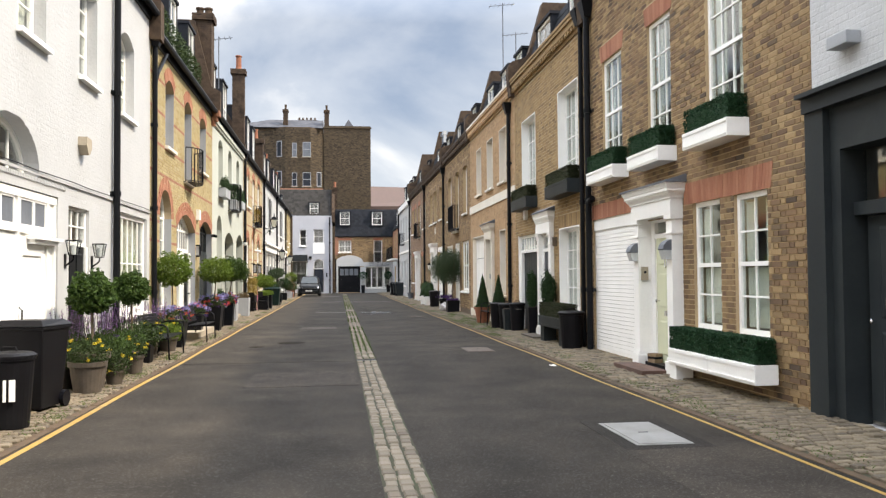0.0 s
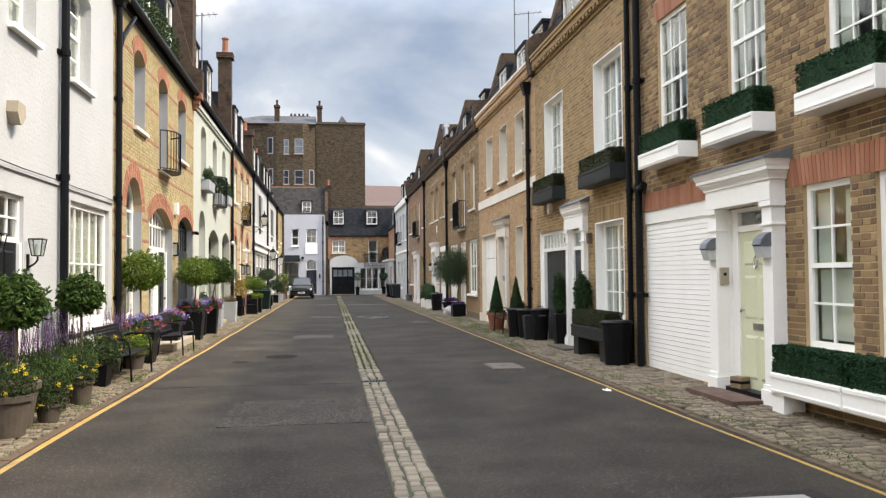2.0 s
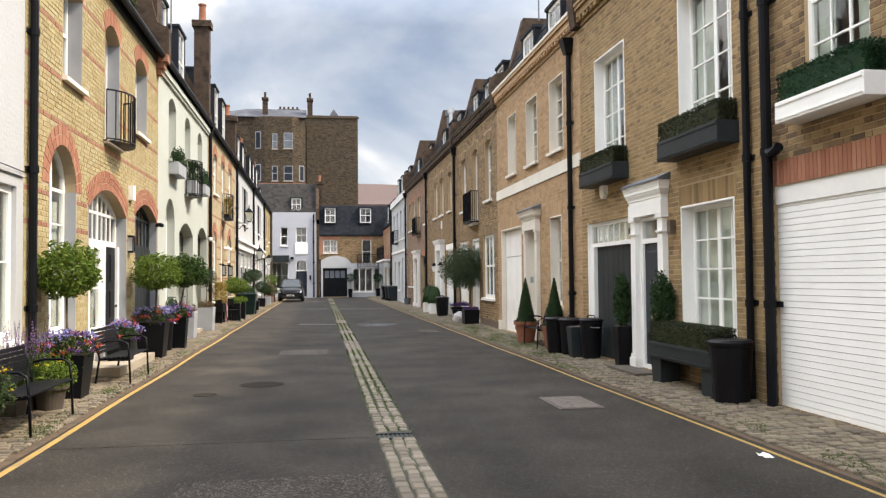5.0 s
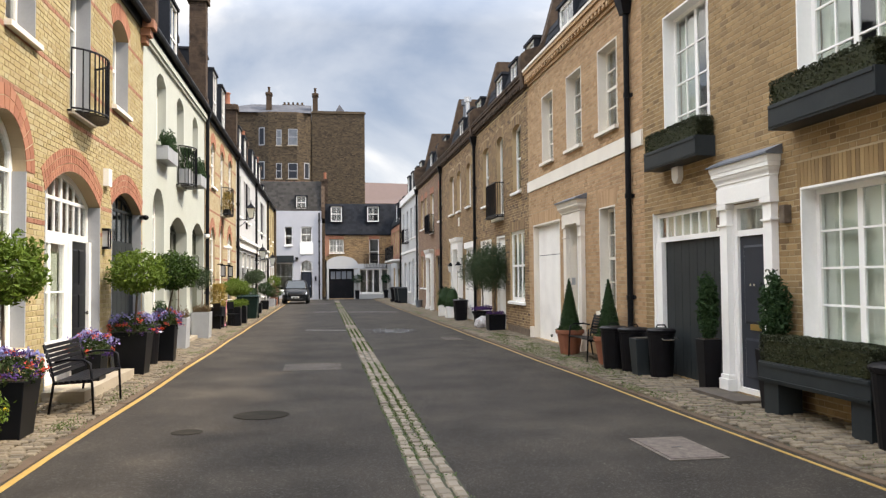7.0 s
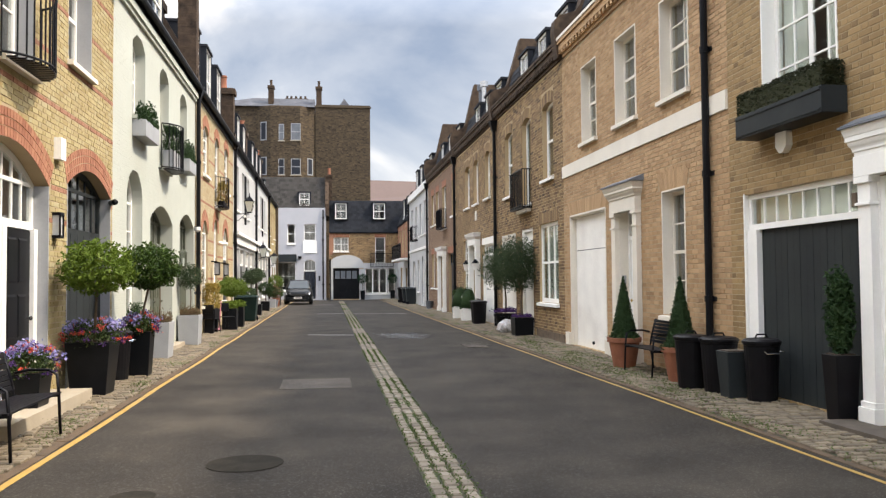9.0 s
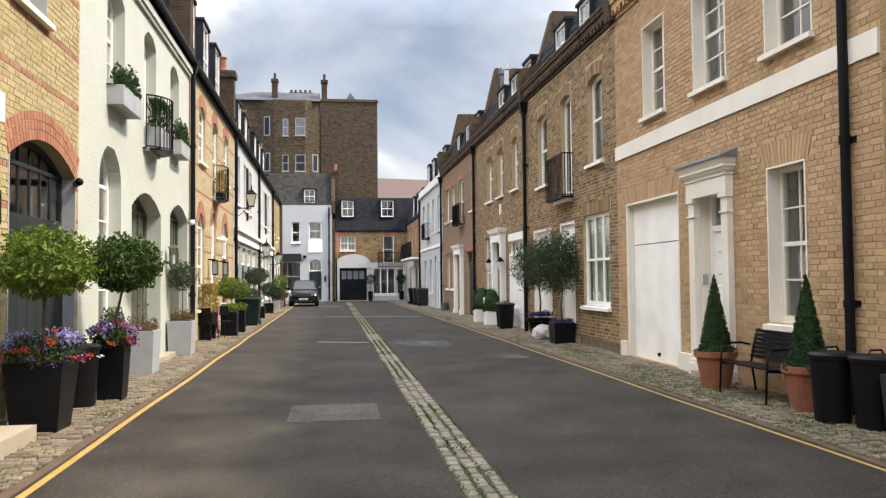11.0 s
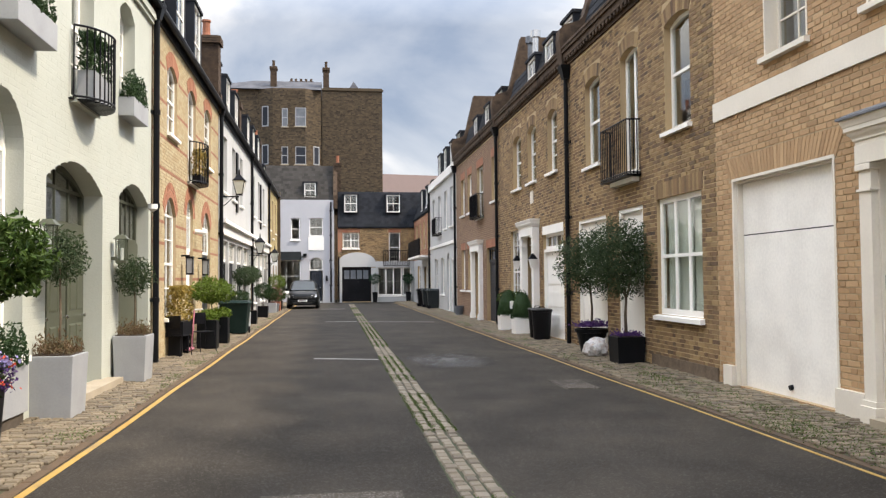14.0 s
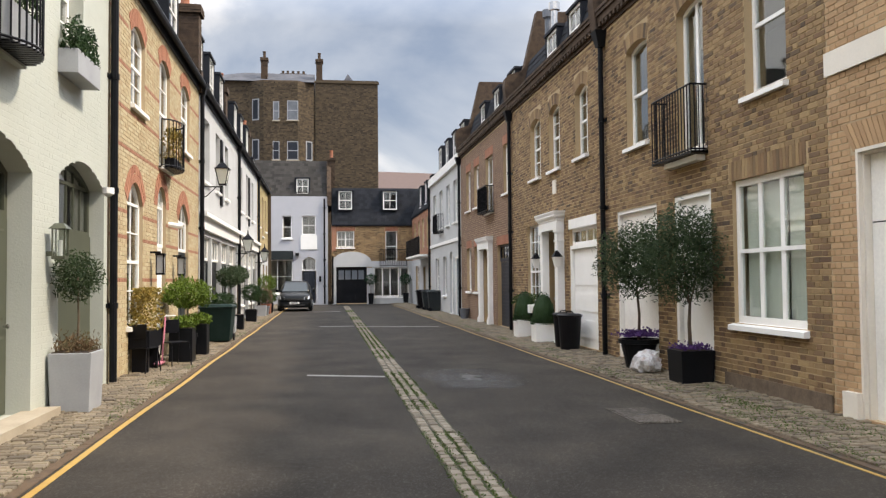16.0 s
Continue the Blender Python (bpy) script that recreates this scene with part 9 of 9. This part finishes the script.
# ---- parked car ----
CAR_PAINT = mat("black_car_paint", [(0.005, 0.006, 0.007), (0.008, 0.009, 0.010)], 0.3, big=1, fine=20, bump=0.0, dirt=0.05, coat=0.0, spec=0.15)
CAR_GLASS = mat("dark_car_glass", [(0.02, 0.026, 0.028), (0.03, 0.038, 0.04)], 0.06, bump=0.0, dirt=0.0, spec=0.4)
LAMP_GLASS = mat("headlamp_glass", [(0.45, 0.46, 0.48), (0.55, 0.56, 0.58)], 0.15, 0.3, bump=0.0, dirt=0.0)
TYRE = mat("tyre_rubber", [(0.012, 0.012, 0.012), (0.02, 0.02, 0.02)], 0.8, fine=40, bump=0.2)
car = thing("car", (-2.25, 70.3, 0.0), "black parked compact van-like car facing the street", "car")
CF = Placed(-2.25, 68.1, 0.0)


def car_loft(sections):
    """Skin over cross-sections (y, half width, z bottom, z top, half width at top)."""
    mb = MB(CF)
    rings = []
    for y, w, zb, zt, wt in sections:
        ring = [(-w * 0.92, zb), (-w, zb + 0.18), (-w, zb + (zt - zb) * 0.62), (-wt, zt - 0.04), (-wt * 0.8, zt), (wt * 0.8, zt), (wt, zt - 0.04), (w, zb + (zt - zb) * 0.62), (w, zb + 0.18), (w * 0.92, zb)]
        rings.append([(a, y, z) for a, z in ring])
    n = len(rings[0])
    for r in rings:
        mb.V.extend(CF(*p) for p in r)
    for j in range(len(rings) - 1):
        for k in range(n):
            k2 = (k + 1) % n
            mb.P.append((j * n + k, j * n + k2, (j + 1) * n + k2, (j + 1) * n + k))
    mb.P.append(tuple(range(n))[::-1])
    mb.P.append(tuple((len(rings) - 1) * n + k for k in range(n)))
    return mb


part("body", car_loft([(0.0, 0.72, 0.28, 0.72, 0.62), (0.10, 0.84, 0.22, 0.86, 0.74), (0.45, 0.91, 0.2, 0.98, 0.78), (0.95, 0.925, 0.2, 1.05, 0.80), (1.3, 0.925, 0.2, 1.08, 0.82), (4.0, 0.92, 0.2, 1.08, 0.82), (4.35, 0.86, 0.3, 1.0, 0.78)]), CAR_PAINT, car, smooth=True)
part("cabin", car_loft([(0.98, 0.80, 0.9, 1.08, 0.74), (1.75, 0.80, 0.9, 1.60, 0.62), (2.2, 0.80, 0.9, 1.68, 0.62), (3.8, 0.80, 0.9, 1.66, 0.62), (4.3, 0.78, 0.9, 1.1, 0.7)]), CAR_PAINT, car, smooth=True)
part("windscreen", MB(CF).hexa([(-0.70, 1.00, 1.10), (0.70, 1.00, 1.10), (0.70, 1.03, 1.08), (-0.70, 1.03, 1.08), (-0.56, 1.64, 1.59), (0.56, 1.64, 1.59), (0.56, 1.70, 1.58), (-0.56, 1.70, 1.58)]), CAR_GLASS, car)
for s in (-1, 1):
    part("headlight", MB(CF).hexa([(s * 0.50, -0.015, 0.66), (s * 0.80, 0.06, 0.68), (s * 0.82, 0.2, 0.68), (s * 0.5, 0.1, 0.66), (s * 0.52, 0.03, 0.78), (s * 0.80, 0.14, 0.84), (s * 0.82, 0.3, 0.84), (s * 0.52, 0.15, 0.78)]), LAMP_GLASS, car)
    part("door_mirror", MB(CF).box(min(s * 0.92, s * 1.08), max(s * 0.92, s * 1.08), 1.25, 1.38, 1.05, 1.2), CAR_PAINT, car, bevel=0.03)
    part("side_window", MB(CF).hexa([(s * 0.80, 1.35, 1.1), (s * 0.815, 1.35, 1.1), (s * 0.815, 3.9, 1.1), (s * 0.80, 3.9, 1.1), (s * 0.66, 1.9, 1.56), (s * 0.675, 1.9, 1.56), (s * 0.675, 3.7, 1.56), (s * 0.66, 3.7, 1.56)]), CAR_GLASS, car)
    for y in (0.85, 3.5):
        w = part("tyre", MB(CF).tube([(s * 0.72, y, 0.32), (s * 0.94, y, 0.32)], 0.32, 24), TYRE, car)
        part("rim", MB(CF).tube([(s * 0.93, y, 0.32), (s * 0.955, y, 0.32)], 0.21, 16), LEAD, w)
part("grille", MB(CF).box(-0.45, 0.45, -0.03, 0.06, 0.60, 0.72), TYRE, car, bevel=0.01)
part("bumper", MB(CF).box(-0.74, 0.74, -0.06, 0.12, 0.26, 0.50), CAR_PAINT, car, bevel=0.04)
part("lower_grille", MB(CF).box(-0.55, 0.55, -0.075, 0.0, 0.30, 0.40), TYRE, car, bevel=0.01)
npl = part("number_plate", MB(CF).box(-0.26, 0.26, -0.085, -0.06, 0.42, 0.53), WHITE_PAINT, car)
part("plate_bar", MB(CF).box(-0.2, 0.2, -0.089, -0.085, 0.45, 0.50), TYRE, npl)

# ---- aerials ----
def aerial(x, y, z0, z1, label):
    t = thing("aerial", (x, y, z0), label, "aerial", "roof aerials")
    part("mast", MB().tube([(x, y, z0), (x, y, z1)], 0.022, 6), LEAD, t)
    a = MB().tube([(x - 0.55, y, z1 - 0.15), (x + 0.5, y, z1 - 0.02)], 0.014, 5)
    for k in range(6):
        xx = x - 0.5 + 0.18 * k
        a.tube([(xx, y - 0.22, z1 - 0.14 + 0.022 * k), (xx, y + 0.22, z1 - 0.14 + 0.022 * k)], 0.008, 4)
    part("antenna", a, LEAD, t)


aerial(6.58, 31.3, 9.6, 12.4, "thin grey television aerial on the roof")
aerial(7.1, 31.3, 9.6, 11.25, "thin grey television aerial on the roof")
aerial(-4.22, 30.2, 8.5, 10.4, "thin grey television aerial on the roof")

# ---- weeds ----
rng = random.Random(200)
wp = []
for _ in range(190):
    right = rng.random() < 0.55
    x = ROAD_R + 0.12 + abs(rng.gauss(0, 0.22)) if right else ROAD_L - 0.12 - abs(rng.gauss(0, 0.18))
    y = rng.uniform(6, 60)
    for _ in range(rng.randint(6, 60)):
        wp.append((x + rng.gauss(0, 0.07), y + rng.gauss(0, 0.22), 0.035 + abs(rng.gauss(0, 0.015))))
for _ in range(84):
    x, y = ROAD_R + rng.uniform(0.12, 0.95) ** 1.3, rng.gauss(28.5, 4.0)
    for _ in range(rng.randint(20, 110)):
        wp.append((x + rng.gauss(0, 0.09), y + rng.gauss(0, 0.3), 0.035 + 0.045 * max(0, min(1, (x - 4.1) / 1.17)) + abs(rng.gauss(0, 0.012))))
for x, y, n in ((-3.18, 16.35, 260), (-3.22, 19.6, 200), (-3.2, 22.4, 120), (-3.25, 12.9, 90), (-3.2, 25.9, 120), (-3.3, 28.9, 100), (-3.2, 36.4, 160), (-3.15, 9.6, 90), (4.2, 13.3, 110), (4.3, 15.1, 90)):
    for _ in range(n):
        wp.append((x + rng.gauss(0, 0.09), y + rng.gauss(0, 0.2), 0.04 + abs(rng.gauss(0, 0.03))))
for _ in range(24000):
    y = 15.8 + 54.2 * rng.random() ** 0.85
    if noise.noise(Vector((0, y * 0.35, 3))) + 0.5 * noise.noise(Vector((2, y * 1.6, 3))) < -0.05:
        continue
    wp.append((CENTRE(y) + rng.choice((-0.062, 0.062, -0.062, 0.062, -0.18, 0.18, rng.uniform(-0.17, 0.17))) + rng.gauss(0, 0.016), y, 0.018 + abs(rng.gauss(0, 0.006))))
tagged(part("weeds", leaf_mesh(wp, 0.029, rng, 0.35, 0.7), LEAF_WEED), "small green weeds and moss between the setts", "weeds", kind="stuff")

# ---- single setts of the centre drain ----
variants = []
for s in range(24):
    w, d = NEAR_SIZES[s]
    variants.append(MB().chamf(-w / 2, w / 2, -d / 2, d / 2, -0.025, 0.0, 0.012).mesh("sett", SETT_ONE))
for k, (x, y, z, s) in enumerate(NEAR_SETTS):
    ob = new("sett", variants[s])
    ob.parent = chan
    ob.location = (x, y, z)
# ---- single bricks near the green door ----
shapes = {}
cnt = 0
for s, t, a, b, _ in brick_list(8.39, 9.3, 0.02, 2.6, []):
    if cnt >= 290:
        break
    key = round(t - s, 3)
    if key not in shapes:
        w = t - s
        m = MB(Facade("R", 0.0))
        m.hexa([(-w / 2, 0, -0.0325), (w / 2, 0, -0.0325), (w / 2 - 0.002, 0.011, -0.0295), (-w / 2 + 0.002, 0.011, -0.0295), (-w / 2, 0, 0.0325), (w / 2, 0, 0.0325), (w / 2 - 0.002, 0.011, 0.0295), (-w / 2 + 0.002, 0.011, 0.0295)])
        shapes[key] = m.mesh("brick", BRICK_ONE)
    ob = new("brick", shapes[key])
    ob.parent = R1W
    ob.location = Vector((XR, (s + t) / 2, (a + b) / 2)) - BASE[R1W]
    cnt += 1
